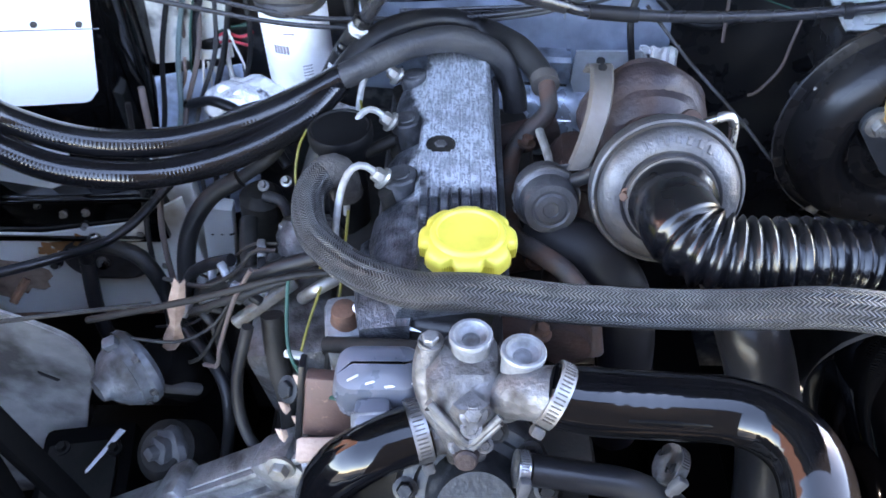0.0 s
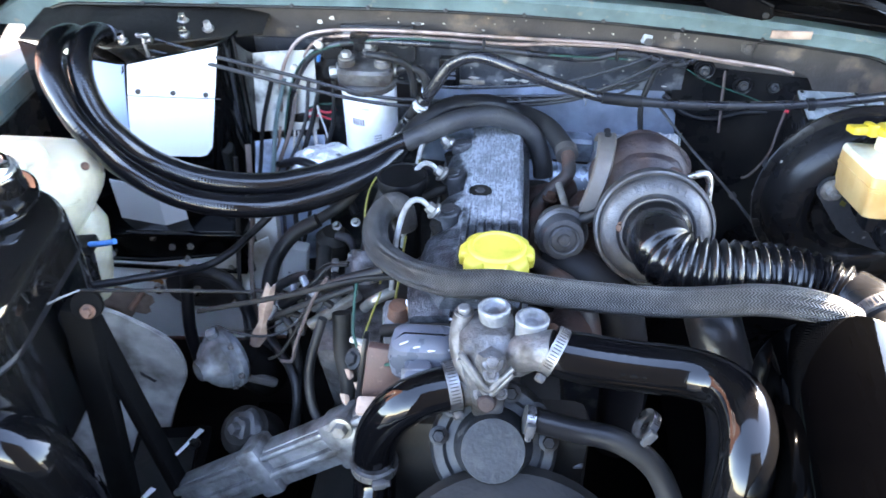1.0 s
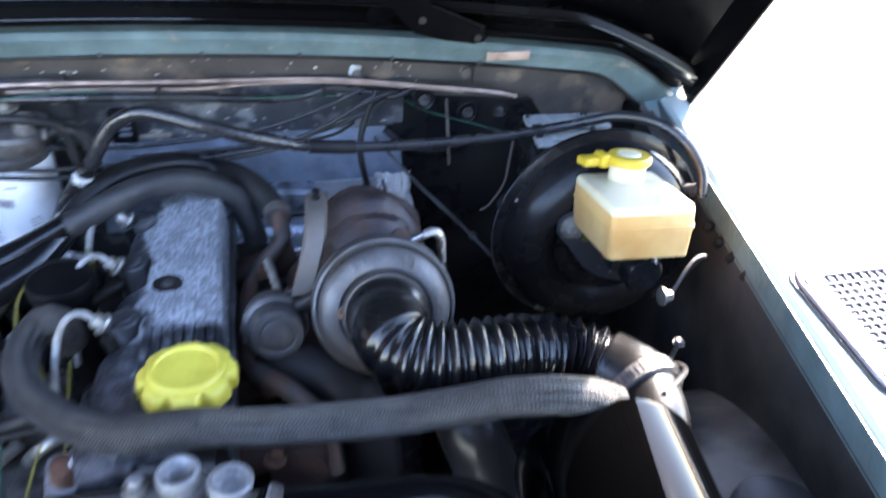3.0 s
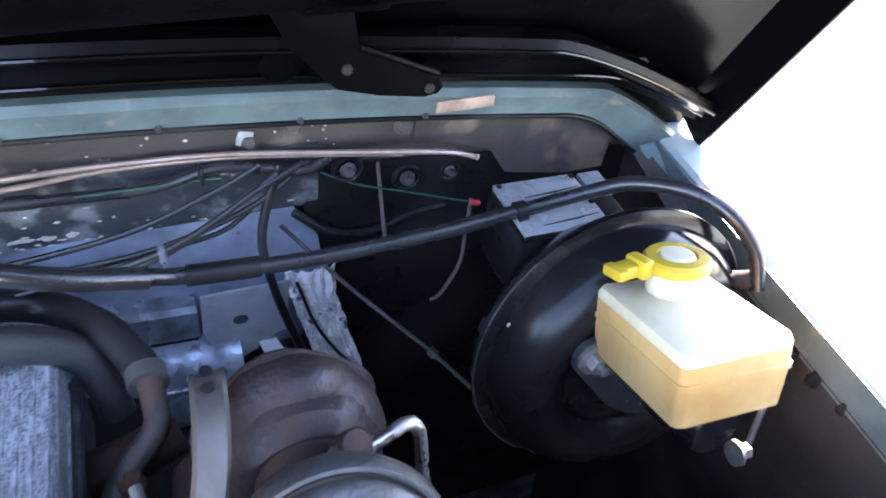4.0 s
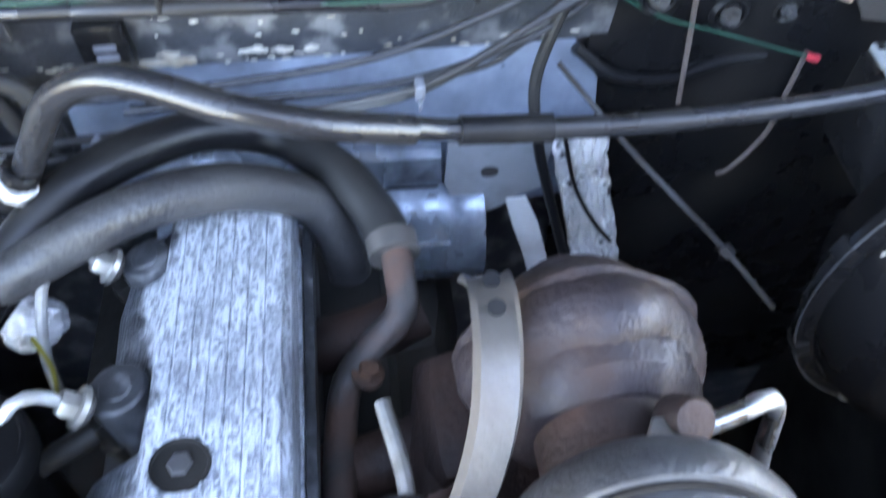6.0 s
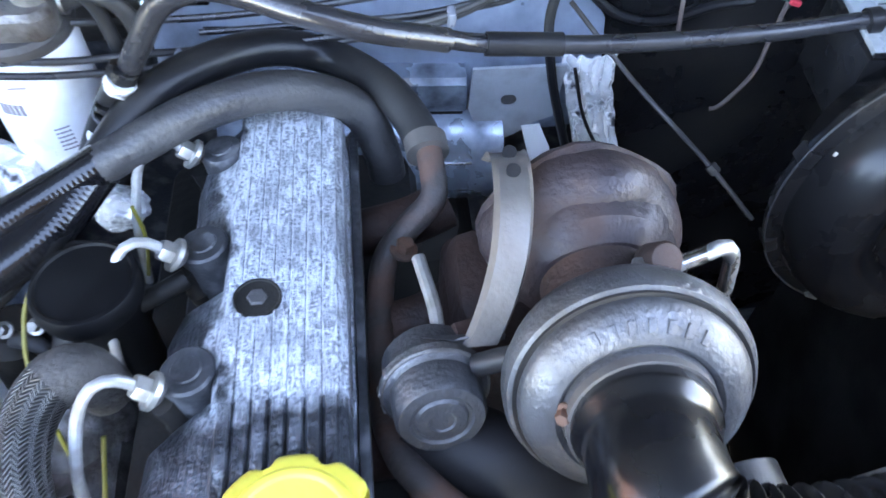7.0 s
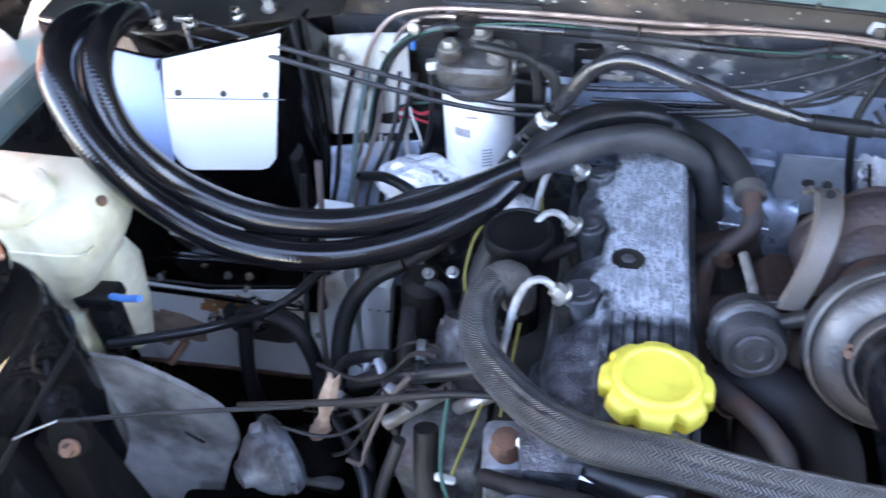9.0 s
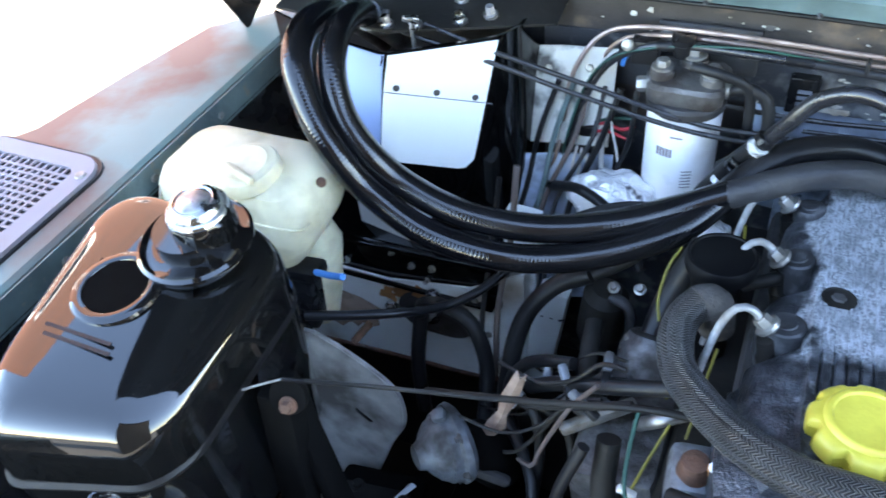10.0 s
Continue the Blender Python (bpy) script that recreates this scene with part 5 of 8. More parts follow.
part("elbow", tube([(0.0565, 0.374, 1.205), (0.056, 0.368, 1.194), (0.048, 0.365, 1.188), (0.036, 0.367, 1.186)], 0.0138, 18), "cast_dark", th)
part("outlet_neck", tube([(0.048, 0.366, 1.196), (0.060, 0.359, 1.208), (0.076, 0.3553, 1.2128)], lambda s: 0.0160 + 0.05 * s, 22), "cast_dark", th)
part("outlet_neck", tube([(0.014, 0.37, 1.146), (0.002, 0.367, 1.150), (-0.010, 0.3645, 1.1505)], 0.0180, 22), "cast_dark", th)
for dz, r in ((0.0, 0.0028), (-0.0065, 0.0030)):
    line = [V(-0.001, 0.352, 1.2075 + dz), V(0.011, 0.347, 1.191 + dz), V(0.0235, 0.3425, 1.1745 + dz), V(0.0335, 0.345, 1.1845 + dz), V(0.044, 0.3495, 1.1955 + dz)]
    part("joint_flange", tube(line, r, 10, 0.003), "cast_alu", th, "machined edge of the joint")
part("front_web", loft([[V(0.0245 + x, 0.348 - d, z) for x, d in ((-w, 0.0), (-w * 0.6, 0.004), (w * 0.6, 0.004), (w, 0.0), (0, -0.01))] for w, z in ((0.004, 1.178), (0.010, 1.190), (0.013, 1.203), (0.011, 1.212))]), "cast_dark", th)
for p, r in (((0.0265, 0.345, 1.206), 0.0058), ((0.0255, 0.343, 1.193), 0.0046), ((0.0165, 0.345, 1.166), 0.0038), ((0.0345, 0.3455, 1.167), 0.0038)):
    part("bolt", hexbolt(p, (0, -0.6, 0.8), r, 0.005), "cast_dark", th)
part("drain_nut", lathe([(0.0088, -0.012), (0.0088, -0.002), (0.0078, 0.0), (0.0078, 0.004), (0.0064, 0.0058), (0.001, 0.006)], (0.0225, 0.339, 1.162), (0, -0.9, 0.42), 24), "rust_iron", th, "dull brown drain plug")
wp = thing("water_pump", (0.02, 0.34, 1.0), "black water pump with a bolted rim", "water pump")
part("body", lathe([(0.058, -0.04), (0.058, -0.002), (0.054, 0.004), (0.046, 0.005), (0.043, 0.001), (0.036, 0.002), (0.032, 0.012), (0.028, 0.03)], (0.03, 0.343, 1.098), (0, -0.72, 0.69), 48), "pump_grey", wp, "grey-blue painted pump ring")
for k in range(6):
    a = radians(8 + 33 * k)
    f = axis_frame((0.03, 0.343, 1.098), (0, -0.72, 0.69))
    part("bolt", hexbolt(f @ V(0.050 * math.cos(a), 0.050 * math.sin(a), 0.003), (0, -0.72, 0.69), 0.006, 0.008), "black_satin", wp)
fan = thing("fan_cowl", (0.02, 0.24, 0.8), "black moulded fan shroud", "fan shroud")
part("ring", lathe([(0.16, -0.03), (0.165, 0.0), (0.16, 0.03), (0.15, 0.0)], (0.02, 0.24, 0.93), (0, -1, 0.1), 48), "black_paint", fan)
part("viscous_hub", lathe([(0.12, -0.02), (0.125, 0.0), (0.12, 0.012), (0.10, 0.024), (0.06, 0.032), (0.03, 0.036)], (0.05, 0.245, 1.000), (0.05, -0.75, 0.66), 48), "grimy_black", fan)
for k in range(7):
    a = radians(51.4 * k + 12)
    part("blade", plate([(0.06, -0.02), (0.145, -0.03), (0.145, 0.03), (0.06, 0.02)], 0.004, at(0.02, 0.25, 0.95, 84, 0, 0) @ Matrix.Rotation(a, 4, "Z") @ Matrix.Rotation(radians(25), 4, "X")), "black_paint", fan)

# ---- brake servo, master cylinder, fluid reservoir ----
servo = thing("brake_servo", (0.447, 0.74, 1.04), "round black glossy brake servo on the bulkhead", "brake servo")
SC, SA = V(0.438, 0.714, 1.136), V(0.0, -0.995, 0.10).normalized()
part("shell", lathe([(0.05, -0.05), (0.080, -0.04), (0.096, -0.018), (0.106, 0.0), (0.1145, 0.002), (0.1165, 0.006), (0.1165, 0.010), (0.112, 0.012), (0.1065, 0.013), (0.1055, 0.022), (0.101, 0.036), (0.092, 0.046), (0.080, 0.050), (0.066, 0.048), (0.058, 0.042), (0.054, 0.036), (0.042, 0.035), (0.036, 0.040), (0.030, 0.048)], SC, SA, 72), "servo_black", servo)
part("rim_edge", tube([SC + SA * 0.0105 + V(math.cos(radians(k * 10)), 0, 0) * 0.1163 + SA.cross(V(1, 0, 0)) * -0.1163 * math.sin(radians(k * 10)) for k in range(-4, 24)], 0.0007, 6, 0.01), "grimy_metal", servo, "worn edge of the rim")
for ang in (118, 38, 80, 160, -20, 200):
    a = radians(ang)
    e1 = V(1, 0, 0)
    e2 = SA.cross(e1) * -1
    d = e1 * math.cos(a) + e2 * math.sin(a)
    tang = SA.cross(d)
    m = Matrix.Translation(SC + d * 0.1125 + SA * 0.007) @ Matrix((tang, d, SA)).transposed().to_4x4()
    part("crimp_tab", box((0.012, 0.008, 0.014), m, 0.001), "black_satin" if ang != 118 else "zinc", servo)
FM = Matrix.Translation(SC + SA * 0.052) @ Matrix((V(1, 0, 0), SA.cross(V(1, 0, 0)) * -1, SA * -1)).transposed().to_4x4() @ Matrix.Rotation(radians(36), 4, "Z")
outline = []
for sx in (1, -1):
    for k in range(9):
        a = radians(-62 + 15.5 * k) + (0 if sx > 0 else math.pi)
        outline.append((sx * 0.056 + 0.0165 * math.cos(a), 0.0165 * math.sin(a)))
    outline.append((sx * 0.012, sx * 0.031))
    outline.append((-sx * 0.012, sx * 0.031))
fp = part("stud_plate", plate(outline, 0.005, FM @ Matrix.Translation((0, 0, -0.003))), "flange_grey", servo, "speckled grey mounting flange")
for sx in (-1, 1):
    q = FM @ V(sx * 0.058, 0, -0.003)
    part("stud_nut", hexbolt(q, SA, 0.0085, 0.011), "zinc", fp)
    part("stud_tip", lathe([(0.0042, 0.009), (0.0042, 0.016), (0.003, 0.0165)], q, SA, 12), "zinc", fp)
part("green_mark", plate([(-0.004, -0.002), (0.003, -0.003), (0.005, 0.002), (-0.002, 0.003)], 0.0006, FM @ Matrix.Translation((-0.036, 0.004, -0.0042))), "wire_yellow", fp)
for x, z, w in ((0.3425, 1.185, 0.0015),):
    part("chipped_paint", plate([(-w, -w * 0.6), (w * 0.8, -w * 1.2), (w, w * 0.4), (w * 0.2, w * 1.3), (-w * 0.7, w)], 0.0008, Matrix.Translation((x, 0.7015, z)) @ Matrix((V(1, 0, 0), V(0, 0.1, 0.995), V(0, -0.995, 0.1))).transposed().to_4x4()), "white_rag", servo)
part("hose_elbow", tube([(0.536, 0.68, 1.196), (0.532, 0.69, 1.188), (0.52, 0.70, 1.182)], 0.0075, 14), "grimy_metal", servo, "dull metal hose elbow")
master = thing("master_cylinder", (0.44, 0.62, 1.12), "black cast brake master cylinder under its reservoir", "master cylinder")
part("barrel", lathe([(0.026, 0.03), (0.026, 0.05), (0.02, 0.055), (0.02, 0.125), (0.017, 0.13)], SC + V(0, 0, 0.02), SA, 26), "black_satin", master)
for d in (0.08, 0.135):
    q = SC + SA * d
    part("outlet_union", hexbolt(q + V(0.02, 0, -0.004), (1, 0, -0.1), 0.006, 0.012), "zinc", master)
part("brake_pipe", tube([SC + SA * 0.135 + V(0.03, 0, -0.005), (0.495, 0.60, 1.168), (0.515, 0.61, 1.165), (0.53, 0.64, 1.13), (0.535, 0.68, 1.05)], 0.0022, 8), "grimy_metal", master)
part("brake_pipe", tube([SC + SA * 0.08 + V(0.03, 0, -0.005), (0.505, 0.645, 1.15), (0.52, 0.68, 1.12), (0.53, 0.70, 1.03)], 0.0022, 8), "grimy_metal", master)

res = thing("brake_fluid_reservoir", (0.435, 0.63, 1.18), "amber-stained milky brake fluid reservoir with a yellow cap", "reservoir")
RM = at(0.4310, 0.6270, 1.2165, -14.5, 1.5, -1.5)


def rbox(w, l, h, zc, r, inset=0.0):
    return [RM @ V(x, y, zc) for x, y in rounded((w - inset) * 0.95, (l - inset) * 1.04, r * 0.6)]


part("tank", loft([rbox(0.078, 0.088, 0, -0.030, 0.012, 0.01), rbox(0.084, 0.094, 0, -0.027, 0.012), rbox(0.086, 0.096, 0, 0.0, 0.010), rbox(0.088, 0.098, 0, 0.0005, 0.010), rbox(0.088, 0.098, 0, 0.004, 0.010), rbox(0.086, 0.096, 0, 0.0045, 0.010), rbox(0.0855, 0.0955, 0, 0.0155, 0.010)]), "amber", res)
part("tank_top", loft([rbox(0.0855, 0.0955, 0, 0.0155, 0.010), rbox(0.0855, 0.0955, 0, 0.018, 0.010), rbox(0.082, 0.092, 0, 0.0225, 0.010), rbox(0.07, 0.08, 0, 0.024, 0.01)]), "milky", res, "milky white upper wall")
part("tank_foot", box((0.04, 0.03, 0.03), RM @ at(0, 0.0, -0.042), 0.004), "black_rubber", res)
part("neck", lathe([(0.018, 0.0), (0.0175, 0.016), (0.018, 0.019)], RM @ V(0.002, 0.024, 0.022), RM.to_3x3() @ V(0, 0, 1), 12), "milky", res)
cap2 = part("filler_cap", lathe([(0.0205, 0.0), (0.022, 0.002), (0.022, 0.0065), (0.020, 0.009), (0.0135, 0.0095), (0.0125, 0.0075), (0.003, 0.008)], RM @ V(0.002, 0.024, 0.040), RM.to_3x3() @ V(0, 0, 1), 40), "ochre_cap", res, "yellow ring cap with a clear middle")
part("level_window", lathe([(0.0122, 0.0078), (0.0105, 0.0105), (0.003, 0.0112)], RM @ V(0.002, 0.024, 0.040), RM.to_3x3() @ V(0, 0, 1), 28), "milky", cap2)
plug = part("sensor_plug", box((0.018, 0.013, 0.010), RM @ at(-0.032, 0.027, 0.043, 0, 0, 10), 0.003), "ochre_cap", res, "yellow level sensor plug")
part("plug_tab", box((0.008, 0.017, 0.008), RM @ at(-0.042, 0.026, 0.043, 0, 0, 10), 0.002), "ochre_cap", plug)
part("plug_rib", box((0.01, 0.019, 0.014), RM @ at(-0.024, 0.027, 0.044, 0, 0, 10), 0.003), "ochre_cap", plug)

relay = thing("relay_box", (0.42, 0.81, 1.16), "black gloss relay box by the brake servo", "relay box")
RB = at(0.4195, 0.7945, 1.207, 1, 0, -1.5)
part("box", box((0.078, 0.070, 0.062), RB @ at(0, 0, -0.034), 0.003), "black_satin", relay)
for dy, dw in ((0.0185, 0.031), (-0.0175, 0.031)):
    lid = part("lid", box((0.072, dw, 0.005), RB @ at(0, dy, 0.0), 0.0012), "plastic_pale", relay, "pale grey-blue glossy lid")
    part("lid_lip", box((0.074, 0.0022, 0.0042), RB @ at(0, dy - dw / 2 - 0.001, -0.0006), 0.0006), "black_rubber", lid)
    part("lid_crack", plate([(-0.020, -0.0006), (0.008, -0.0011), (0.030, 0.0012), (0.010, 0.0006), (-0.004, 0.0002)], 0.0008, RB @ at(0.002, dy - 0.006, 0.0024, 0, 0, 3)), "black_rubber", lid)
    for sx in (-0.032, 0.033):
        part("lid_clip", box((0.004, 0.005, 0.002), RB @ at(sx, dy + dw / 2 - 0.004, 0.0028), 0.0006), "black_satin", lid)
part("side_lid", box((0.020, 0.030, 0.005), RB @ at(0.050, 0.018, 0.0), 0.0012), "plastic_pale", relay)
part("side_block", box((0.022, 0.05, 0.03), RB @ at(0.050, 0.004, -0.019), 0.003), "black_satin", relay)

for x, y, z, r in ((0.343, 0.916, 1.169, 0.0135), (0.385, 0.918, 1.168, 0.0105), (0.285, 0.905, 1.195, 0.0135)):
    g = solid("grommet", lathe([(r, 0), (r * 1.05, 0.004), (r * 0.85, 0.008), (r * 0.7, 0.007), (r * 0.6, 0.002), (r * 0.1, 0.002)], (x, y + 0.004, z), (0, -1, 0.05), 24), "black_rubber", "round black rubber grommet in the bulkhead", "grommet", "bulkhead grommets")
    part("centre_nut", hexbolt((x, y - 0.002, z), (0, -1, 0.05), r * 0.35, 0.008), "grimy_metal", g)
for x, z in ((0.352, 1.118), (0.385, 1.122), (0.30, 1.13)):
    solid("clip_nut", hexbolt((x, 0.93, z), (0, -1, 0.1), 0.008, 0.008), "grimy_metal", "grimy nut and washer on the pedal box", "nut", "pedal box nuts")

# ---- air cleaner ----
air = thing("air_cleaner", (0.31, 0.25, 1.1), "glossy black cylindrical air cleaner canister", "air cleaner")
AA = V(-0.09, -0.995, 0.0).normalized()
AC = V(0.3198, 0.393, 1.1735)
part("canister", lathe([(0.03, 0.004), (0.060, 0.0), (0.066, 0.003), (0.0675, 0.009), (0.0675, 0.30), (0.06, 0.31)], AC, AA, 64), "canister_black", air)
part("outlet_spigot", tube([(0.361, 0.428, 1.2), (0.358, 0.40, 1.198), (0.352, 0.382, 1.190)], 0.027, 26), "hose_ribbed", air)
lt = part("latch", box((0.016, 0.026, 0.018), at(0.3865, 0.286, 1.172, 0, 70, 5), 0.003), "black_satin", air, "black sprung latch")
part("latch_wire", tube([(0.376, 0.304, 1.208), (0.384, 0.304, 1.192), (0.390, 0.298, 1.178), (0.390, 0.276, 1.178), (0.384, 0.270, 1.192), (0.376, 0.270, 1.208)], 0.0013, 8), "grimy_metal", lt, "bent wire bail")
part("latch_tongue", box((0.013, 0.016, 0.003), at(0.401, 0.282, 1.166, 0, 30, 0), 0.001), "brown_card", lt, "pinkish brown tongue")

# wheel arch and clutter behind the air cleaner
ar = thing("wheel_arch", (0.52, 0.45, 0.7), "dusty dark grey inner wheel arch", "wheel arch", kind="structure")
rows = []
for j in range(23):
    y = 0.14 + j * 0.02
    top = 0.73 + math.sqrt(max(0.0, 0.36 ** 2 - (y - 0.33) ** 2))
    rows.append([V(x, y, top + dz) for x, dz in ((0.388, -0.32), (0.392, -0.10), (0.398, -0.06), (0.410, -0.032), (0.428, -0.014), (0.452, -0.004), (0.48, 0.002), (0.512, 0.006), (0.546, 0.008))])
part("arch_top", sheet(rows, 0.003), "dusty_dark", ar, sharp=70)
fd = solid("filler_duct", tube([(0.468, 0.354, 1.108), (0.471, 0.354, 1.08), (0.482, 0.350, 1.03), (0.50, 0.34, 0.95), (0.51, 0.33, 0.86)], 0.037, 28), "black_rubber", "black rubber duct beside the air cleaner", "duct")
part("duct_lip", lathe([(0.034, -0.004), (0.0395, -0.003), (0.0395, 0.003), (0.034, 0.004)], (0.468, 0.354, 1.107), (-0.10, 0.0, 1), 32), "black_rubber", fd)
# Closed tube; a black disc paints the darkness of its mouth.
part("mouth_shade", lathe([(0.034, 0.0), (0.002, 0.0005)], (0.468, 0.354, 1.1092), (-0.10, 0.0, 1), 32), "void_black", fd, "black disc drawn for the dark inside the mouth")
for y, z in ((0.655, 1.172), (0.63, 1.170), (0.605, 1.17), (0.575, 1.172)):
    solid("wing_connector", box((0.008, 0.009, 0.012), at(0.541, y, z - 0.006, 20, 0, 25), 0.002), "grimy_black", "small dirty connector on the inner wing", "connector", "inner wing connectors")
for p, q in (((0.405, 0.50, 1.13), (0.406, 0.51, 1.09)), ((0.465, 0.54, 1.12), (0.464, 0.545, 1.085))):
    b = solid("bracket_stud", tube([p, q], 0.0025, 8), "zinc", "thin stud with a pale nut by the arch", "stud", "arch studs")
    part("nut", hexbolt(p, (0, 0, 1), 0.0042, 0.005), "grimy_metal", b)
solid("sensor_cable", tube([(0.36, 0.40, 1.225), (0.385, 0.42, 1.215), (0.41, 0.45, 1.19), (0.425, 0.49, 1.15), (0.43, 0.52, 1.10)], 0.0025, 8), "black_rubber", "thin black cable from the intake clip", "cable")

# ---- linkages and pipes on the right of the bulkhead ----
rod = solid("link_rod", tube([(0.225, 0.90, 1.150), (0.27, 0.85, 1.112), (0.323, 0.792, 1.076), (0.355, 0.755, 1.05)], 0.0020, 10), "grimy_metal", "thin brown clutch pipe crossing the dark bay", "pipe")
part("union_nut", hexbolt((0.323, 0.792, 1.077), (0.5, -0.6, -0.4), 0.0048, 0.010, washer=False), "grimy_metal", rod)
solid("link_cable", tube([(0.315, 0.915, 1.19), (0.318, 0.91, 1.15), (0.322, 0.905, 1.10)], 0.0020, 8), "wire_brown", "short brown cable hanging on the bulkhead", "cable")
solid("link_cable", tube([(0.405, 0.905, 1.14), (0.40, 0.90, 1.10), (0.395, 0.895, 1.07), (0.375, 0.89, 1.04), (0.365, 0.89, 1.035)], 0.0020, 8), "wire_brown", "short brown cable hanging on the bulkhead", "cable")
solid("pedal_lead", tube([(0.24, 0.915, 1.15), (0.27, 0.912, 1.125), (0.31, 0.915, 1.115), (0.35, 0.918, 1.125), (0.385, 0.922, 1.125)], 0.0042, 10), "black_rubber", "black lead looping over the pedal box", "lead")

cu = "bright copper brake pipe along the bulkhead"
solid("brake_pipe", tube([(-0.297, 0.875, 1.05), (-0.293, 0.868, 1.14), (-0.285, 0.872, 1.19), (-0.262, 0.885, 1.228), (-0.22, 0.885, 1.244), (-0.127, 0.878, 1.250), (0.0, 0.880, 1.245), (0.06, 0.893, 1.237), (0.121, 0.898, 1.233), (0.189, 0.896, 1.230), (0.296, 0.892, 1.217), (0.366, 0.880, 1.213), (0.385, 0.862, 1.216)], 0.0026, 8, 0.01), "copper", cu, "pipe", "copper pipes")
solid("brake_pipe", tube([(-0.27, 0.89, 1.10), (-0.265, 0.888, 1.17), (-0.25, 0.888, 1.215), (-0.21, 0.886, 1.236), (-0.1, 0.882, 1.24), (0.02, 0.885, 1.233), (0.10, 0.90, 1.2285), (0.19, 0.899, 1.2255), (0.30, 0.895, 1.213), (0.33, 0.893, 1.209)], 0.0024, 8, 0.01), "copper", cu, "pipe", "copper pipes")
loom = solid("wiring_loom", tube([(-0.32, 0.84, 1.0), (-0.29, 0.855, 1.08), (-0.272, 0.862, 1.16), (-0.245, 0.872, 1.21), (-0.19, 0.872, 1.235), (-0.1, 0.868, 1.238), (0.0, 0.872, 1.231), (0.07, 0.886, 1.218), (0.13, 0.89, 1.213), (0.175, 0.892, 1.222), (0.215, 0.894, 1.214), (0.245, 0.896, 1.205), (0.275, 0.9, 1.215)], 0.0046, 12, 0.01), "satin_grey", "black taped wiring loom along the bulkhead", "wiring loom", "looms")
for q in (((-0.20, 0.872, 1.233), (-0.17, 0.871, 1.236)), ((-0.08, 0.868, 1.2375), (-0.055, 0.8695, 1.236)), ((0.03, 0.879, 1.2255), (0.05, 0.883, 1.2215)), ((0.222, 0.8945, 1.212), (0.238, 0.8955, 1.2075))):
    part("tape_wrap", tube(list(q), 0.0054, 12), "black_rubber", loom)
solid("earth_wire", tube([(-0.30, 0.86, 1.02), (-0.285, 0.85, 1.12), (-0.26, 0.862, 1.2), (-0.21, 0.868, 1.23), (-0.1, 0.866, 1.245), (0.05, 0.882, 1.222), (0.15, 0.888, 1.216), (0.18, 0.886, 1.216)], 0.0012, 8, 0.01), "wire_green", "thin green wire along the loom", "wire", "green wires")
g = solid("earth_wire", tube([(0.262, 0.905, 1.195), (0.29, 0.902, 1.18), (0.34, 0.9, 1.163), (0.38, 0.897, 1.15), (0.40, 0.897, 1.143)], 0.0010, 8), "wire_green", "thin green wire ending in a pink connector", "wire", "green wires")
part("connector", box((0.010, 0.005, 0.005), at(0.405, 0.896, 1.142, 0, 18, 0), 0.0015), "wire_red", g, "pink crimp connector")
cables = [([(-0.42, 0.80, 1.265), (-0.35, 0.80, 1.245), (-0.25, 0.81, 1.215), (-0.15, 0.82, 1.185), (-0.08, 0.84, 1.17), (0.0, 0.85, 1.165), (0.07, 0.852, 1.17), (0.127, 0.850, 1.183), (0.18, 0.868, 1.197), (0.222, 0.885, 1.214)], 0.0030),
          ([(-0.44, 0.79, 1.258), (-0.35, 0.795, 1.235), (-0.25, 0.802, 1.206), (-0.15, 0.812, 1.18), (-0.05, 0.84, 1.16), (0.05, 0.855, 1.16), (0.127, 0.852, 1.178), (0.20, 0.875, 1.205), (0.245, 0.893, 1.215)], 0.0030),
          ([(-0.16, 0.84, 1.20), (-0.08, 0.862, 1.18), (0.0, 0.87, 1.177), (0.10, 0.872, 1.188), (0.17, 0.882, 1.206), (0.21, 0.89, 1.22)], 0.003),
          ([(-0.05, 0.872, 1.16), (0.03, 0.872, 1.163), (0.12, 0.868, 1.172), (0.2, 0.882, 1.188), (0.25, 0.9, 1.21)], 0.0028),
          ([(-0.05, 0.885, 1.152), (0.02, 0.882, 1.152), (0.1, 0.878, 1.16), (0.17, 0.884, 1.165), (0.2, 0.895, 1.175)], 0.0024)]
for pts, r in cables:
    solid("control_cable", tube(pts, r * 0.85, 10, 0.01), "satin_grey", "grey-black control cable strung across the bulkhead", "cable", "control cables")
for p in ((0.127, 0.851, 1.180), (-0.06, 0.842, 1.163)):
    t = solid("cable_tie", box((0.006, 0.010, 0.014), at(*p, 10, 0, 0), 0.002), "label_grey", "grey plastic tie bundling the cables", "cable tie", "cable ties")
    part("tail", box((0.002, 0.003, 0.010), at(p[0], p[1] - 0.004, p[2] - 0.009, 15), 0.0005), "label_grey", t)
for x, y, z in ((0.165, 0.888, 1.221), (-0.01, 0.872, 1.238)):
    solid("cable_tie", box((0.004, 0.012, 0.016), at(x, y, z), 0.003), "black_rubber", "black clip holding pipes to the bulkhead", "cable tie", "pipe clips")
random.seed(11)
bm = bmesh.new()
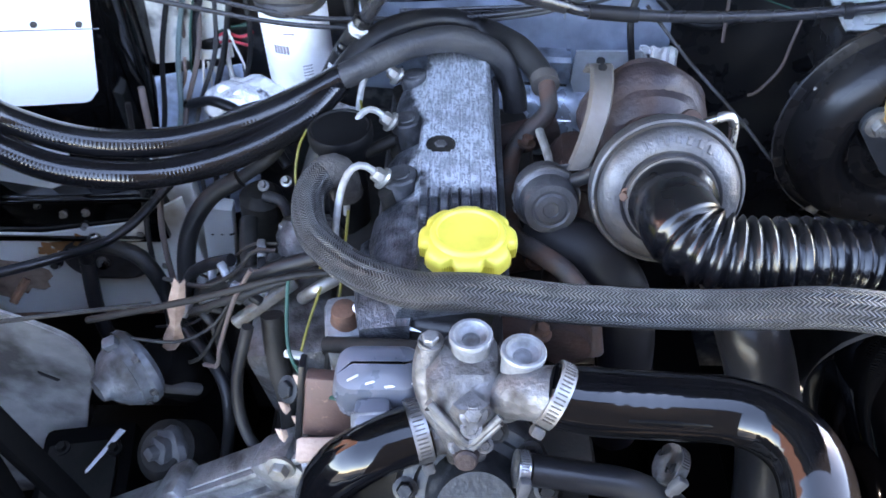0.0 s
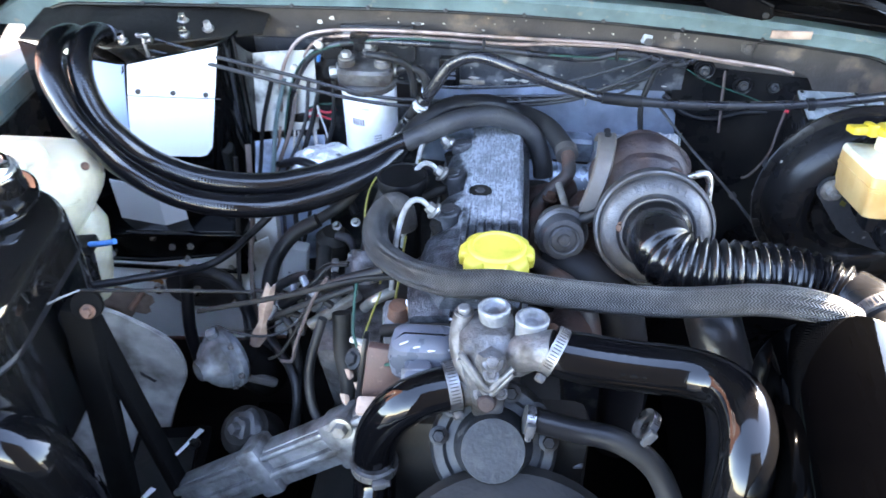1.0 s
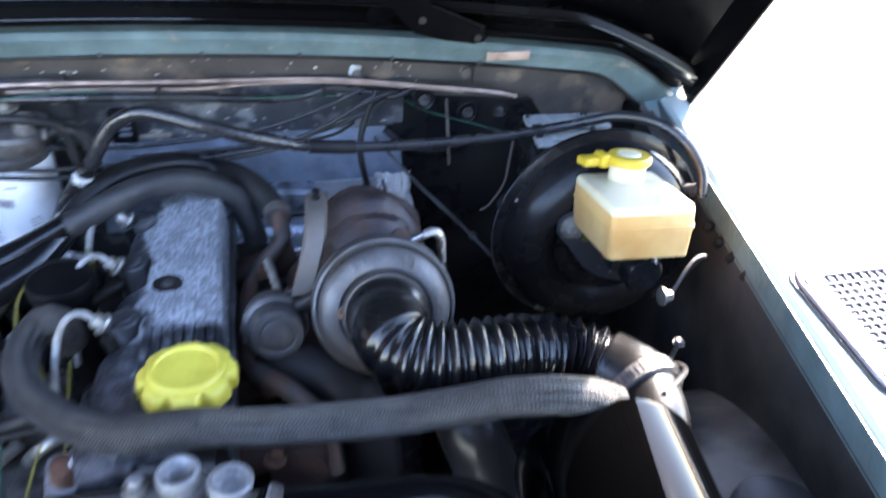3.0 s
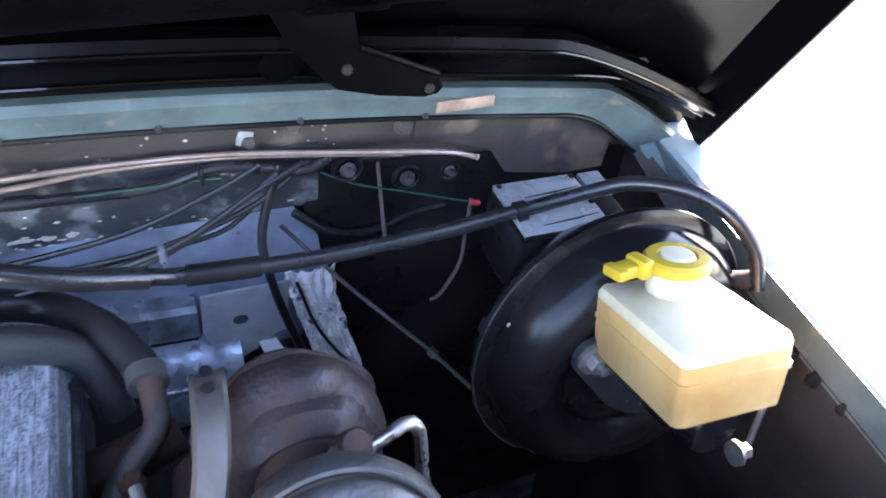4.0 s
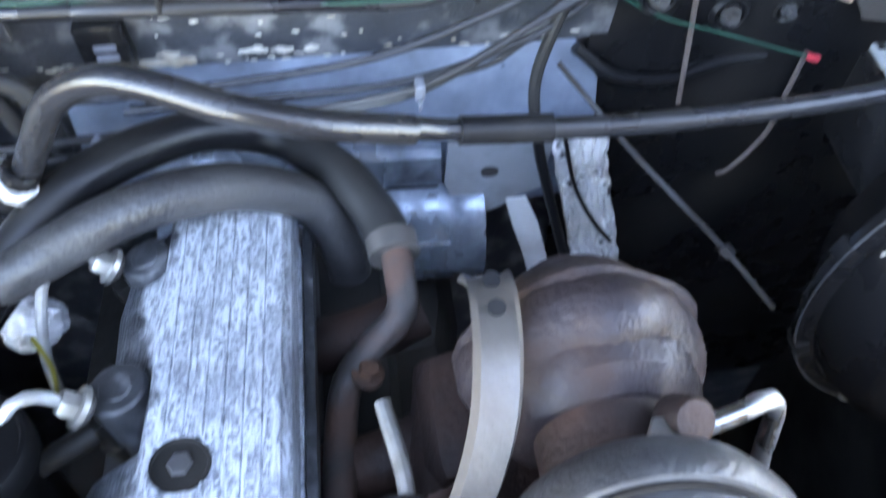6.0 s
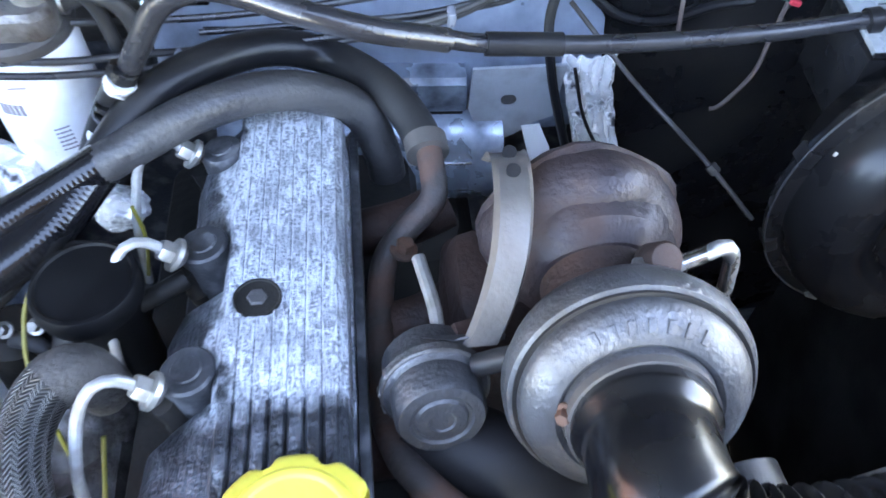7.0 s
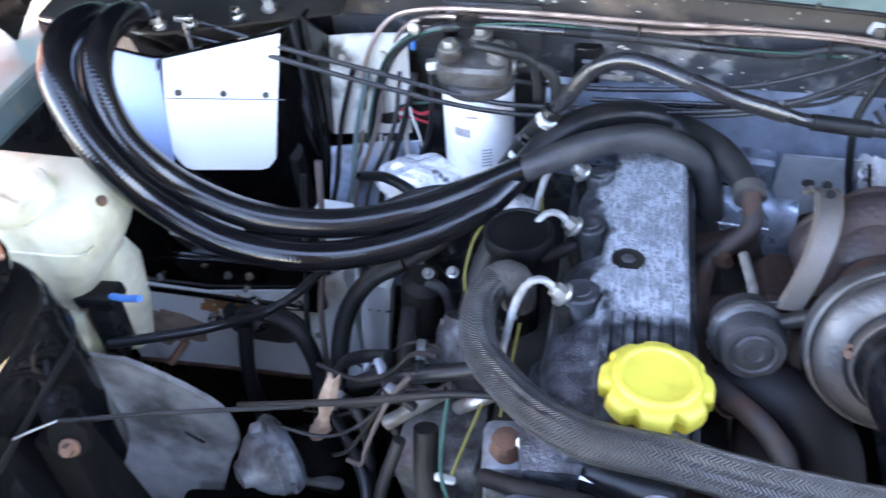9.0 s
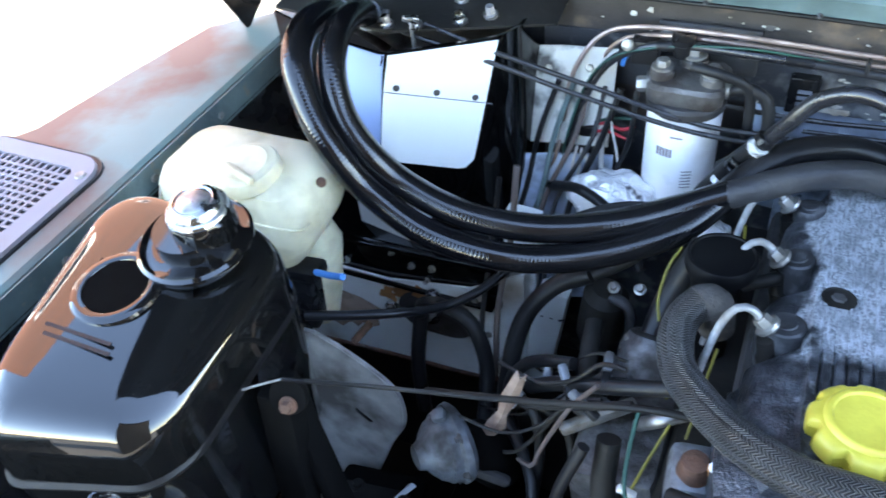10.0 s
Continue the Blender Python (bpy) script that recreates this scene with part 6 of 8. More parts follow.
for k in range(80):
    x, z = random.uniform(-0.3, 0.24), random.uniform(1.165, 1.21) if k % 3 == 0 else random.uniform(1.1545, 1.1625)
    w, v = random.uniform(0.0010, 0.0045), random.uniform(0.0006, 0.0014)
    ring = [(w * random.uniform(0.5, 1.1) * math.cos(q * 0.8976), v * random.uniform(0.4, 1.2) * math.sin(q * 0.8976)) for q in range(7)]
    plate(ring, 0.0012, at(x, 0.9215 - (z - 1.155) * 0.18 - 0.0026, z, 90, 0, 0), 0.0, bm)
box((0.04, 0.003, 0.007), at(-0.03, 0.9185, 1.159), 0.001, bm)
for x0, w in ((0.026, 0.011), (0.046, 0.008), (0.064, 0.006), (-0.025, 0.008)):
    ring = [(w * (0.8 + 0.25 * math.sin(9 * q + x0 * 90)) * math.cos(q * 0.5236), 0.0024 * (0.8 + 0.4 * math.sin(5 * q + w * 900)) * math.sin(q * 0.5236)) for q in range(12)]
    plate(ring, 0.0016, at(x0, 0.9165, 1.1655 - x0 * 0.03, 90, 0, 0), 0.0, bm)
part("flaked_paint", bm, "white_rag", bulk, "pale flakes of old paint and sealant")["kind"] = "stuff"
bm = bmesh.new()
for k in range(70):
    x, z = random.uniform(-0.35, 0.48), random.uniform(1.212, 1.262)
    z = min(z, crown(x) - 0.036)
    w = random.uniform(0.0006, 0.0022) * (2.2 if k % 9 == 0 else 1)
    ring = [(w * random.uniform(0.5, 1.3) * math.cos(q * 1.0472), w * random.uniform(0.3, 0.9) * math.sin(q * 1.0472)) for q in range(6)]
    plate(ring, 0.0008, at(x, 0.945 - (z - 1.10) * 0.2595 - 0.004, z, 90, 0, 0), 0.0, bm)
part("paint_flecks", bm, "white_rag", bulk, "tiny chips of pale paint on the brown panel")["kind"] = "stuff"
solid("pipe_clip", lathe([(0.0062, -0.004), (0.0085, -0.004), (0.0085, 0.004), (0.0062, 0.004)], (0.388, 0.786, 1.2135), (1, 0.0, 0.1), 18), "black_rubber", "black rubber clip holding the vacuum pipe on the relay box", "clip")
part("pale_patch", box((0.013, 0.003, 0.014), at(0.2028, 0.9055, 1.2365, 0, 14), 0.002), "grey_sheet", bulk)
for x, z in ((0.205, 1.232), (0.335, 1.228), (0.10, 1.23), (0.24, 1.242), (-0.1, 1.25)):
    part("panel_bolt", hexbolt((x, 0.908, z), (0, -1, 0.2), 0.006, 0.006), "bulk_brown", bulk)
for k in range(9):
    x = -0.46 + k * 0.1
    part("lip_bolt", hexbolt((x, 0.8735, crown(x) - 0.022), (0, -1, -0.2), 0.0019, 0.003), "grimy_metal", bulk)

# ---- fuel filter ----
ff = thing("fuel_filter", (-0.163, 0.855, 1.06), "white spin-on fuel filter below a stained alloy head", "fuel filter")
part("can", lathe([(0.026, 1.064), (0.0345, 1.068), (0.0365, 1.074), (0.037, 1.078), (0.037, 1.181), (0.0355, 1.187), (0.03, 1.19)], (-0.163, 0.855, 0), (0, 0, 1), 44), "white_paint", ff, "white painted filter can")
part("seal_ring", lathe([(0.0375, 1.184), (0.0392, 1.187), (0.0392, 1.193), (0.036, 1.196)], (-0.163, 0.855, 0), (0, 0, 1), 40), "grimy_metal", ff)
part("groove", lathe([(0.0371, 1.0795), (0.0374, 1.0805), (0.0371, 1.0815)], (-0.163, 0.855, 0), (0, 0, 1), 44), "label_grey", ff)
part("head", loft([[V(-0.163 + x, 0.857 + y, z) for x, y in rounded(w, d, 0.012)] for w, d, z in ((0.066, 0.062, 1.195), (0.074, 0.066, 1.199), (0.074, 0.066, 1.212), (0.068, 0.060, 1.216), (0.04, 0.04, 1.218))]), "dull_alu", ff, "stained alloy filter head")
for px, py, pr in ((-0.188, 0.845, 0.012), (-0.140, 0.845, 0.012), (-0.163, 0.875, 0.014)):
    part("boss", lathe([(pr, 0), (pr, 0.010), (pr * 0.85, 0.012)], (px, py, 1.214), (0, 0, 1), 20), "dull_alu", ff)
    part("bleed_bolt", hexbolt((px, py, 1.226), (0, 0, 1), pr * 0.6, 0.009), "zinc", ff)
part("banjo", lathe([(0.009, -0.006), (0.009, 0.006), (0.006, 0.0065)], (-0.128, 0.852, 1.207), (1, -0.1, 0), 18), "zinc", ff)
part("side_union", hexbolt((-0.198, 0.845, 1.206), (-1, -0.3, 0), 0.008, 0.014), "zinc", ff)
part("pump_plunger", lathe([(0.009, 0), (0.009, 0.012), (0.012, 0.014), (0.012, 0.02)], (-0.175, 0.872, 1.226), (0, 0, 1), 16), "black_satin", ff)
part("mount_bracket", box((0.10, 0.006, 0.05), at(-0.155, 0.90, 1.222), 0.002), "grimy_metal", ff)
for x in (-0.195, -0.12):
    part("bracket_bolt", hexbolt((x, 0.896, 1.228), (0, -1, 0.1), 0.007, 0.008), "zinc", ff)
bm = bmesh.new()
for k in range(5):
    a = radians(-118 + 5.5 * k)
    q = V(-0.163 + 0.0371 * math.cos(a), 0.855 + 0.0371 * math.sin(a), 1.145)
    box((0.0026, 0.0006, 0.010), Matrix.Translation(q) @ Matrix.Rotation(a + math.pi / 2, 4, "Z"), 0, bm)
for j in range(6):
    for k in range(4):
        a = radians(-74 + 4.2 * k)
        q = V(-0.163 + 0.0371 * math.cos(a), 0.855 + 0.0371 * math.sin(a), 1.124 - j * 0.004)
        box((0.0022, 0.0005, 0.0012), Matrix.Translation(q) @ Matrix.Rotation(a + math.pi / 2, 4, "Z"), 0, bm)
box((0.012, 0.0008, 0.0015), at(-0.163, 0.8177, 1.165), 0, bm)
part("printed_bars", bm, "vent_grey", ff)
solid("fuel_hose", tube([(-0.128, 0.85, 1.205), (-0.105, 0.845, 1.215), (-0.088, 0.845, 1.205), (-0.082, 0.845, 1.175), (-0.085, 0.845, 1.13)], 0.006, 12), "black_rubber", "black rubber fuel hose curling from the filter", "hose", "fuel hoses")
solid("fuel_hose", tube([(-0.16, 0.838, 1.235), (-0.13, 0.835, 1.232), (-0.105, 0.842, 1.215), (-0.10, 0.85, 1.16)], 0.005, 12), "black_rubber", "black rubber fuel hose curling from the filter", "hose", "fuel hoses")

rb = thing("relay", (-0.058, 0.905, 1.16), "small black relay with unreadable print", "relay")
part("case", box((0.028, 0.02, 0.04), at(-0.058, 0.908, 1.182), 0.002), "black_satin", rb)
for j in range(3):
    part("print_bar", box((0.013, 0.0008, 0.004), at(-0.056, 0.8976, 1.188 - j * 0.007), 0), "label_grey", rb)

def crumpled(centre, r, squash, seed):
    """A ball of crumpled foil: a sphere pushed in and out in sharp folds."""
    bm = bmesh.new()
    bmesh.ops.create_icosphere(bm, subdivisions=4, radius=1.0)
    rnd = random.Random(seed)
    folds = [(Vector((rnd.uniform(-1, 1), rnd.uniform(-1, 1), rnd.uniform(-1, 1))).normalized(), rnd.uniform(2, 10), rnd.uniform(0, 6.28)) for _ in range(9)]
    for v in bm.verts:
        d = v.co.normalized()
        k = 1.0 + sum((0.30 / f) * abs(math.sin(f * d.dot(w) + p)) for w, f, p in folds) - 0.35
        v.co = Vector(centre) + Vector((d.x * squash[0], d.y * squash[1], d.z * squash[2])) * r * k
    return bm


solid("foil_wrap", crumpled((-0.220, 0.820, 1.070), 0.046, (1.15, 0.7, 0.75), 3), "foil", "crumpled foil wrapped round a joint", "foil", sharp=12)
solid("foil_wrap", crumpled((-0.112, 0.772, 1.092), 0.021, (1.0, 0.8, 0.8), 8), "foil", "crumpled foil wrapped round a joint", "foil", sharp=12)
bk = thing("filter_relay", (-0.215, 0.885, 1.215), "black square relay beside the filter head", "relay")
part("case", box((0.028, 0.022, 0.026), at(-0.213, 0.882, 1.222, 0, 0, 6), 0.003), "black_satin", bk)
part("blue_tab", box((0.005, 0.004, 0.018), at(-0.232, 0.872, 1.214, 0, 10, 0), 0.001), "plastic_blue", bk, "blue plastic tab")
part("plug_eye", lathe([(0.006, 0), (0.006, 0.004), (0.003, 0.005)], (-0.2285, 0.868, 1.232), (0, -1, 0.3), 16), "zinc", bk)

for pts, m, lab in (([(-0.236, 0.850, 1.150), (-0.2332, 0.845, 1.141), (-0.2265, 0.845, 1.1117), (-0.2227, 0.845, 1.0809), (-0.217, 0.840, 1.058)], "wire_white", "thin white wire dropping past the filter"),
                    ([(-0.272, 0.848, 1.112), (-0.2769, 0.845, 1.0807), (-0.2798, 0.843, 1.0565), (-0.277, 0.842, 1.040)], "wire_white", "thin white wire in a loose bunch"),
                    ([(-0.267, 0.848, 1.110), (-0.2684, 0.845, 1.0807), (-0.2777, 0.843, 1.0482), (-0.279, 0.842, 1.038)], "wire_white", "thin white wire in a loose bunch"),
                    ([(-0.262, 0.848, 1.110), (-0.2603, 0.845, 1.0792), (-0.2714, 0.843, 1.0524), (-0.274, 0.842, 1.038)], "wire_white", "thin white wire in a loose bunch"),
                    ([(-0.292, 0.848, 1.115), (-0.3011, 0.845, 1.0806), (-0.3282, 0.830, 1.0396), (-0.3431, 0.815, 1.0092)], "copper", "bare copper pipe bending towards the footwell")):
    solid("wire", tube(pts, 0.0014 if m == "wire_white" else 0.002, 8), m, lab, "wire", "loose wires")

# ---- left rear: footwell box, heater bulkhead ----
fw = thing("footwell_panel", (-0.42, 0.78, 1.0), "polished dark footwell panel with a riveted seam", "panel", kind="structure")
line = [(-0.60, 0.80), (-0.52, 0.765), (-0.445, 0.748), (-0.443, 0.748), (-0.40, 0.774), (-0.368, 0.793), (-0.352, 0.804), (-0.340, 0.816), (-0.332, 0.835), (-0.330, 0.90)]
rows = [[V(x, y, z) for x, y in line] for z in (0.86, 1.0, 1.05, 1.10, 1.16, 1.208, 1.258)]
part("panel", sheet(rows, 0.003), "black_gloss", fw, "glossy black curved sheet", 60)


def on_panel(x):
    return 0.748 + ((x + 0.444) * 0.60 if x > -0.444 else (-0.444 - x) * 0.225)


def plate_face(name, x0, x1, drops, material, label, lift, y_of):
    """A plate on the curved sheet, its lower corners rounded."""
    cols = []
    n = 14
    for k in range(n + 1):
        w = k / n
        x = x0 + (x1 - x0) * w
        zb = drops[0] + (drops[1] - drops[0]) * w + 0.014 * (max(0.0, w - 0.86) / 0.14) ** 2.5 + 0.012 * (max(0.0, 0.15 - w) / 0.15) ** 2
        cols.append([V(x + (z - 1.257) * 0.2, y_of(x + (z - 1.257) * 0.2) - lift, z) for z in (zb + (1.257 - zb) * j / 6 for j in range(7))])
    return part(name, sheet(cols, 0.0015), material, fw, label, 60)


# White face painted in for the sky reflected by the glossy panel.
plate_face("reflection_plate", -0.436, -0.342, (1.136, 1.104), "reflected_sky_white", "pale plate drawn for the sky reflected in the panel", 0.0075, on_panel)
# Second painted reflection, lower down behind the hoses.
part("reflection_strip", sheet([[V(x, 0.748 + abs(x + 0.444) * (0.6 if x > -0.444 else 0.225) - 0.0035, z) for x in (-0.515, -0.47, -0.444, -0.418)] for z in (1.006, 1.075)], 0.0015), "reflected_sky_white", fw, "pale strip drawn for the lower sky reflection")
# Same plate turned from the light; its shade is put into the blue base.
plate_face("shaded_facet", -0.51, -0.440, (1.12, 1.12), "facet_shade_blue", "bluish side facet of the plate, its shade painted in", 0.003, on_panel)
for x, z in ((-0.432, 1.2203), (-0.3975, 1.2085), (-0.364, 1.1962)):
    part("rivet", lathe([(0.0036, 0), (0.0034, 0.0014), (0.0026, 0.0016), (0.0022, 0.0026), (0.0008, 0.003)], (x, on_panel(x) - 0.0088, z), (0.5, -0.85, 0.0), 14), "grimy_metal", fw)
part("seam", sheet([[V(x, on_panel(x) - 0.0096, 1.2175 - (x + 0.4425) * 0.34 + dz) for x in (-0.4425, -0.40, -0.349)] for dz in (0.0, 0.0009)], 0.0008), "label_grey", fw)
tr = thing("heater_tray", (-0.45, 0.80, 1.24), "black shelf with clips above the footwell", "shelf", kind="structure")
part("shelf", sheet([[V(-0.60, 0.80, 1.262), V(-0.45, 0.775, 1.266), V(-0.34, 0.83, 1.258), V(-0.30, 0.86, 1.25)], [V(-0.60, 0.92, 1.275), V(-0.45, 0.92, 1.275), V(-0.34, 0.92, 1.27), V(-0.30, 0.92, 1.262)]], 0.003), "grimy_black", tr)
for x, y in ((-0.425, 0.79), (-0.385, 0.81), (-0.36, 0.83), (-0.455, 0.785), (-0.40, 0.85)):
    part("clip_bolt", hexbolt((x, y, 1.266), (0, -0.2, 1), 0.005, 0.012), "bright_steel", tr)
part("tee_clip", box((0.018, 0.004, 0.006), at(-0.425, 0.782, 1.278), 0.001), "bright_steel", tr)
part("tee_clip", box((0.004, 0.004, 0.03), at(-0.425, 0.782, 1.262), 0.001), "bright_steel", tr)
for x in (-0.505, -0.478):
    part("spigot", tube([(x, 0.79, 1.266), (x, 0.82, 1.24), (x, 0.86, 1.20)], 0.011, 14), "zinc", tr)
solid("corner_post", box((0.03, 0.02, 0.36), at(-0.565, 0.80, 1.07, 0, 0, 20), 0.004), "brick_wall", "red-oxide painted post in the corner", "post")

lb = thing("lower_box", (-0.45, 0.72, 0.93), "black box ledge under the footwell with bolts", "ledge", kind="structure")
part("ledge", box((0.26, 0.12, 0.075), at(-0.455, 0.79, 0.974, 0, -2, 0), 0.004), "black_gloss", lb)
for x, z in ((-0.528, 0.967), (-0.436, 0.985), (-0.409, 0.988), (-0.418, 0.965), (-0.46, 1.0)):
    part("bolt", hexbolt((x, 0.729, z), (0, -1, 0.2), 0.0032, 0.006), "bright_steel", lb)
part("lip", box((0.26, 0.008, 0.006), at(-0.455, 0.727, 1.0085, 0, -2), 0.002), "black_gloss", lb)
part("lower_flange", box((0.25, 0.012, 0.004), at(-0.455, 0.724, 0.951, -12), 0.0015), "black_gloss", lb)

pp = thing("lower_bulkhead", (-0.38, 0.78, 0.8), "pale painted lower bulkhead with stains", "panel", kind="structure")
part("front_face", sheet([[V(-0.62, 0.738, 0.785), V(-0.47, 0.734, 0.800), V(-0.36, 0.734, 0.806), V(-0.30, 0.745, 0.806)], [V(-0.62, 0.730, 0.955), V(-0.47, 0.728, 0.955), V(-0.36, 0.728, 0.975), V(-0.30, 0.745, 1.0)]], 0.003), "pale_panel", pp)
part("lower_edge", tube([(-0.62, 0.733, 0.785), (-0.47, 0.729, 0.800), (-0.36, 0.729, 0.806), (-0.30, 0.740, 0.806)], 0.003, 8), "rust_bolt", pp, "rusty folded lower edge")
part("toe_board", sheet([[V(-0.62, 0.80, 0.45), V(-0.22, 0.80, 0.45)], [V(-0.62, 0.80, 0.82), V(-0.22, 0.80, 0.82)]], 0.003), "grimy_black", pp)
# Pale blue base stands in for the sky's sheen on this upright.
part("side_face", sheet([[V(-0.345, 0.79, 0.9), V(-0.29, 0.815, 0.9), V(-0.235, 0.83, 0.9)], [V(-0.335, 0.83, 1.06), V(-0.285, 0.85, 1.06), V(-0.235, 0.86, 1.06)], [V(-0.333, 0.84, 1.095), V(-0.283, 0.856, 1.095), V(-0.235, 0.866, 1.095)]], 0.003), "sky_sheen_blue", pp, "upright panel, its pale blue sky sheen painted in")
part("column", box((0.036, 0.02, 0.19), at(-0.280, 0.762, 0.885, 4, 9, 0), 0.003), "pale_panel", pp)
part("column", box((0.04, 0.02, 0.26), at(-0.315, 0.775, 0.945, 4, 4, 0), 0.003), "pale_panel", pp)
pl = part("round_plate", lathe([(0.044, 0), (0.043, 0.003), (0.038, 0.004), (0.036, 0.003), (0.012, 0.004)], (-0.408, 0.727, 0.912), (0, -1, 0.05), 36, wave=lambda a, j: 1.0 + 0.22 * math.cos(2 * a)), "grimy_metal", pp, "dirty oval blanking plate")
for x, z in ((-0.4695, 0.910), (-0.4115, 0.910), (-0.408, 0.952)):
    part("plate_nut", hexbolt((x, 0.722, z), (0.2, -1, 0.25), 0.0058, 0.010), "bright_steel", pl)
for x, z, r in ((-0.447, 0.935, 0.020), (-0.474, 0.928, 0.011), (-0.428, 0.944, 0.010)):
    part("rust_stain", lathe([(r, 0), (r * 0.9, 0.0008), (r * 0.2, 0.0010)], (x, 0.7262 - (0.0012 if r < 0.012 else 0), z), (0, -1, 0.04), 24, wave=lambda a, j: 1 + 0.28 * math.sin(3 * a + r * 900) + 0.17 * math.sin(7 * a + 1)), "orange_rust", pl, "orange rust stain")
part("dirt_smear", lathe([(0.045, 0), (0.04, 0.0008), (0.01, 0.001)], (-0.545, 0.7285, 0.875), (0, -1, 0.02), 30, wave=lambda a, j: 1 + 0.3 * math.sin(2 * a + 1) + 0.12 * math.sin(9 * a)), "brown_card", pp, "brown dirt smear")
for x, z in ((-0.355, 0.955), (-0.34, 0.90), (-0.56, 0.93)):
    part("face_screw", lathe([(0.0045, 0), (0.004, 0.002), (0.001, 0.0025)], (x, 0.726, z), (0.05, -1, 0.05), 12), "zinc", pp)
part("upper_face", sheet([[V(-0.352, 0.852, 1.102), V(-0.30, 0.862, 1.102), V(-0.243, 0.87, 1.102)], [V(-0.350, 0.866, 1.15), V(-0.30, 0.874, 1.15), V(-0.243, 0.88, 1.15)], [V(-0.348, 0.886, 1.205), V(-0.30, 0.89, 1.21), V(-0.243, 0.892, 1.213)]], 0.003), "cream_dirty", pp, "stained cream upper panel")
for x, z in ((-0.335, 1.13), (-0.27, 1.19), (-0.315, 1.185)):
    part("panel_bolt", hexbolt((x, 0.867 + (z - 1.13) * 0.3, z), (0, -1, 0.3), 0.0045, 0.006), "zinc", pp)

# ---- washer bottle ----
wb = thing("washer_bottle", (-0.51, 0.63, 1.0), "milky yellowed plastic washer bottle with a round lid", "washer bottle")


def wsec(z, cx, cy, w, d, r, skew=0.0):
    return [V(cx + x + skew * y, cy + y, z) for x, y in rounded(w, d, r, 4)]


part("bottle", loft([wsec(1.066, -0.520, 0.602, 0.020, 0.024, 0.008), wsec(1.095, -0.515, 0.604, 0.064, 0.056, 0.016), wsec(1.128, -0.519, 0.607, 0.112, 0.080, 0.022), wsec(1.152, -0.526, 0.609, 0.156, 0.092, 0.026), wsec(1.166, -0.530, 0.610, 0.176, 0.096, 0.028), wsec(1.188, -0.530, 0.612, 0.174, 0.098, 0.028), wsec(1.203, -0.530, 0.613, 0.156, 0.092, 0.026), wsec(1.211, -0.530, 0.614, 0.125, 0.070, 0.022), wsec(1.2135, -0.530, 0.614, 0.09, 0.05, 0.016)]), "milky", wb, sharp=38)
part("mould_seam", tube([p + V(0, -0.0005, 0) for p in wsec(1.176, -0.530, 0.611, 0.1765, 0.0985, 0.028)[::2]], 0.0012, 6, 0.01), "milky", wb)
part("side_lobe", loft([wsec(0.985, -0.50, 0.628, 0.036, 0.036, 0.014), wsec(1.03, -0.497, 0.628, 0.052, 0.05, 0.018), wsec(1.10, -0.486, 0.628, 0.055, 0.05, 0.018), wsec(1.122, -0.486, 0.63, 0.04, 0.036, 0.014)]), "milky", wb, "paler lower lobe", 50)
part("tail", loft([wsec(0.935, -0.547, 0.60, 0.018, 0.018, 0.007), wsec(1.0, -0.532, 0.60, 0.022, 0.022, 0.008), wsec(1.06, -0.518, 0.60, 0.022, 0.022, 0.008)]), "milky", wb, "narrow lower tail", 50)
lid = part("lid", lathe([(0.031, -0.006), (0.031, 0.004), (0.029, 0.0075), (0.024, 0.0085), (0.022, 0.0105), (0.006, 0.0115)], (-0.508, 0.590, 1.214), (-0.08, -0.15, 1), 36), "milky", wb)
part("lid_tab", box((0.04, 0.006, 0.008), at(-0.503, 0.572, 1.225, -10, 0, -20), 0.002), "milky", lid)
part("screw", lathe([(0.005, 0), (0.004, 0.003), (0.001, 0.004)], (-0.4465, 0.612, 1.198), (0.6, -0.5, 0.6), 12), "rust_bolt", wb)
pm = part("washer_pump", box((0.026, 0.024, 0.07), at(-0.478, 0.588, 1.055, 0, 5), 0.005), "black_satin", wb, "black washer pump")
part("pump_top", box((0.040, 0.026, 0.014), at(-0.470, 0.584, 1.104, 0, -6), 0.003), "black_paint", pm)
part("nozzle", tube([(-0.452, 0.578, 1.111), (-0.43, 0.572, 1.119), (-0.413, 0.568, 1.1265)], 0.0034, 10), "plastic_blue", pm, "blue plastic nozzle")

# ---- header tank ----
tk = thing("header_tank", (-0.5, 0.37, 1.03), "glossy black painted header tank with a filler cap", "header tank")


def tsec(z, inset, crown_at=0.0):
    """One level of the tank's outline; the top bows up across its width and slopes to the front."""
    x0, x1, y0, y1 = -0.560 + inset * 0.8, -0.381 - inset * 0.6, 0.305 + inset, 0.490 - inset * 0.6
    out = []
    for x, y in rounded(x1 - x0, y1 - y0, 0.040, 8):
        px, py = (x0 + x1) / 2 + x, (y0 + y1) / 2 + y
        narrow = 1.0 - 1.35 * max(0.0, 0.48 - py)
        px, py = x1 + (px - x1) * narrow, py + 0.30 * (px - x1) * max(0.0, 0.40 - py) / 0.12
        out.append(V(px, py, z + 0.10 * (py - 0.45) - crown_at * (px + 0.497) ** 2))
    return out


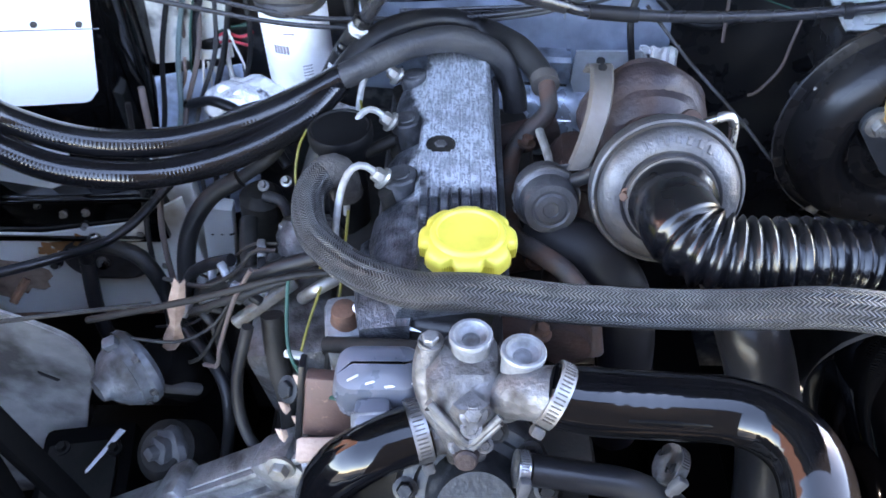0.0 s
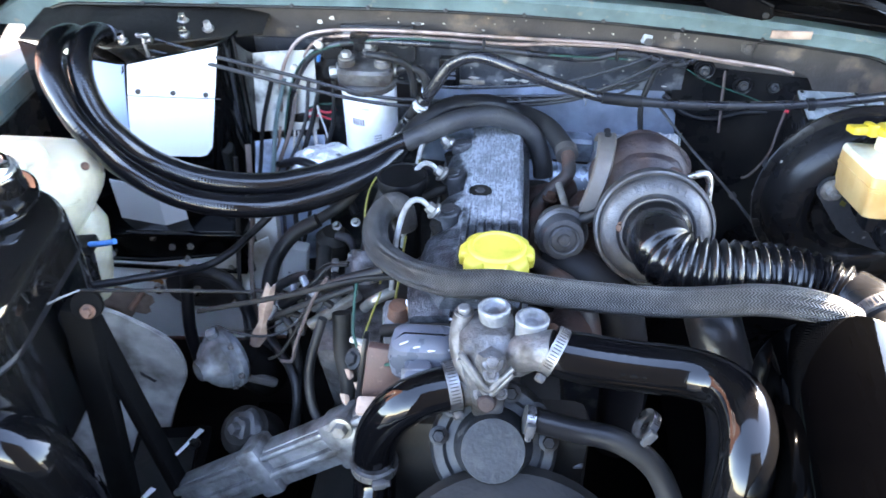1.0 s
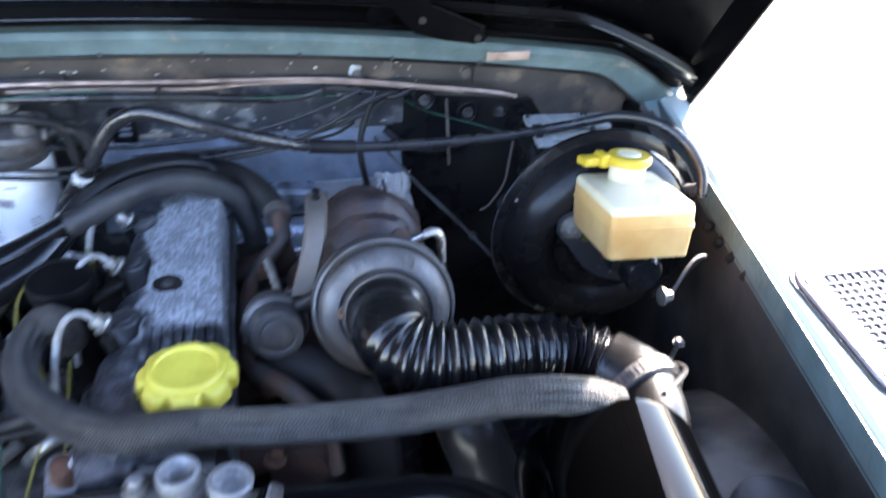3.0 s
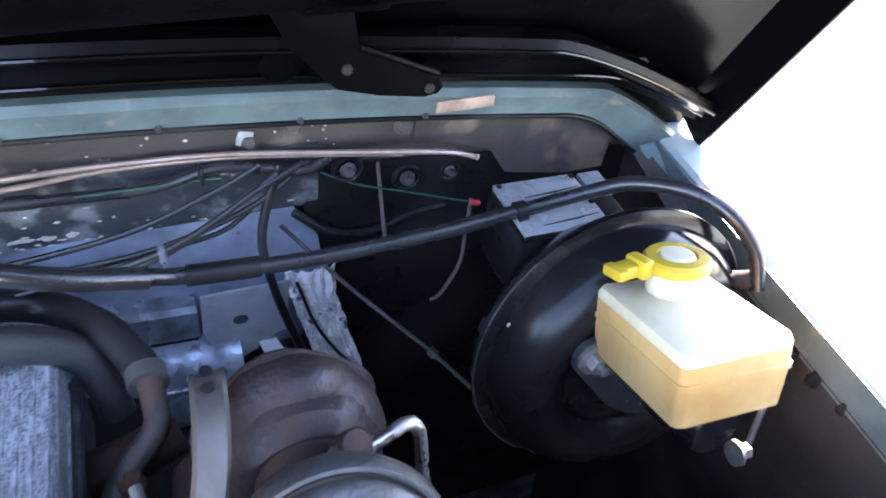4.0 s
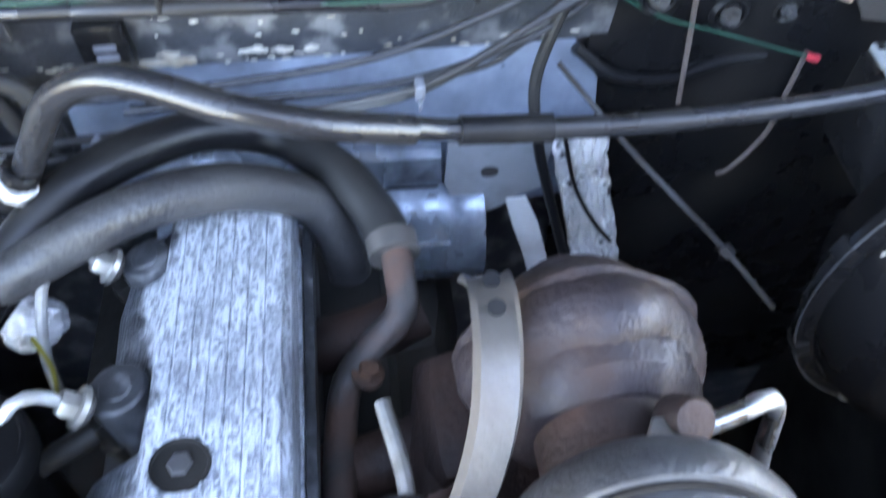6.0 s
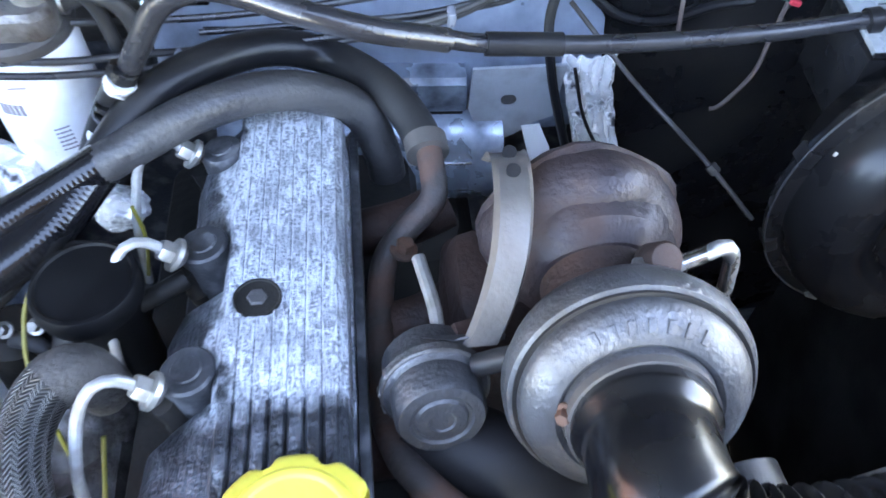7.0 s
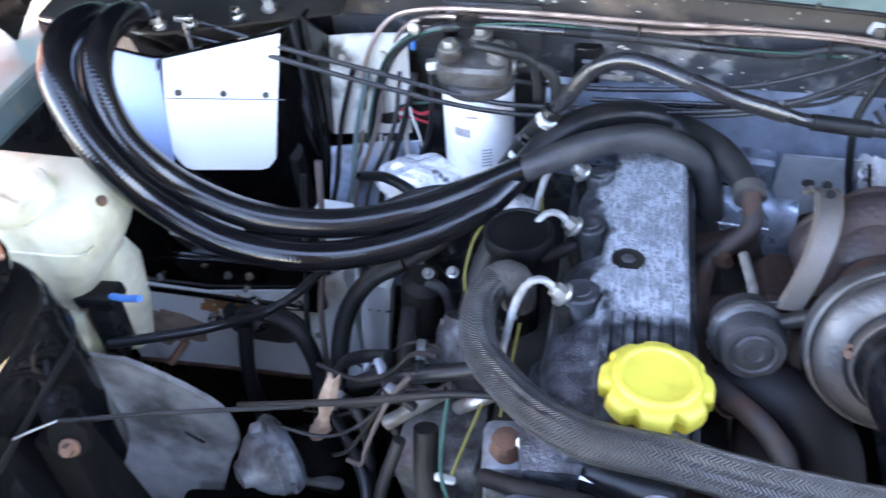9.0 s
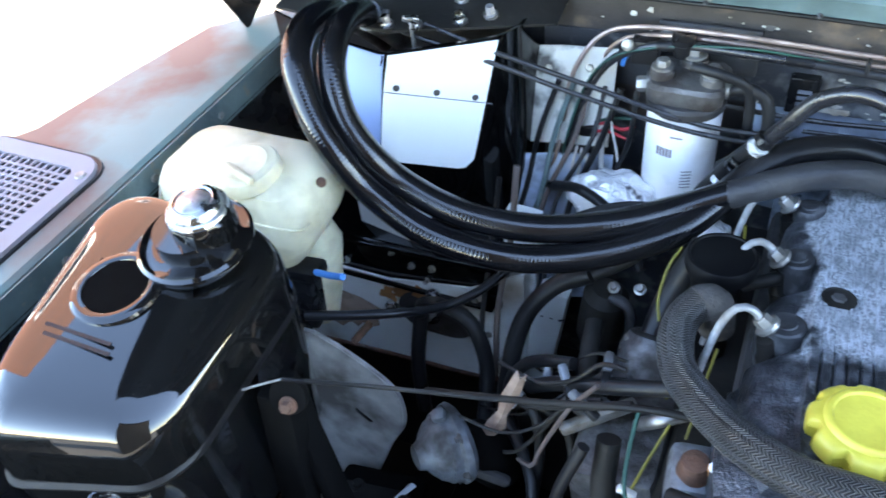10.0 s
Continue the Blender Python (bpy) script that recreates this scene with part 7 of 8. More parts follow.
part("lower_half", loft([tsec(1.04, 0.035), tsec(1.05, 0.016), tsec(1.07, 0.005), tsec(1.199, 0.0)]), "black_enamel", tk, sharp=60)
part("seam_flange", loft([tsec(1.200, -0.0015), tsec(1.2030, -0.002), tsec(1.2060, 0.0)]), "black_paint", tk)
part("upper_half", loft([tsec(1.207, 0.0), tsec(1.225, 0.0005), tsec(1.243, 0.002, 0.2), tsec(1.253, 0.005, 0.4), tsec(1.2600, 0.009, 0.7), tsec(1.2645, 0.014, 0.9), tsec(1.2668, 0.020, 1.0), tsec(1.2680, 0.030, 1.05), tsec(1.2685, 0.045, 1.05), tsec(1.2688, 0.060, 1.05), tsec(1.2688, 0.075, 1.05), tsec(1.2688, 0.085, 1.05)]), "black_enamel", tk, sharp=60)
UP = V(0, -0.10, 1).normalized()
nk = V(-0.4415, 0.448, 1.268)
part("filler_neck", lathe([(0.0425, -0.002), (0.0435, 0.001), (0.0435, 0.004), (0.041, 0.006), (0.036, 0.004), (0.028, 0.005), (0.027, 0.018)], nk, UP, 48), "black_enamel", tk)
part("filler_cap", lathe([(0.0225, 0.004), (0.0235, 0.014), (0.0235, 0.031), (0.0222, 0.0335)], nk + V(0.012, 0.004, 0.0), UP, 48, wave=lambda a, j: 1.0 + (0.06 * (1 if math.cos(2 * a) > 0.75 else 0) if j in (1, 2) else 0.0)), "black_enamel", tk)
part("cap_top", lathe([(0.0222, 0.0325), (0.0227, 0.0345), (0.0218, 0.0365), (0.0198, 0.0375), (0.0190, 0.0400), (0.0175, 0.0425), (0.0144, 0.0438), (0.0130, 0.0430), (0.0112, 0.0442), (0.003, 0.0450)], nk + V(0.012, 0.004, 0.0), UP, 44), "polished", tk, "bright pressed cap top")
hl = V(-0.474, 0.394, 1.2610)
op = part("filler_opening", lathe([(0.034, -0.001), (0.033, 0.0015), (0.030, 0.0032), (0.0265, 0.0034), (0.0245, 0.0028), (0.0238, 0.0016), (0.002, 0.0016)], hl + UP * 0.001, UP, 40), "black_enamel", tk, "open round port")
# Black disc painted in for the shade inside the port.
part("opening_shade", lathe([(0.0238, 0.0024), (0.002, 0.0024)], hl + UP * 0.001, UP, 32), "void_black", op)
for j in range(2):
    part("stamped_bar", box((0.058, 0.0012, 0.0026), at(-0.474 + 0.004 * j, 0.352 - 0.007 * j, 1.2585 - 0.0007 * j, -84, 0, 0), 0), "black_rubber", tk)

# posts, pipes and struts below the tank
tw = thing("radiator_strut", (-0.37, 0.40, 0.8), "black painted strut with a rusty bolt beside the tank", "strut")
part("head_plate", plate(rounded(0.028, 0.026, 0.012), 0.006, at(-0.346, 0.395, 1.196, 60, 0, 10)), "void_black", tw)
part("leg", box((0.030, 0.02, 0.32), at(-0.376, 0.395, 1.035, 0, 7, 0), 0.004), "void_black", tw)
part("leg", box((0.014, 0.024, 0.34), at(-0.345, 0.408, 1.02, 0, -6, 0), 0.004), "void_black", tw)
part("bolt", hexbolt((-0.343, 0.387, 1.195), (0.1, -0.9, 0.4), 0.0046, 0.007), "rust_bolt", tw)
rd = solid("bonnet_stay", tube([(-0.347, 0.392, 1.216), (-0.29, 0.43, 1.185), (-0.22, 0.47, 1.152)], 0.0018, 8), "black_satin", "thin black rod from the strut towards the engine", "rod")
part("split_pin", tube([(-0.347, 0.392, 1.216), (-0.360, 0.384, 1.214), (-0.372, 0.378, 1.210)], 0.0010, 6), "zinc", rd)
solid("throttle_rod", tube([(-0.30, 0.50, 1.09), (-0.20, 0.50, 1.12), (-0.12, 0.502, 1.147), (-0.07, 0.502, 1.155)], 0.0030, 10), "grimy_black", "black sheathed cable to the injection pump", "cable")
idt = solid("intake_duct", tube([(-0.45, 0.30, 1.12), (-0.40, 0.295, 1.12), (-0.375, 0.295, 1.09), (-0.37, 0.30, 1.02), (-0.385, 0.31, 0.95), (-0.43, 0.32, 0.88)], 0.03, 22), "hose_gloss", "fat glossy black pipe under the header tank", "pipe")
hose_clip(idt, (-0.372, 0.298, 1.05), (0.05, 0.05, -1), 0.0305, (0.8, -0.5, 0), 0.010)
part("moulded_rib", lathe([(0.030, -0.004), (0.0318, -0.002), (0.0318, 0.002), (0.030, 0.004)], (-0.3705, 0.2995, 1.015), (-0.05, 0.08, -1), 30), "hose_gloss", idt)
cl = thing("spring_clamp", (-0.435, 0.27, 1.1), "rusty spring clamp under the tank", "clamp")
part("coil", tube([(-0.455 + 0.012 * math.cos(k * 0.5), 0.275 + 0.012 * math.sin(k * 0.5), 1.10 + k * 0.0008) for k in range(50)], 0.0018, 6, 0.003), "bright_steel", cl)
part("ear", box((0.03, 0.012, 0.02), at(-0.42, 0.268, 1.105, 0, 10, 10), 0.003), "brown_card", cl)

arch = thing("wheel_arch", (-0.52, 0.6, 0.6), "dusty grey inner wheel arch panel", "wheel arch", kind="structure")
outline = [(-0.64, 0.975), (-0.56, 1.012), (-0.482, 1.011), (-0.452, 0.998), (-0.415, 0.974), (-0.392, 0.952), (-0.384, 0.925), (-0.387, 0.886), (-0.411, 0.835), (-0.440, 0.760), (-0.480, 0.665), (-0.54, 0.60), (-0.64, 0.58)]
part("panel", plate(outline, 0.004, at(0, 0.582, 0, 90)), "dusty_arch", arch)
part("folded_edge", tube([V(x, 0.581, z) for x, z in outline[2:11]], 0.0022, 8, 0.01), "dusty_arch", arch)
part("slot", plate([(-0.012, 0.003), (0.012, -0.004), (0.010, -0.008), (-0.01, -0.002)], 0.0012, at(-0.437, 0.5772, 0.885, 90, 25, 0)), "black_rubber", arch)
part("edge_lug", tube([(-0.445, 0.60, 0.985), (-0.432, 0.62, 1.0)], 0.0045, 10), "rust_bolt", arch)

# ---- left of the engine: pumps, cables, brackets ----
dm = thing("diaphragm_pump", (-0.30, 0.53, 0.90), "dull aluminium domed diaphragm unit on a grimy pump", "pump")
DA, DC = V(-0.62, -0.72, 0.10).normalized(), V(-0.286, 0.495, 1.018)
part("dome", lathe([(0.033, -0.017), (0.0375, -0.012), (0.0375, -0.006), (0.0335, -0.0036), (0.0322, 0.003), (0.0275, 0.012), (0.0205, 0.019), (0.0145, 0.023), (0.0115, 0.030), (0.003, 0.032)], DC, DA, 48, wave=lambda a, j: 1 + 0.03 * math.sin(3 * a + j)), "dome_alu", dm, "ribbed aluminium dome")
for k in range(5):
    part("rib", lathe([(0.0305 - 0.0042 * k, 0), (0.0336 - 0.0042 * k, 0.0006), (0.0330 - 0.0042 * k, 0.0026), (0.0285 - 0.0042 * k, 0.0032)], DC + DA * (0.0022 + 0.0042 * k), DA, 40), "dome_alu", dm)
for k in range(6):
    a = radians(60 * k)
    q = axis_frame(DC, DA) @ V(0.0355 * math.cos(a), 0.0355 * math.sin(a), -0.006)
    part("rim_bolt", hexbolt(q, DA, 0.0032, 0.005), "grimy_metal", dm)
part("lug", box((0.014, 0.012, 0.018), at(-0.292, 0.503, 1.050, 10, -15, 20), 0.004), "dome_alu", dm)
part("body", lathe([(0.020, -0.03), (0.027, -0.02), (0.027, 0.035), (0.022, 0.045), (0.01, 0.05)], (-0.258, 0.53, 0.965), (-0.3, -0.35, 0.85), 26), "void_black", dm)
part("lower_casting", lathe([(0.016, -0.012), (0.020, -0.004), (0.0185, 0.002), (0.0125, 0.004), (0.012, 0.012), (0.007, 0.014), (0.006, 0.022), (0.002, 0.023)], (-0.256, 0.455, 0.952), (-0.5, -0.6, 0.5), 26, wave=lambda a, j: 1 + 0.12 * math.sin(4 * a + j)), "grimy_metal", dm, "grimy pale lower casting")
part("lever", box((0.05, 0.010, 0.012), at(-0.250, 0.50, 0.985, 0, 35, 20), 0.004), "grimy_metal", dm)
part("lower_body", lathe([(0.03, 0), (0.034, 0.01), (0.03, 0.05), (0.02, 0.06)], (-0.25, 0.475, 0.90), (-0.2, -0.4, 0.9), 24), "grimy_black", dm)
bm = bmesh.new()
tp = [V(-0.224, 0.531, 1.104), V(-0.235, 0.528, 1.072), V(-0.241, 0.525, 1.048), V(-0.248, 0.527, 1.029), V(-0.257, 0.524, 1.008), V(-0.249, 0.526, 0.975)]
rows = []
for k, p in enumerate(tp):
    w = (0.0050, 0.0072, 0.0045, 0.0085, 0.0060, 0.002)[k]
    rows.append([p + V(-w, 0.002 * (-1) ** k, 0.004), p + V(0, -0.003, 0.0), p + V(w, 0.001, 0.003 * (-1) ** k)])
solid("torn_gasket", sheet(rows, 0.0015), "brown_card", "torn strip of brown gasket hanging on cables", "gasket", sharp=15)
# White strips stand in for sunlit ground showing through gaps.
for pts in ([(-0.374, 0.553, 0.806), (-0.384, 0.530, 0.806), (-0.398, 0.500, 0.806)], [(-0.405, 0.455, 0.808), (-0.412, 0.440, 0.808)]):
    rows = [[V(*p) + V(-0.005 + 0.002 * k, 0, 0), V(*p) + V(0, 0.001, 0.004), V(*p) + V(0.006 - 0.002 * k, 0, 0.001)] for k, p in enumerate(pts)]
    solid("daylight_slit", sheet(rows, 0.001), "white_paint", "white strip drawn for daylight through a low gap", "paper scrap", "paper scraps", sharp=15)

sbx = solid("steering_box", box((0.11, 0.16, 0.07), at(-0.405, 0.49, 0.762, 0, 0, 8), 0.012), "void_black", "oily black steering box low in the bay", "steering box")
part("cover_plate", box((0.08, 0.11, 0.008), at(-0.405, 0.485, 0.801, 0, 0, 8), 0.003), "grimy_black", sbx)
for dx, dy in ((-0.03, -0.045), (0.03, -0.045), (-0.03, 0.045), (0.03, 0.045)):
    part("cover_bolt", hexbolt((-0.405 + dx, 0.485 + dy, 0.805), (0, 0, 1), 0.006, 0.008), "grimy_black", sbx)
bmn = thing("steering_bracket", (-0.2, 0.40, 0.9), "silver painted ribbed steering box bracket", "bracket")
a0, b0 = V(-0.315, 0.405, 0.885), V(-0.088, 0.402, 1.045)
ax = (b0 - a0).normalized()
sd = V(0, -1, 0.35)
sd = (sd - ax * sd.dot(ax)).normalized()
BM = Matrix.Translation((a0 + b0) / 2) @ Matrix((ax, sd.cross(ax) * -1, sd)).transposed().to_4x4()
part("beam", box((0.29, 0.05, 0.03), BM, 0.006), "cast_alu", bmn)
part("ridge", box((0.285, 0.010, 0.012), BM @ at(0, 0.004, 0.017), 0.003), "cast_alu", bmn)
part("ridge", box((0.285, 0.008, 0.010), BM @ at(0, -0.018, 0.016), 0.003), "cast_alu", bmn)
part("lug", box((0.03, 0.062, 0.04), BM @ at(-0.015, -0.004, 0.004), 0.006), "cast_alu", bmn)
part("lug", box((0.045, 0.060, 0.038), BM @ at(0.105, 0.0, 0.004), 0.008), "cast_alu", bmn)
part("pad", box((0.05, 0.06, 0.05), at(-0.075, 0.36, 0.95, 0, 15), 0.006), "cast_alu", bmn)
part("bolt", hexbolt(BM @ V(0.115, -0.02, 0.022), sd, 0.008, 0.01), "zinc", bmn)

ip = thing("injection_pump", (-0.13, 0.55, 0.95), "grimy diesel injection pump beside the block", "injection pump")
part("body", box((0.08, 0.14, 0.11), at(-0.13, 0.56, 1.0, 0, -8), 0.015), "cast_dark", ip)
part("head", lathe([(0.035, 0), (0.035, 0.03), (0.028, 0.045)], (-0.13, 0.62, 1.03), (0, 0.6, 0.8), 24), "cast_dark", ip)
for k in range(4):
    part("delivery_union", hexbolt((-0.155 + 0.016 * k, 0.63, 1.055), (0, 0.3, 1), 0.006, 0.016), "zinc", ip)
part("lever", box((0.07, 0.01, 0.012), at(-0.16, 0.545, 1.06, 0, -20, 30), 0.003), "zinc", ip)
part("linkage", box((0.02, 0.016, 0.05), at(-0.17, 0.56, 1.05, 20, 30, 0), 0.005), "pump_alu", ip)
part("linkage", box((0.05, 0.012, 0.016), at(-0.175, 0.565, 1.065, 0, -25, 40), 0.004), "pump_alu", ip)
part("return_union", tube([(-0.125, 0.545, 1.066), (-0.11, 0.54, 1.085), (-0.09, 0.55, 1.09)], 0.006, 12), "zinc", ip)

hh = thing("heater_valve", (-0.21, 0.71, 1.0), "black heater valve with steel clips and bolts", "valve")
part("body", lathe([(0.02, 0), (0.024, 0.01), (0.024, 0.07), (0.015, 0.08)], (-0.205, 0.715, 0.96), (0.1, 0, 1), 22), "grimy_black", hh)
for p in ((-0.229, 0.718, 1.040), (-0.187, 0.697, 1.062), (-0.160, 0.69, 1.075)):
    part("bolt", hexbolt(p, (0, -0.5, 0.8), 0.0040, 0.009), "zinc", hh)
part("pipe", tube([(-0.19, 0.70, 1.045), (-0.172, 0.695, 1.042), (-0.165, 0.69, 1.02), (-0.168, 0.68, 0.98)], 0.006, 12), "grey_rubber", hh)

# brackets and plastic at the front left of the head
fb = thing("thermostat_bracket", (-0.06, 0.43, 1.05), "corroded alloy bracket with a rusty cap bolt", "bracket")
part("block", box((0.040, 0.045, 0.08), at(-0.072, 0.485, 1.082, 0, 0, 8), 0.008), "pump_alu", fb)
part("rust_cap", lathe([(0.0125, -0.010), (0.0130, -0.006), (0.0122, -0.003), (0.0108, 0.0), (0.0108, 0.005), (0.0096, 0.008), (0.003, 0.009)], (-0.0735, 0.480, 1.128), (-0.05, -0.05, 1), 24), "rust_bolt", fb, "rusty round cap")
part("cap_seat", lathe([(0.015, -0.02), (0.0155, -0.010), (0.0125, -0.006)], (-0.0735, 0.480, 1.127), (-0.05, -0.05, 1), 24), "pump_alu", fb)
part("rust_lump", lathe([(0.006, -0.004), (0.0068, 0.0), (0.005, 0.004), (0.001, 0.005)], (-0.0585, 0.477, 1.134), (0.2, -0.3, 1), 12, wave=lambda a, j: 1 + 0.2 * math.sin(3 * a + j)), "orange_rust", fb, "orange rust lump")
part("flaky_boss", lathe([(0.012, -0.014), (0.0150, -0.004), (0.0145, 0.008), (0.011, 0.014), (0.004, 0.015)], (-0.045, 0.474, 1.137), (-0.35, -0.55, 0.75), 26, wave=lambda a, j: 1 + 0.07 * math.sin(7 * a + j) + 0.04 * math.sin(13 * a)), "white_corrosion", fb, "flaking white corrosion on a boss", 20)
part("boss_pin", lathe([(0.0045, 0), (0.0055, 0.006), (0.004, 0.010)], (-0.056, 0.471, 1.145), (-0.5, -0.3, 0.8), 14), "white_corrosion", fb)
part("cross_hose", tube([(-0.040, 0.474, 1.138), (-0.015, 0.462, 1.142), (0.015, 0.452, 1.148), (0.045, 0.445, 1.155)], 0.0140, 18), "black_rubber", fb, "short black hose")
part("foil_strip", sheet([[V(-0.03 + 0.012 * k, 0.458 - 0.003 * k, 1.150 + 0.0012 * k + 0.002 * (k % 2)), V(-0.03 + 0.012 * k, 0.452 - 0.003 * k, 1.148 + 0.0012 * k)] for k in range(7)], 0.0012), "foil", fb, "crinkled bright strip along the hose", 20)
part("lever_arm", tube([(-0.085, 0.452, 1.126), (-0.055, 0.438, 1.144), (-0.025, 0.430, 1.154), (0.0, 0.425, 1.158)], 0.0065, 12), "grimy_black", fb)
part("clear_cover", loft([[V(-0.038 + x, 0.402 + y, z) for x, y in rounded(w, d, 0.012)] for w, d, z in ((0.062, 0.038, 1.135), (0.066, 0.042, 1.155), (0.058, 0.036, 1.170), (0.036, 0.022, 1.176))]), "plastic_clear", fb, "milky translucent plastic cover")
for k in range(3):
    part("cover_rib", box((0.030, 0.0016, 0.0014), at(-0.046 + 0.014 * k, 0.396 - 0.004 * k, 1.1745 - 0.002 * k, 20, 4, 35 - 12 * k), 0.0004), "wire_white", fb)
part("sensor_block", box((0.026, 0.022, 0.024), at(-0.041, 0.372, 1.152, 0, 0, 4), 0.005), "plastic_clear", fb, "pale plug on a sensor")
part("sensor_rim", box((0.028, 0.012, 0.005), at(-0.041, 0.366, 1.160, 30, 0, 4), 0.002), "pump_alu", fb)
part("brass_pin", tube([(-0.028, 0.372, 1.158), (-0.008, 0.370, 1.160)], 0.0048, 10), "zinc", fb)
part("rust_plate", box((0.036, 0.014, 0.055), at(-0.078, 0.402, 1.122, -18, 8), 0.003), "rust_paint", fb, "rusty brown plate")
part("dark_edge", box((0.005, 0.016, 0.07), at(-0.100, 0.408, 1.12, -18, 8), 0.001), "black_rubber", fb)
part("card_strip", box((0.050, 0.018, 0.010), at(-0.076, 0.374, 1.104, 20, -4, 0), 0.003), "brown_card", fb, "tan gasket strip")
part("lower_flange", box((0.06, 0.02, 0.03), at(-0.068, 0.372, 1.085, 0, 0, 0), 0.005), "pump_alu", fb)
part("side_nut", hexbolt((-0.108, 0.41, 1.128), (-0.6, -0.5, 0.6), 0.007, 0.006), "pump_grey", fb)
for k, (x, y, z) in enumerate(((-0.112, 0.405, 1.115), (-0.104, 0.402, 1.10), (-0.118, 0.40, 1.085), (-0.098, 0.412, 1.142))):
    part("torn_flake", sheet([[V(x - 0.005, y, z + 0.003), V(x, y - 0.002, z + 0.005), V(x + 0.003, y, z + 0.001)], [V(x - 0.002, y - 0.004, z - 0.004), V(x + 0.001, y - 0.006, z - 0.005 - 0.001 * k), V(x + 0.004, y - 0.003, z - 0.003)]], 0.001), "brown_card", fb, "torn scrap of gasket paper", 15)
alt = thing("alternator_lug", (0.1, 0.373, 1.06), "cast bracket lug under the radiator hose", "bracket")
part("lug", box((0.032, 0.03, 0.045), at(0.100, 0.378, 1.068, 10, 6, 0), 0.004), "grimy_black", alt)
part("lug_edge", box((0.036, 0.006, 0.006), at(0.098, 0.360, 1.052, 10, -8, 0), 0.002), "pump_alu", alt, "bare bright lower edge")

# ---- cables and wires on the left ----
blk = "black rubber-covered cable looping beside the engine"
runs = [([(-0.47, 0.565, 1.055), (-0.423, 0.587, 1.05), (-0.383, 0.615, 1.04), (-0.357, 0.655, 1.018), (-0.33, 0.68, 1.023), (-0.308, 0.713, 1.032), (-0.285, 0.73, 1.05)], 0.0052, "black_rubber"),
        ([(-0.415, 0.70, 0.94), (-0.40, 0.685, 0.975), (-0.37, 0.68, 0.985), (-0.335, 0.675, 0.97), (-0.315, 0.66, 0.92), (-0.31, 0.63, 0.87)], 0.009, "black_rubber"),
        ([(-0.415, 0.70, 0.94), (-0.412, 0.67, 0.88), (-0.40, 0.65, 0.82)], 0.009, "black_rubber"),
        ([(-0.215, 0.71, 1.06), (-0.25, 0.70, 1.04), (-0.277, 0.68, 1.0), (-0.285, 0.65, 0.94), (-0.285, 0.62, 0.86)], 0.010, "black_rubber"),
        ([(-0.31, 0.76, 1.14), (-0.31, 0.73, 1.05), (-0.315, 0.70, 0.98), (-0.31, 0.67, 0.90)], 0.0035, "wire_brown"),
        ([(-0.33, 0.76, 1.12), (-0.335, 0.73, 1.02), (-0.335, 0.70, 0.96), (-0.325, 0.66, 0.88)], 0.003, "black_rubber"),
        ([(-0.155, 0.48, 1.11), (-0.17, 0.46, 1.06), (-0.168, 0.44, 1.02), (-0.15, 0.42, 1.0), (-0.12, 0.40, 1.0), (-0.095, 0.375, 1.02)], 0.0052, "black_rubber"),
        ([(-0.23, 0.57, 1.04), (-0.20, 0.56, 1.07), (-0.15, 0.55, 1.10), (-0.10, 0.55, 1.12)], 0.007, "black_rubber"),
        ([(-0.25, 0.56, 1.02), (-0.22, 0.54, 1.055), (-0.18, 0.53, 1.085), (-0.13, 0.53, 1.11)], 0.0038, "black_rubber"),
        ([(-0.245, 0.55, 1.03), (-0.21, 0.545, 1.05), (-0.185, 0.54, 1.03), (-0.175, 0.53, 0.98)], 0.004, "grimy_black"),
        ([(-0.235, 0.555, 1.04), (-0.215, 0.54, 1.04), (-0.208, 0.53, 1.0), (-0.21, 0.52, 0.95)], 0.005, "black_rubber"),
        ([(-0.19, 0.57, 1.09), (-0.22, 0.58, 1.07), (-0.245, 0.59, 1.04), (-0.265, 0.60, 0.98), (-0.25, 0.58, 0.90)], 0.006, "black_rubber"),
        ([(-0.26, 0.57, 0.99), (-0.215, 0.52, 0.98), (-0.205, 0.49, 0.95), (-0.22, 0.46, 0.88)], 0.006, "black_rubber"),
        ([(-0.14, 0.73, 1.14), (-0.16, 0.72, 1.11), (-0.18, 0.715, 1.085), (-0.21, 0.70, 1.07)], 0.007, "black_rubber"),
        ([(-0.11, 0.70, 1.14), (-0.13, 0.68, 1.09), (-0.14, 0.64, 1.05), (-0.15, 0.60, 1.03)], 0.012, "black_rubber"),
        ([(-0.26, 0.70, 1.12), (-0.20, 0.74, 1.13), (-0.14, 0.75, 1.135)], 0.004, "black_rubber"),
        ([(-0.30, 0.835, 1.06), (-0.25, 0.80, 1.09), (-0.20, 0.77, 1.08), (-0.17, 0.74, 1.05)], 0.006, "black_rubber"),
        ([(-0.14, 0.50, 1.10), (-0.138, 0.48, 1.06), (-0.13, 0.46, 1.03), (-0.13, 0.44, 0.98)], 0.010, "grimy_black"),
        ([(-0.19, 0.64, 1.07), (-0.185, 0.60, 1.06), (-0.175, 0.58, 1.05), (-0.15, 0.57, 1.05)], 0.009, "grimy_black")]
for pts, r, mt in runs:
    solid("cable", tube(pts, r, 12), mt, blk if mt != "wire_brown" else "thin brown lead down the pale bulkhead", "cable", "loose cables")
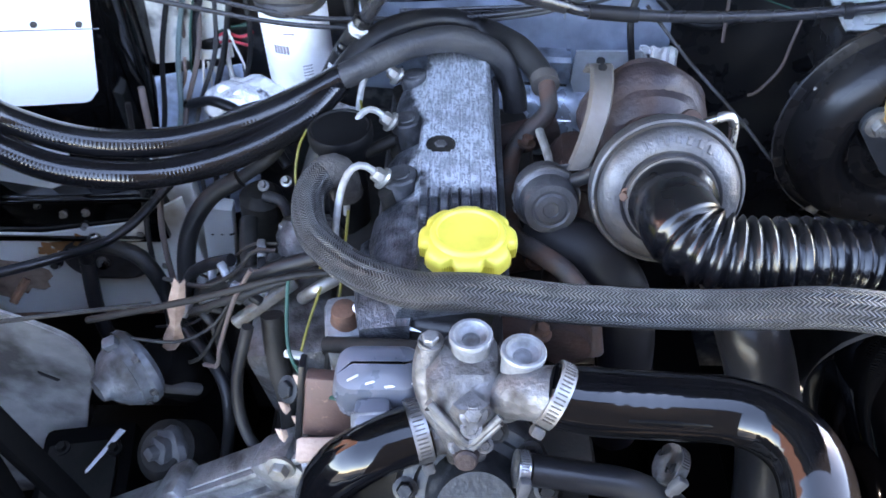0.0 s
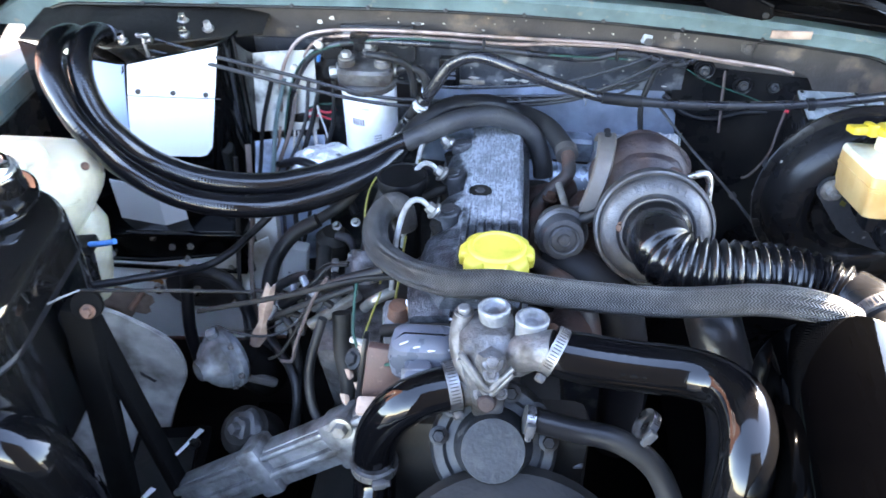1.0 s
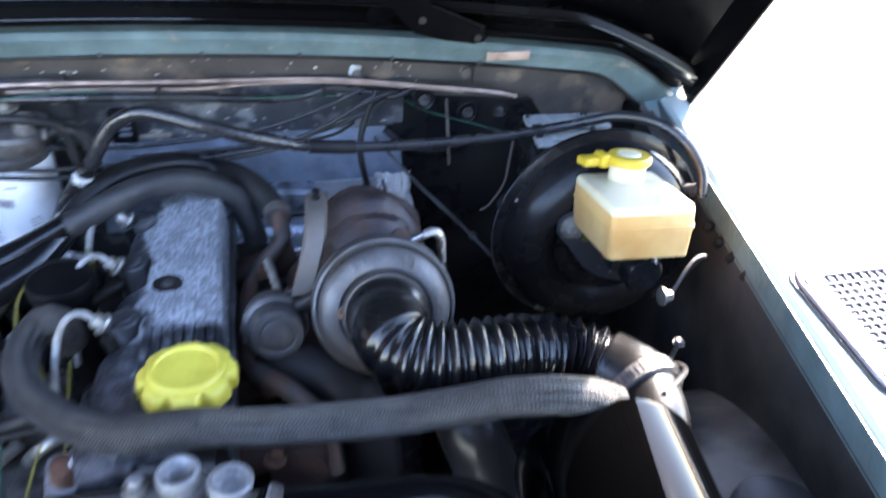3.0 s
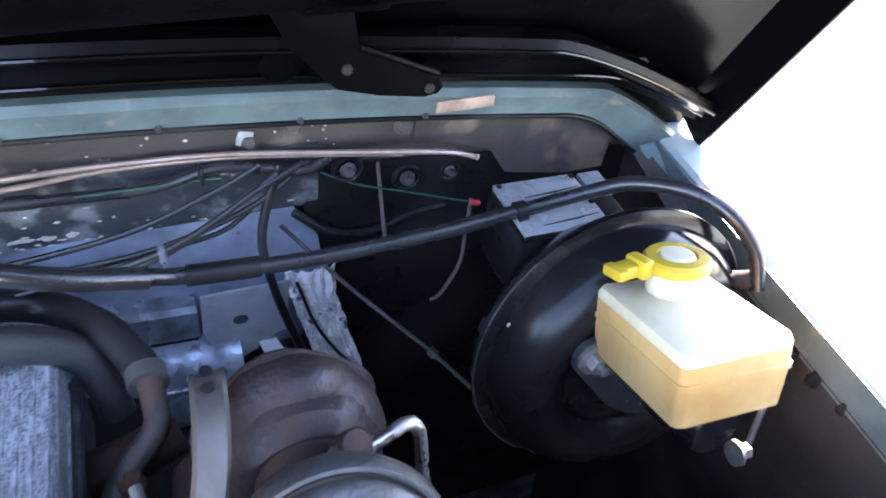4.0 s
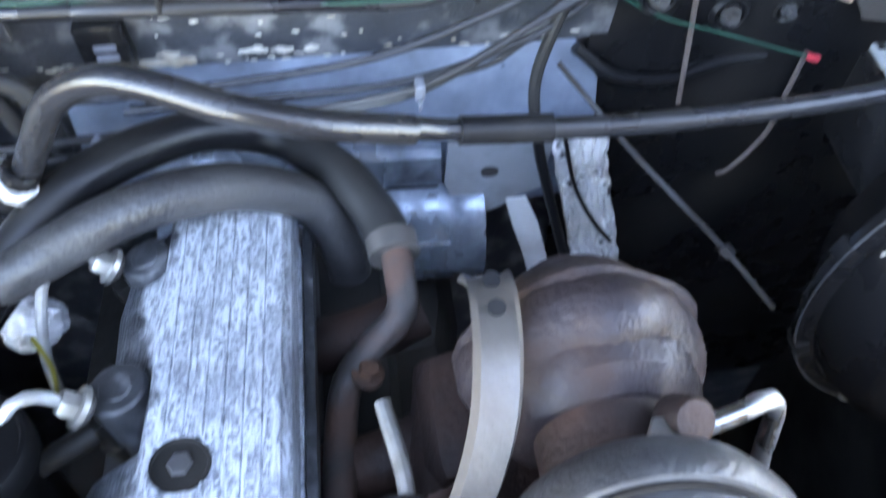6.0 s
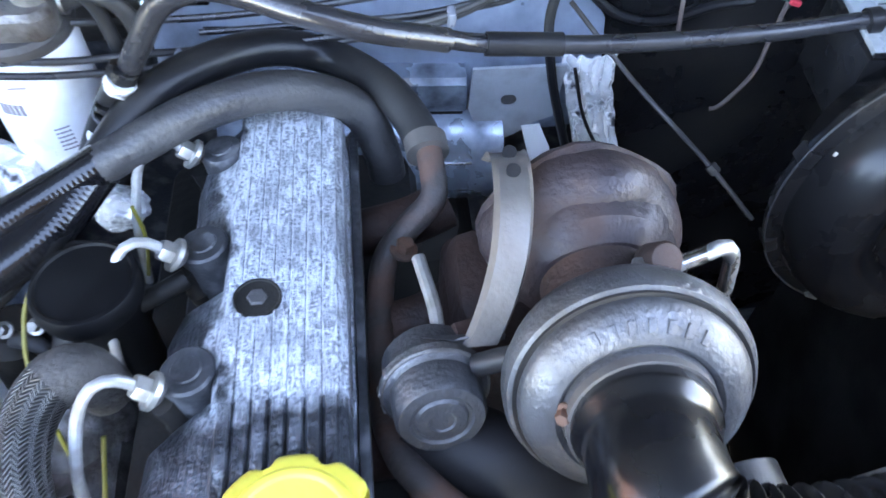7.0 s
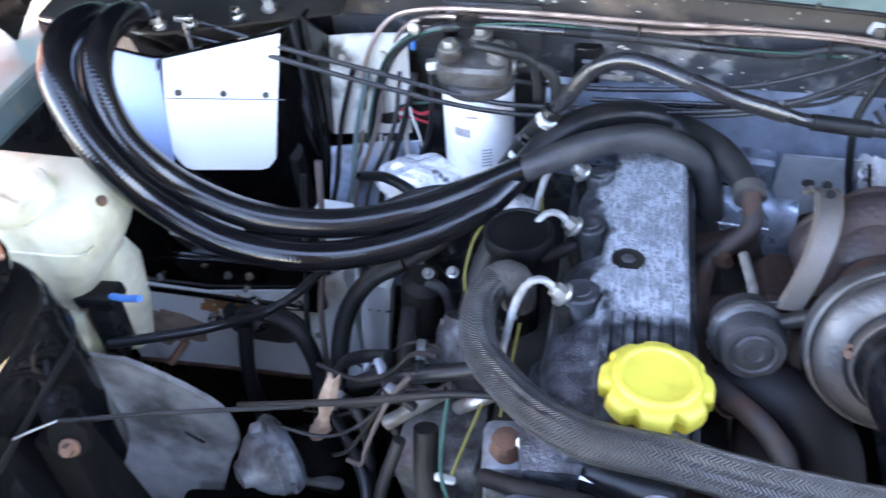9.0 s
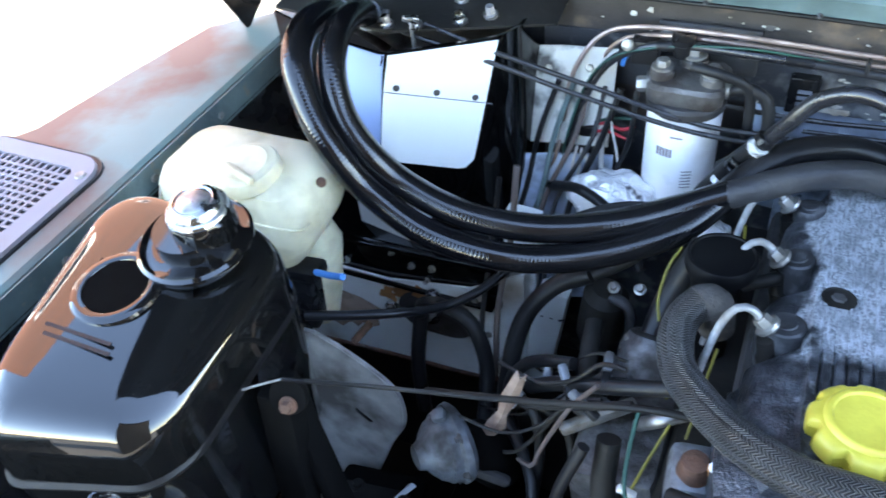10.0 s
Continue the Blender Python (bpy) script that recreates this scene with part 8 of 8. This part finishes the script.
for pts, mt, lab in (([(-0.106, 0.585, 1.14), (-0.105, 0.575, 1.11), (-0.108, 0.56, 1.09)], "wire_yellow", "yellow wire beside the braided hose"),
                     ([(-0.125, 0.67, 1.16), (-0.132, 0.655, 1.15), (-0.135, 0.635, 1.13), (-0.13, 0.62, 1.115)], "wire_yellow", "yellow wire beside the braided hose"),
                     ([(-0.078, 0.575, 1.15), (-0.082, 0.545, 1.12), (-0.085, 0.52, 1.10)], "wire_yellow", "yellow wire beside the braided hose"),
                     ([(-0.098, 0.515, 1.12), (-0.108, 0.49, 1.10), (-0.115, 0.475, 1.08)], "wire_yellow", "yellow wire beside the braided hose"),
                     ([(-0.08, 0.72, 1.155), (-0.078, 0.715, 1.13), (-0.08, 0.70, 1.11)], "wire_yellow", "yellow wire beside the braided hose")):
    solid("wire", tube(pts, 0.0013, 8), mt, lab, "wire", "yellow wires")
g = solid("wire", tube([(-0.120, 0.505, 1.145), (-0.121, 0.485, 1.128), (-0.118, 0.458, 1.112), (-0.108, 0.44, 1.105), (-0.09, 0.415, 1.118), (-0.07, 0.395, 1.140), (-0.052, 0.384, 1.158)], 0.0016, 8), "wire_green", "green wire through a white plug to a sensor", "wire")
part("plug", box((0.016, 0.006, 0.006), at(-0.116, 0.460, 1.100, 0, 30, 10), 0.002), "wire_white", g, "white plastic plug")
r = thing("wire_plug", (-0.24, 0.872, 1.13), "red and green wires in a black plug", "plug")
part("red_lead", tube([(-0.262, 0.875, 1.125), (-0.245, 0.868, 1.134), (-0.228, 0.866, 1.13), (-0.215, 0.87, 1.135)], 0.0021, 8), "wire_red", r)
part("red_lead", tube([(-0.258, 0.87, 1.12), (-0.24, 0.863, 1.127), (-0.222, 0.862, 1.122)], 0.0018, 8), "wire_red", r)
part("green_lead", tube([(-0.26, 0.872, 1.13), (-0.24, 0.87, 1.14), (-0.22, 0.872, 1.142)], 0.002, 8), "wire_green", r)
part("white_lead", tube([(-0.248, 0.865, 1.12), (-0.246, 0.855, 1.09), (-0.238, 0.84, 1.065), (-0.235, 0.83, 1.05)], 0.003, 8), "wire_white", r)
part("plug_body", box((0.04, 0.014, 0.014), at(-0.275, 0.872, 1.118, 0, -10), 0.003), "black_rubber", r)
for k in range(4):
    solid("spade_lead", tube([(-0.287 + 0.004 * k, 0.855 + 0.003 * k, 1.010), (-0.287 + 0.006 * k, 0.858, 1.030), (-0.291 + 0.0085 * k, 0.860, 1.052)], 0.0022, 8), "wire_white", "loose pale wire ends beside the foil", "wire", "loose wire ends")
random.seed(21)
for k in range(6):
    x = -0.33 + 0.017 * k
    solid("loom_strand", tube([(x + 0.03, 0.868, 1.18), (x + 0.02 + random.uniform(-0.01, 0.01), 0.85, 1.12), (x + random.uniform(-0.01, 0.01), 0.825, 1.05), (x - 0.01, 0.79, 0.99), (x - 0.01 + random.uniform(-0.015, 0.015), 0.75, 0.93)], random.uniform(0.0022, 0.0042), 8, 0.012),
          ("black_rubber", "teal", "wire_brown", "grey_rubber", "black_rubber")[k % 5], "thin wire hanging in a loose bundle down the bulkhead", "wire", "bundle wires")

random.seed(33)
for k in range(7):
    p = V(-0.145 + random.uniform(-0.03, 0.03), 0.545 + random.uniform(-0.03, 0.03), 1.115 + random.uniform(-0.03, 0.015))
    q = V(-0.255 + random.uniform(-0.03, 0.05), 0.565 + random.uniform(-0.06, 0.05), 1.015 + random.uniform(-0.05, 0.05))
    m = p.lerp(q, 0.5) + V(random.uniform(-0.02, 0.02), random.uniform(-0.02, 0.02), random.uniform(-0.03, 0.02))
    solid("tangle_wire", tube([p, p.lerp(m, 0.5) + V(0, 0.006, 0.008), m, m.lerp(q, 0.5) + V(0.006, -0.008, -0.004), q], random.uniform(0.0014, 0.0028), 8, 0.01),
          ("black_rubber", "grimy_black", "black_rubber", "wire_brown")[k % 4], "dirty thin wire in the tangle by the injection pump", "wire", "tangled wires")
for x, y, z, rx, rz in ((-0.195, 0.56, 1.085, 30, 40), (-0.215, 0.575, 1.062, 60, 20), (-0.175, 0.535, 1.09, 20, 70), (-0.235, 0.545, 1.05, 45, -30), (-0.16, 0.57, 1.105, 10, 10)):
    c = solid("wire_connector", box((0.008, 0.019, 0.007), at(x, y, z, rx, 10, rz), 0.002), "pump_alu", "dirty metal cable end in the tangle", "connector", "tangle connectors")
    part("boot", box((0.008, 0.012, 0.007), at(x, y, z, rx, 10, rz) @ Matrix.Translation((0, -0.016, 0)), 0.002), "black_rubber", c)
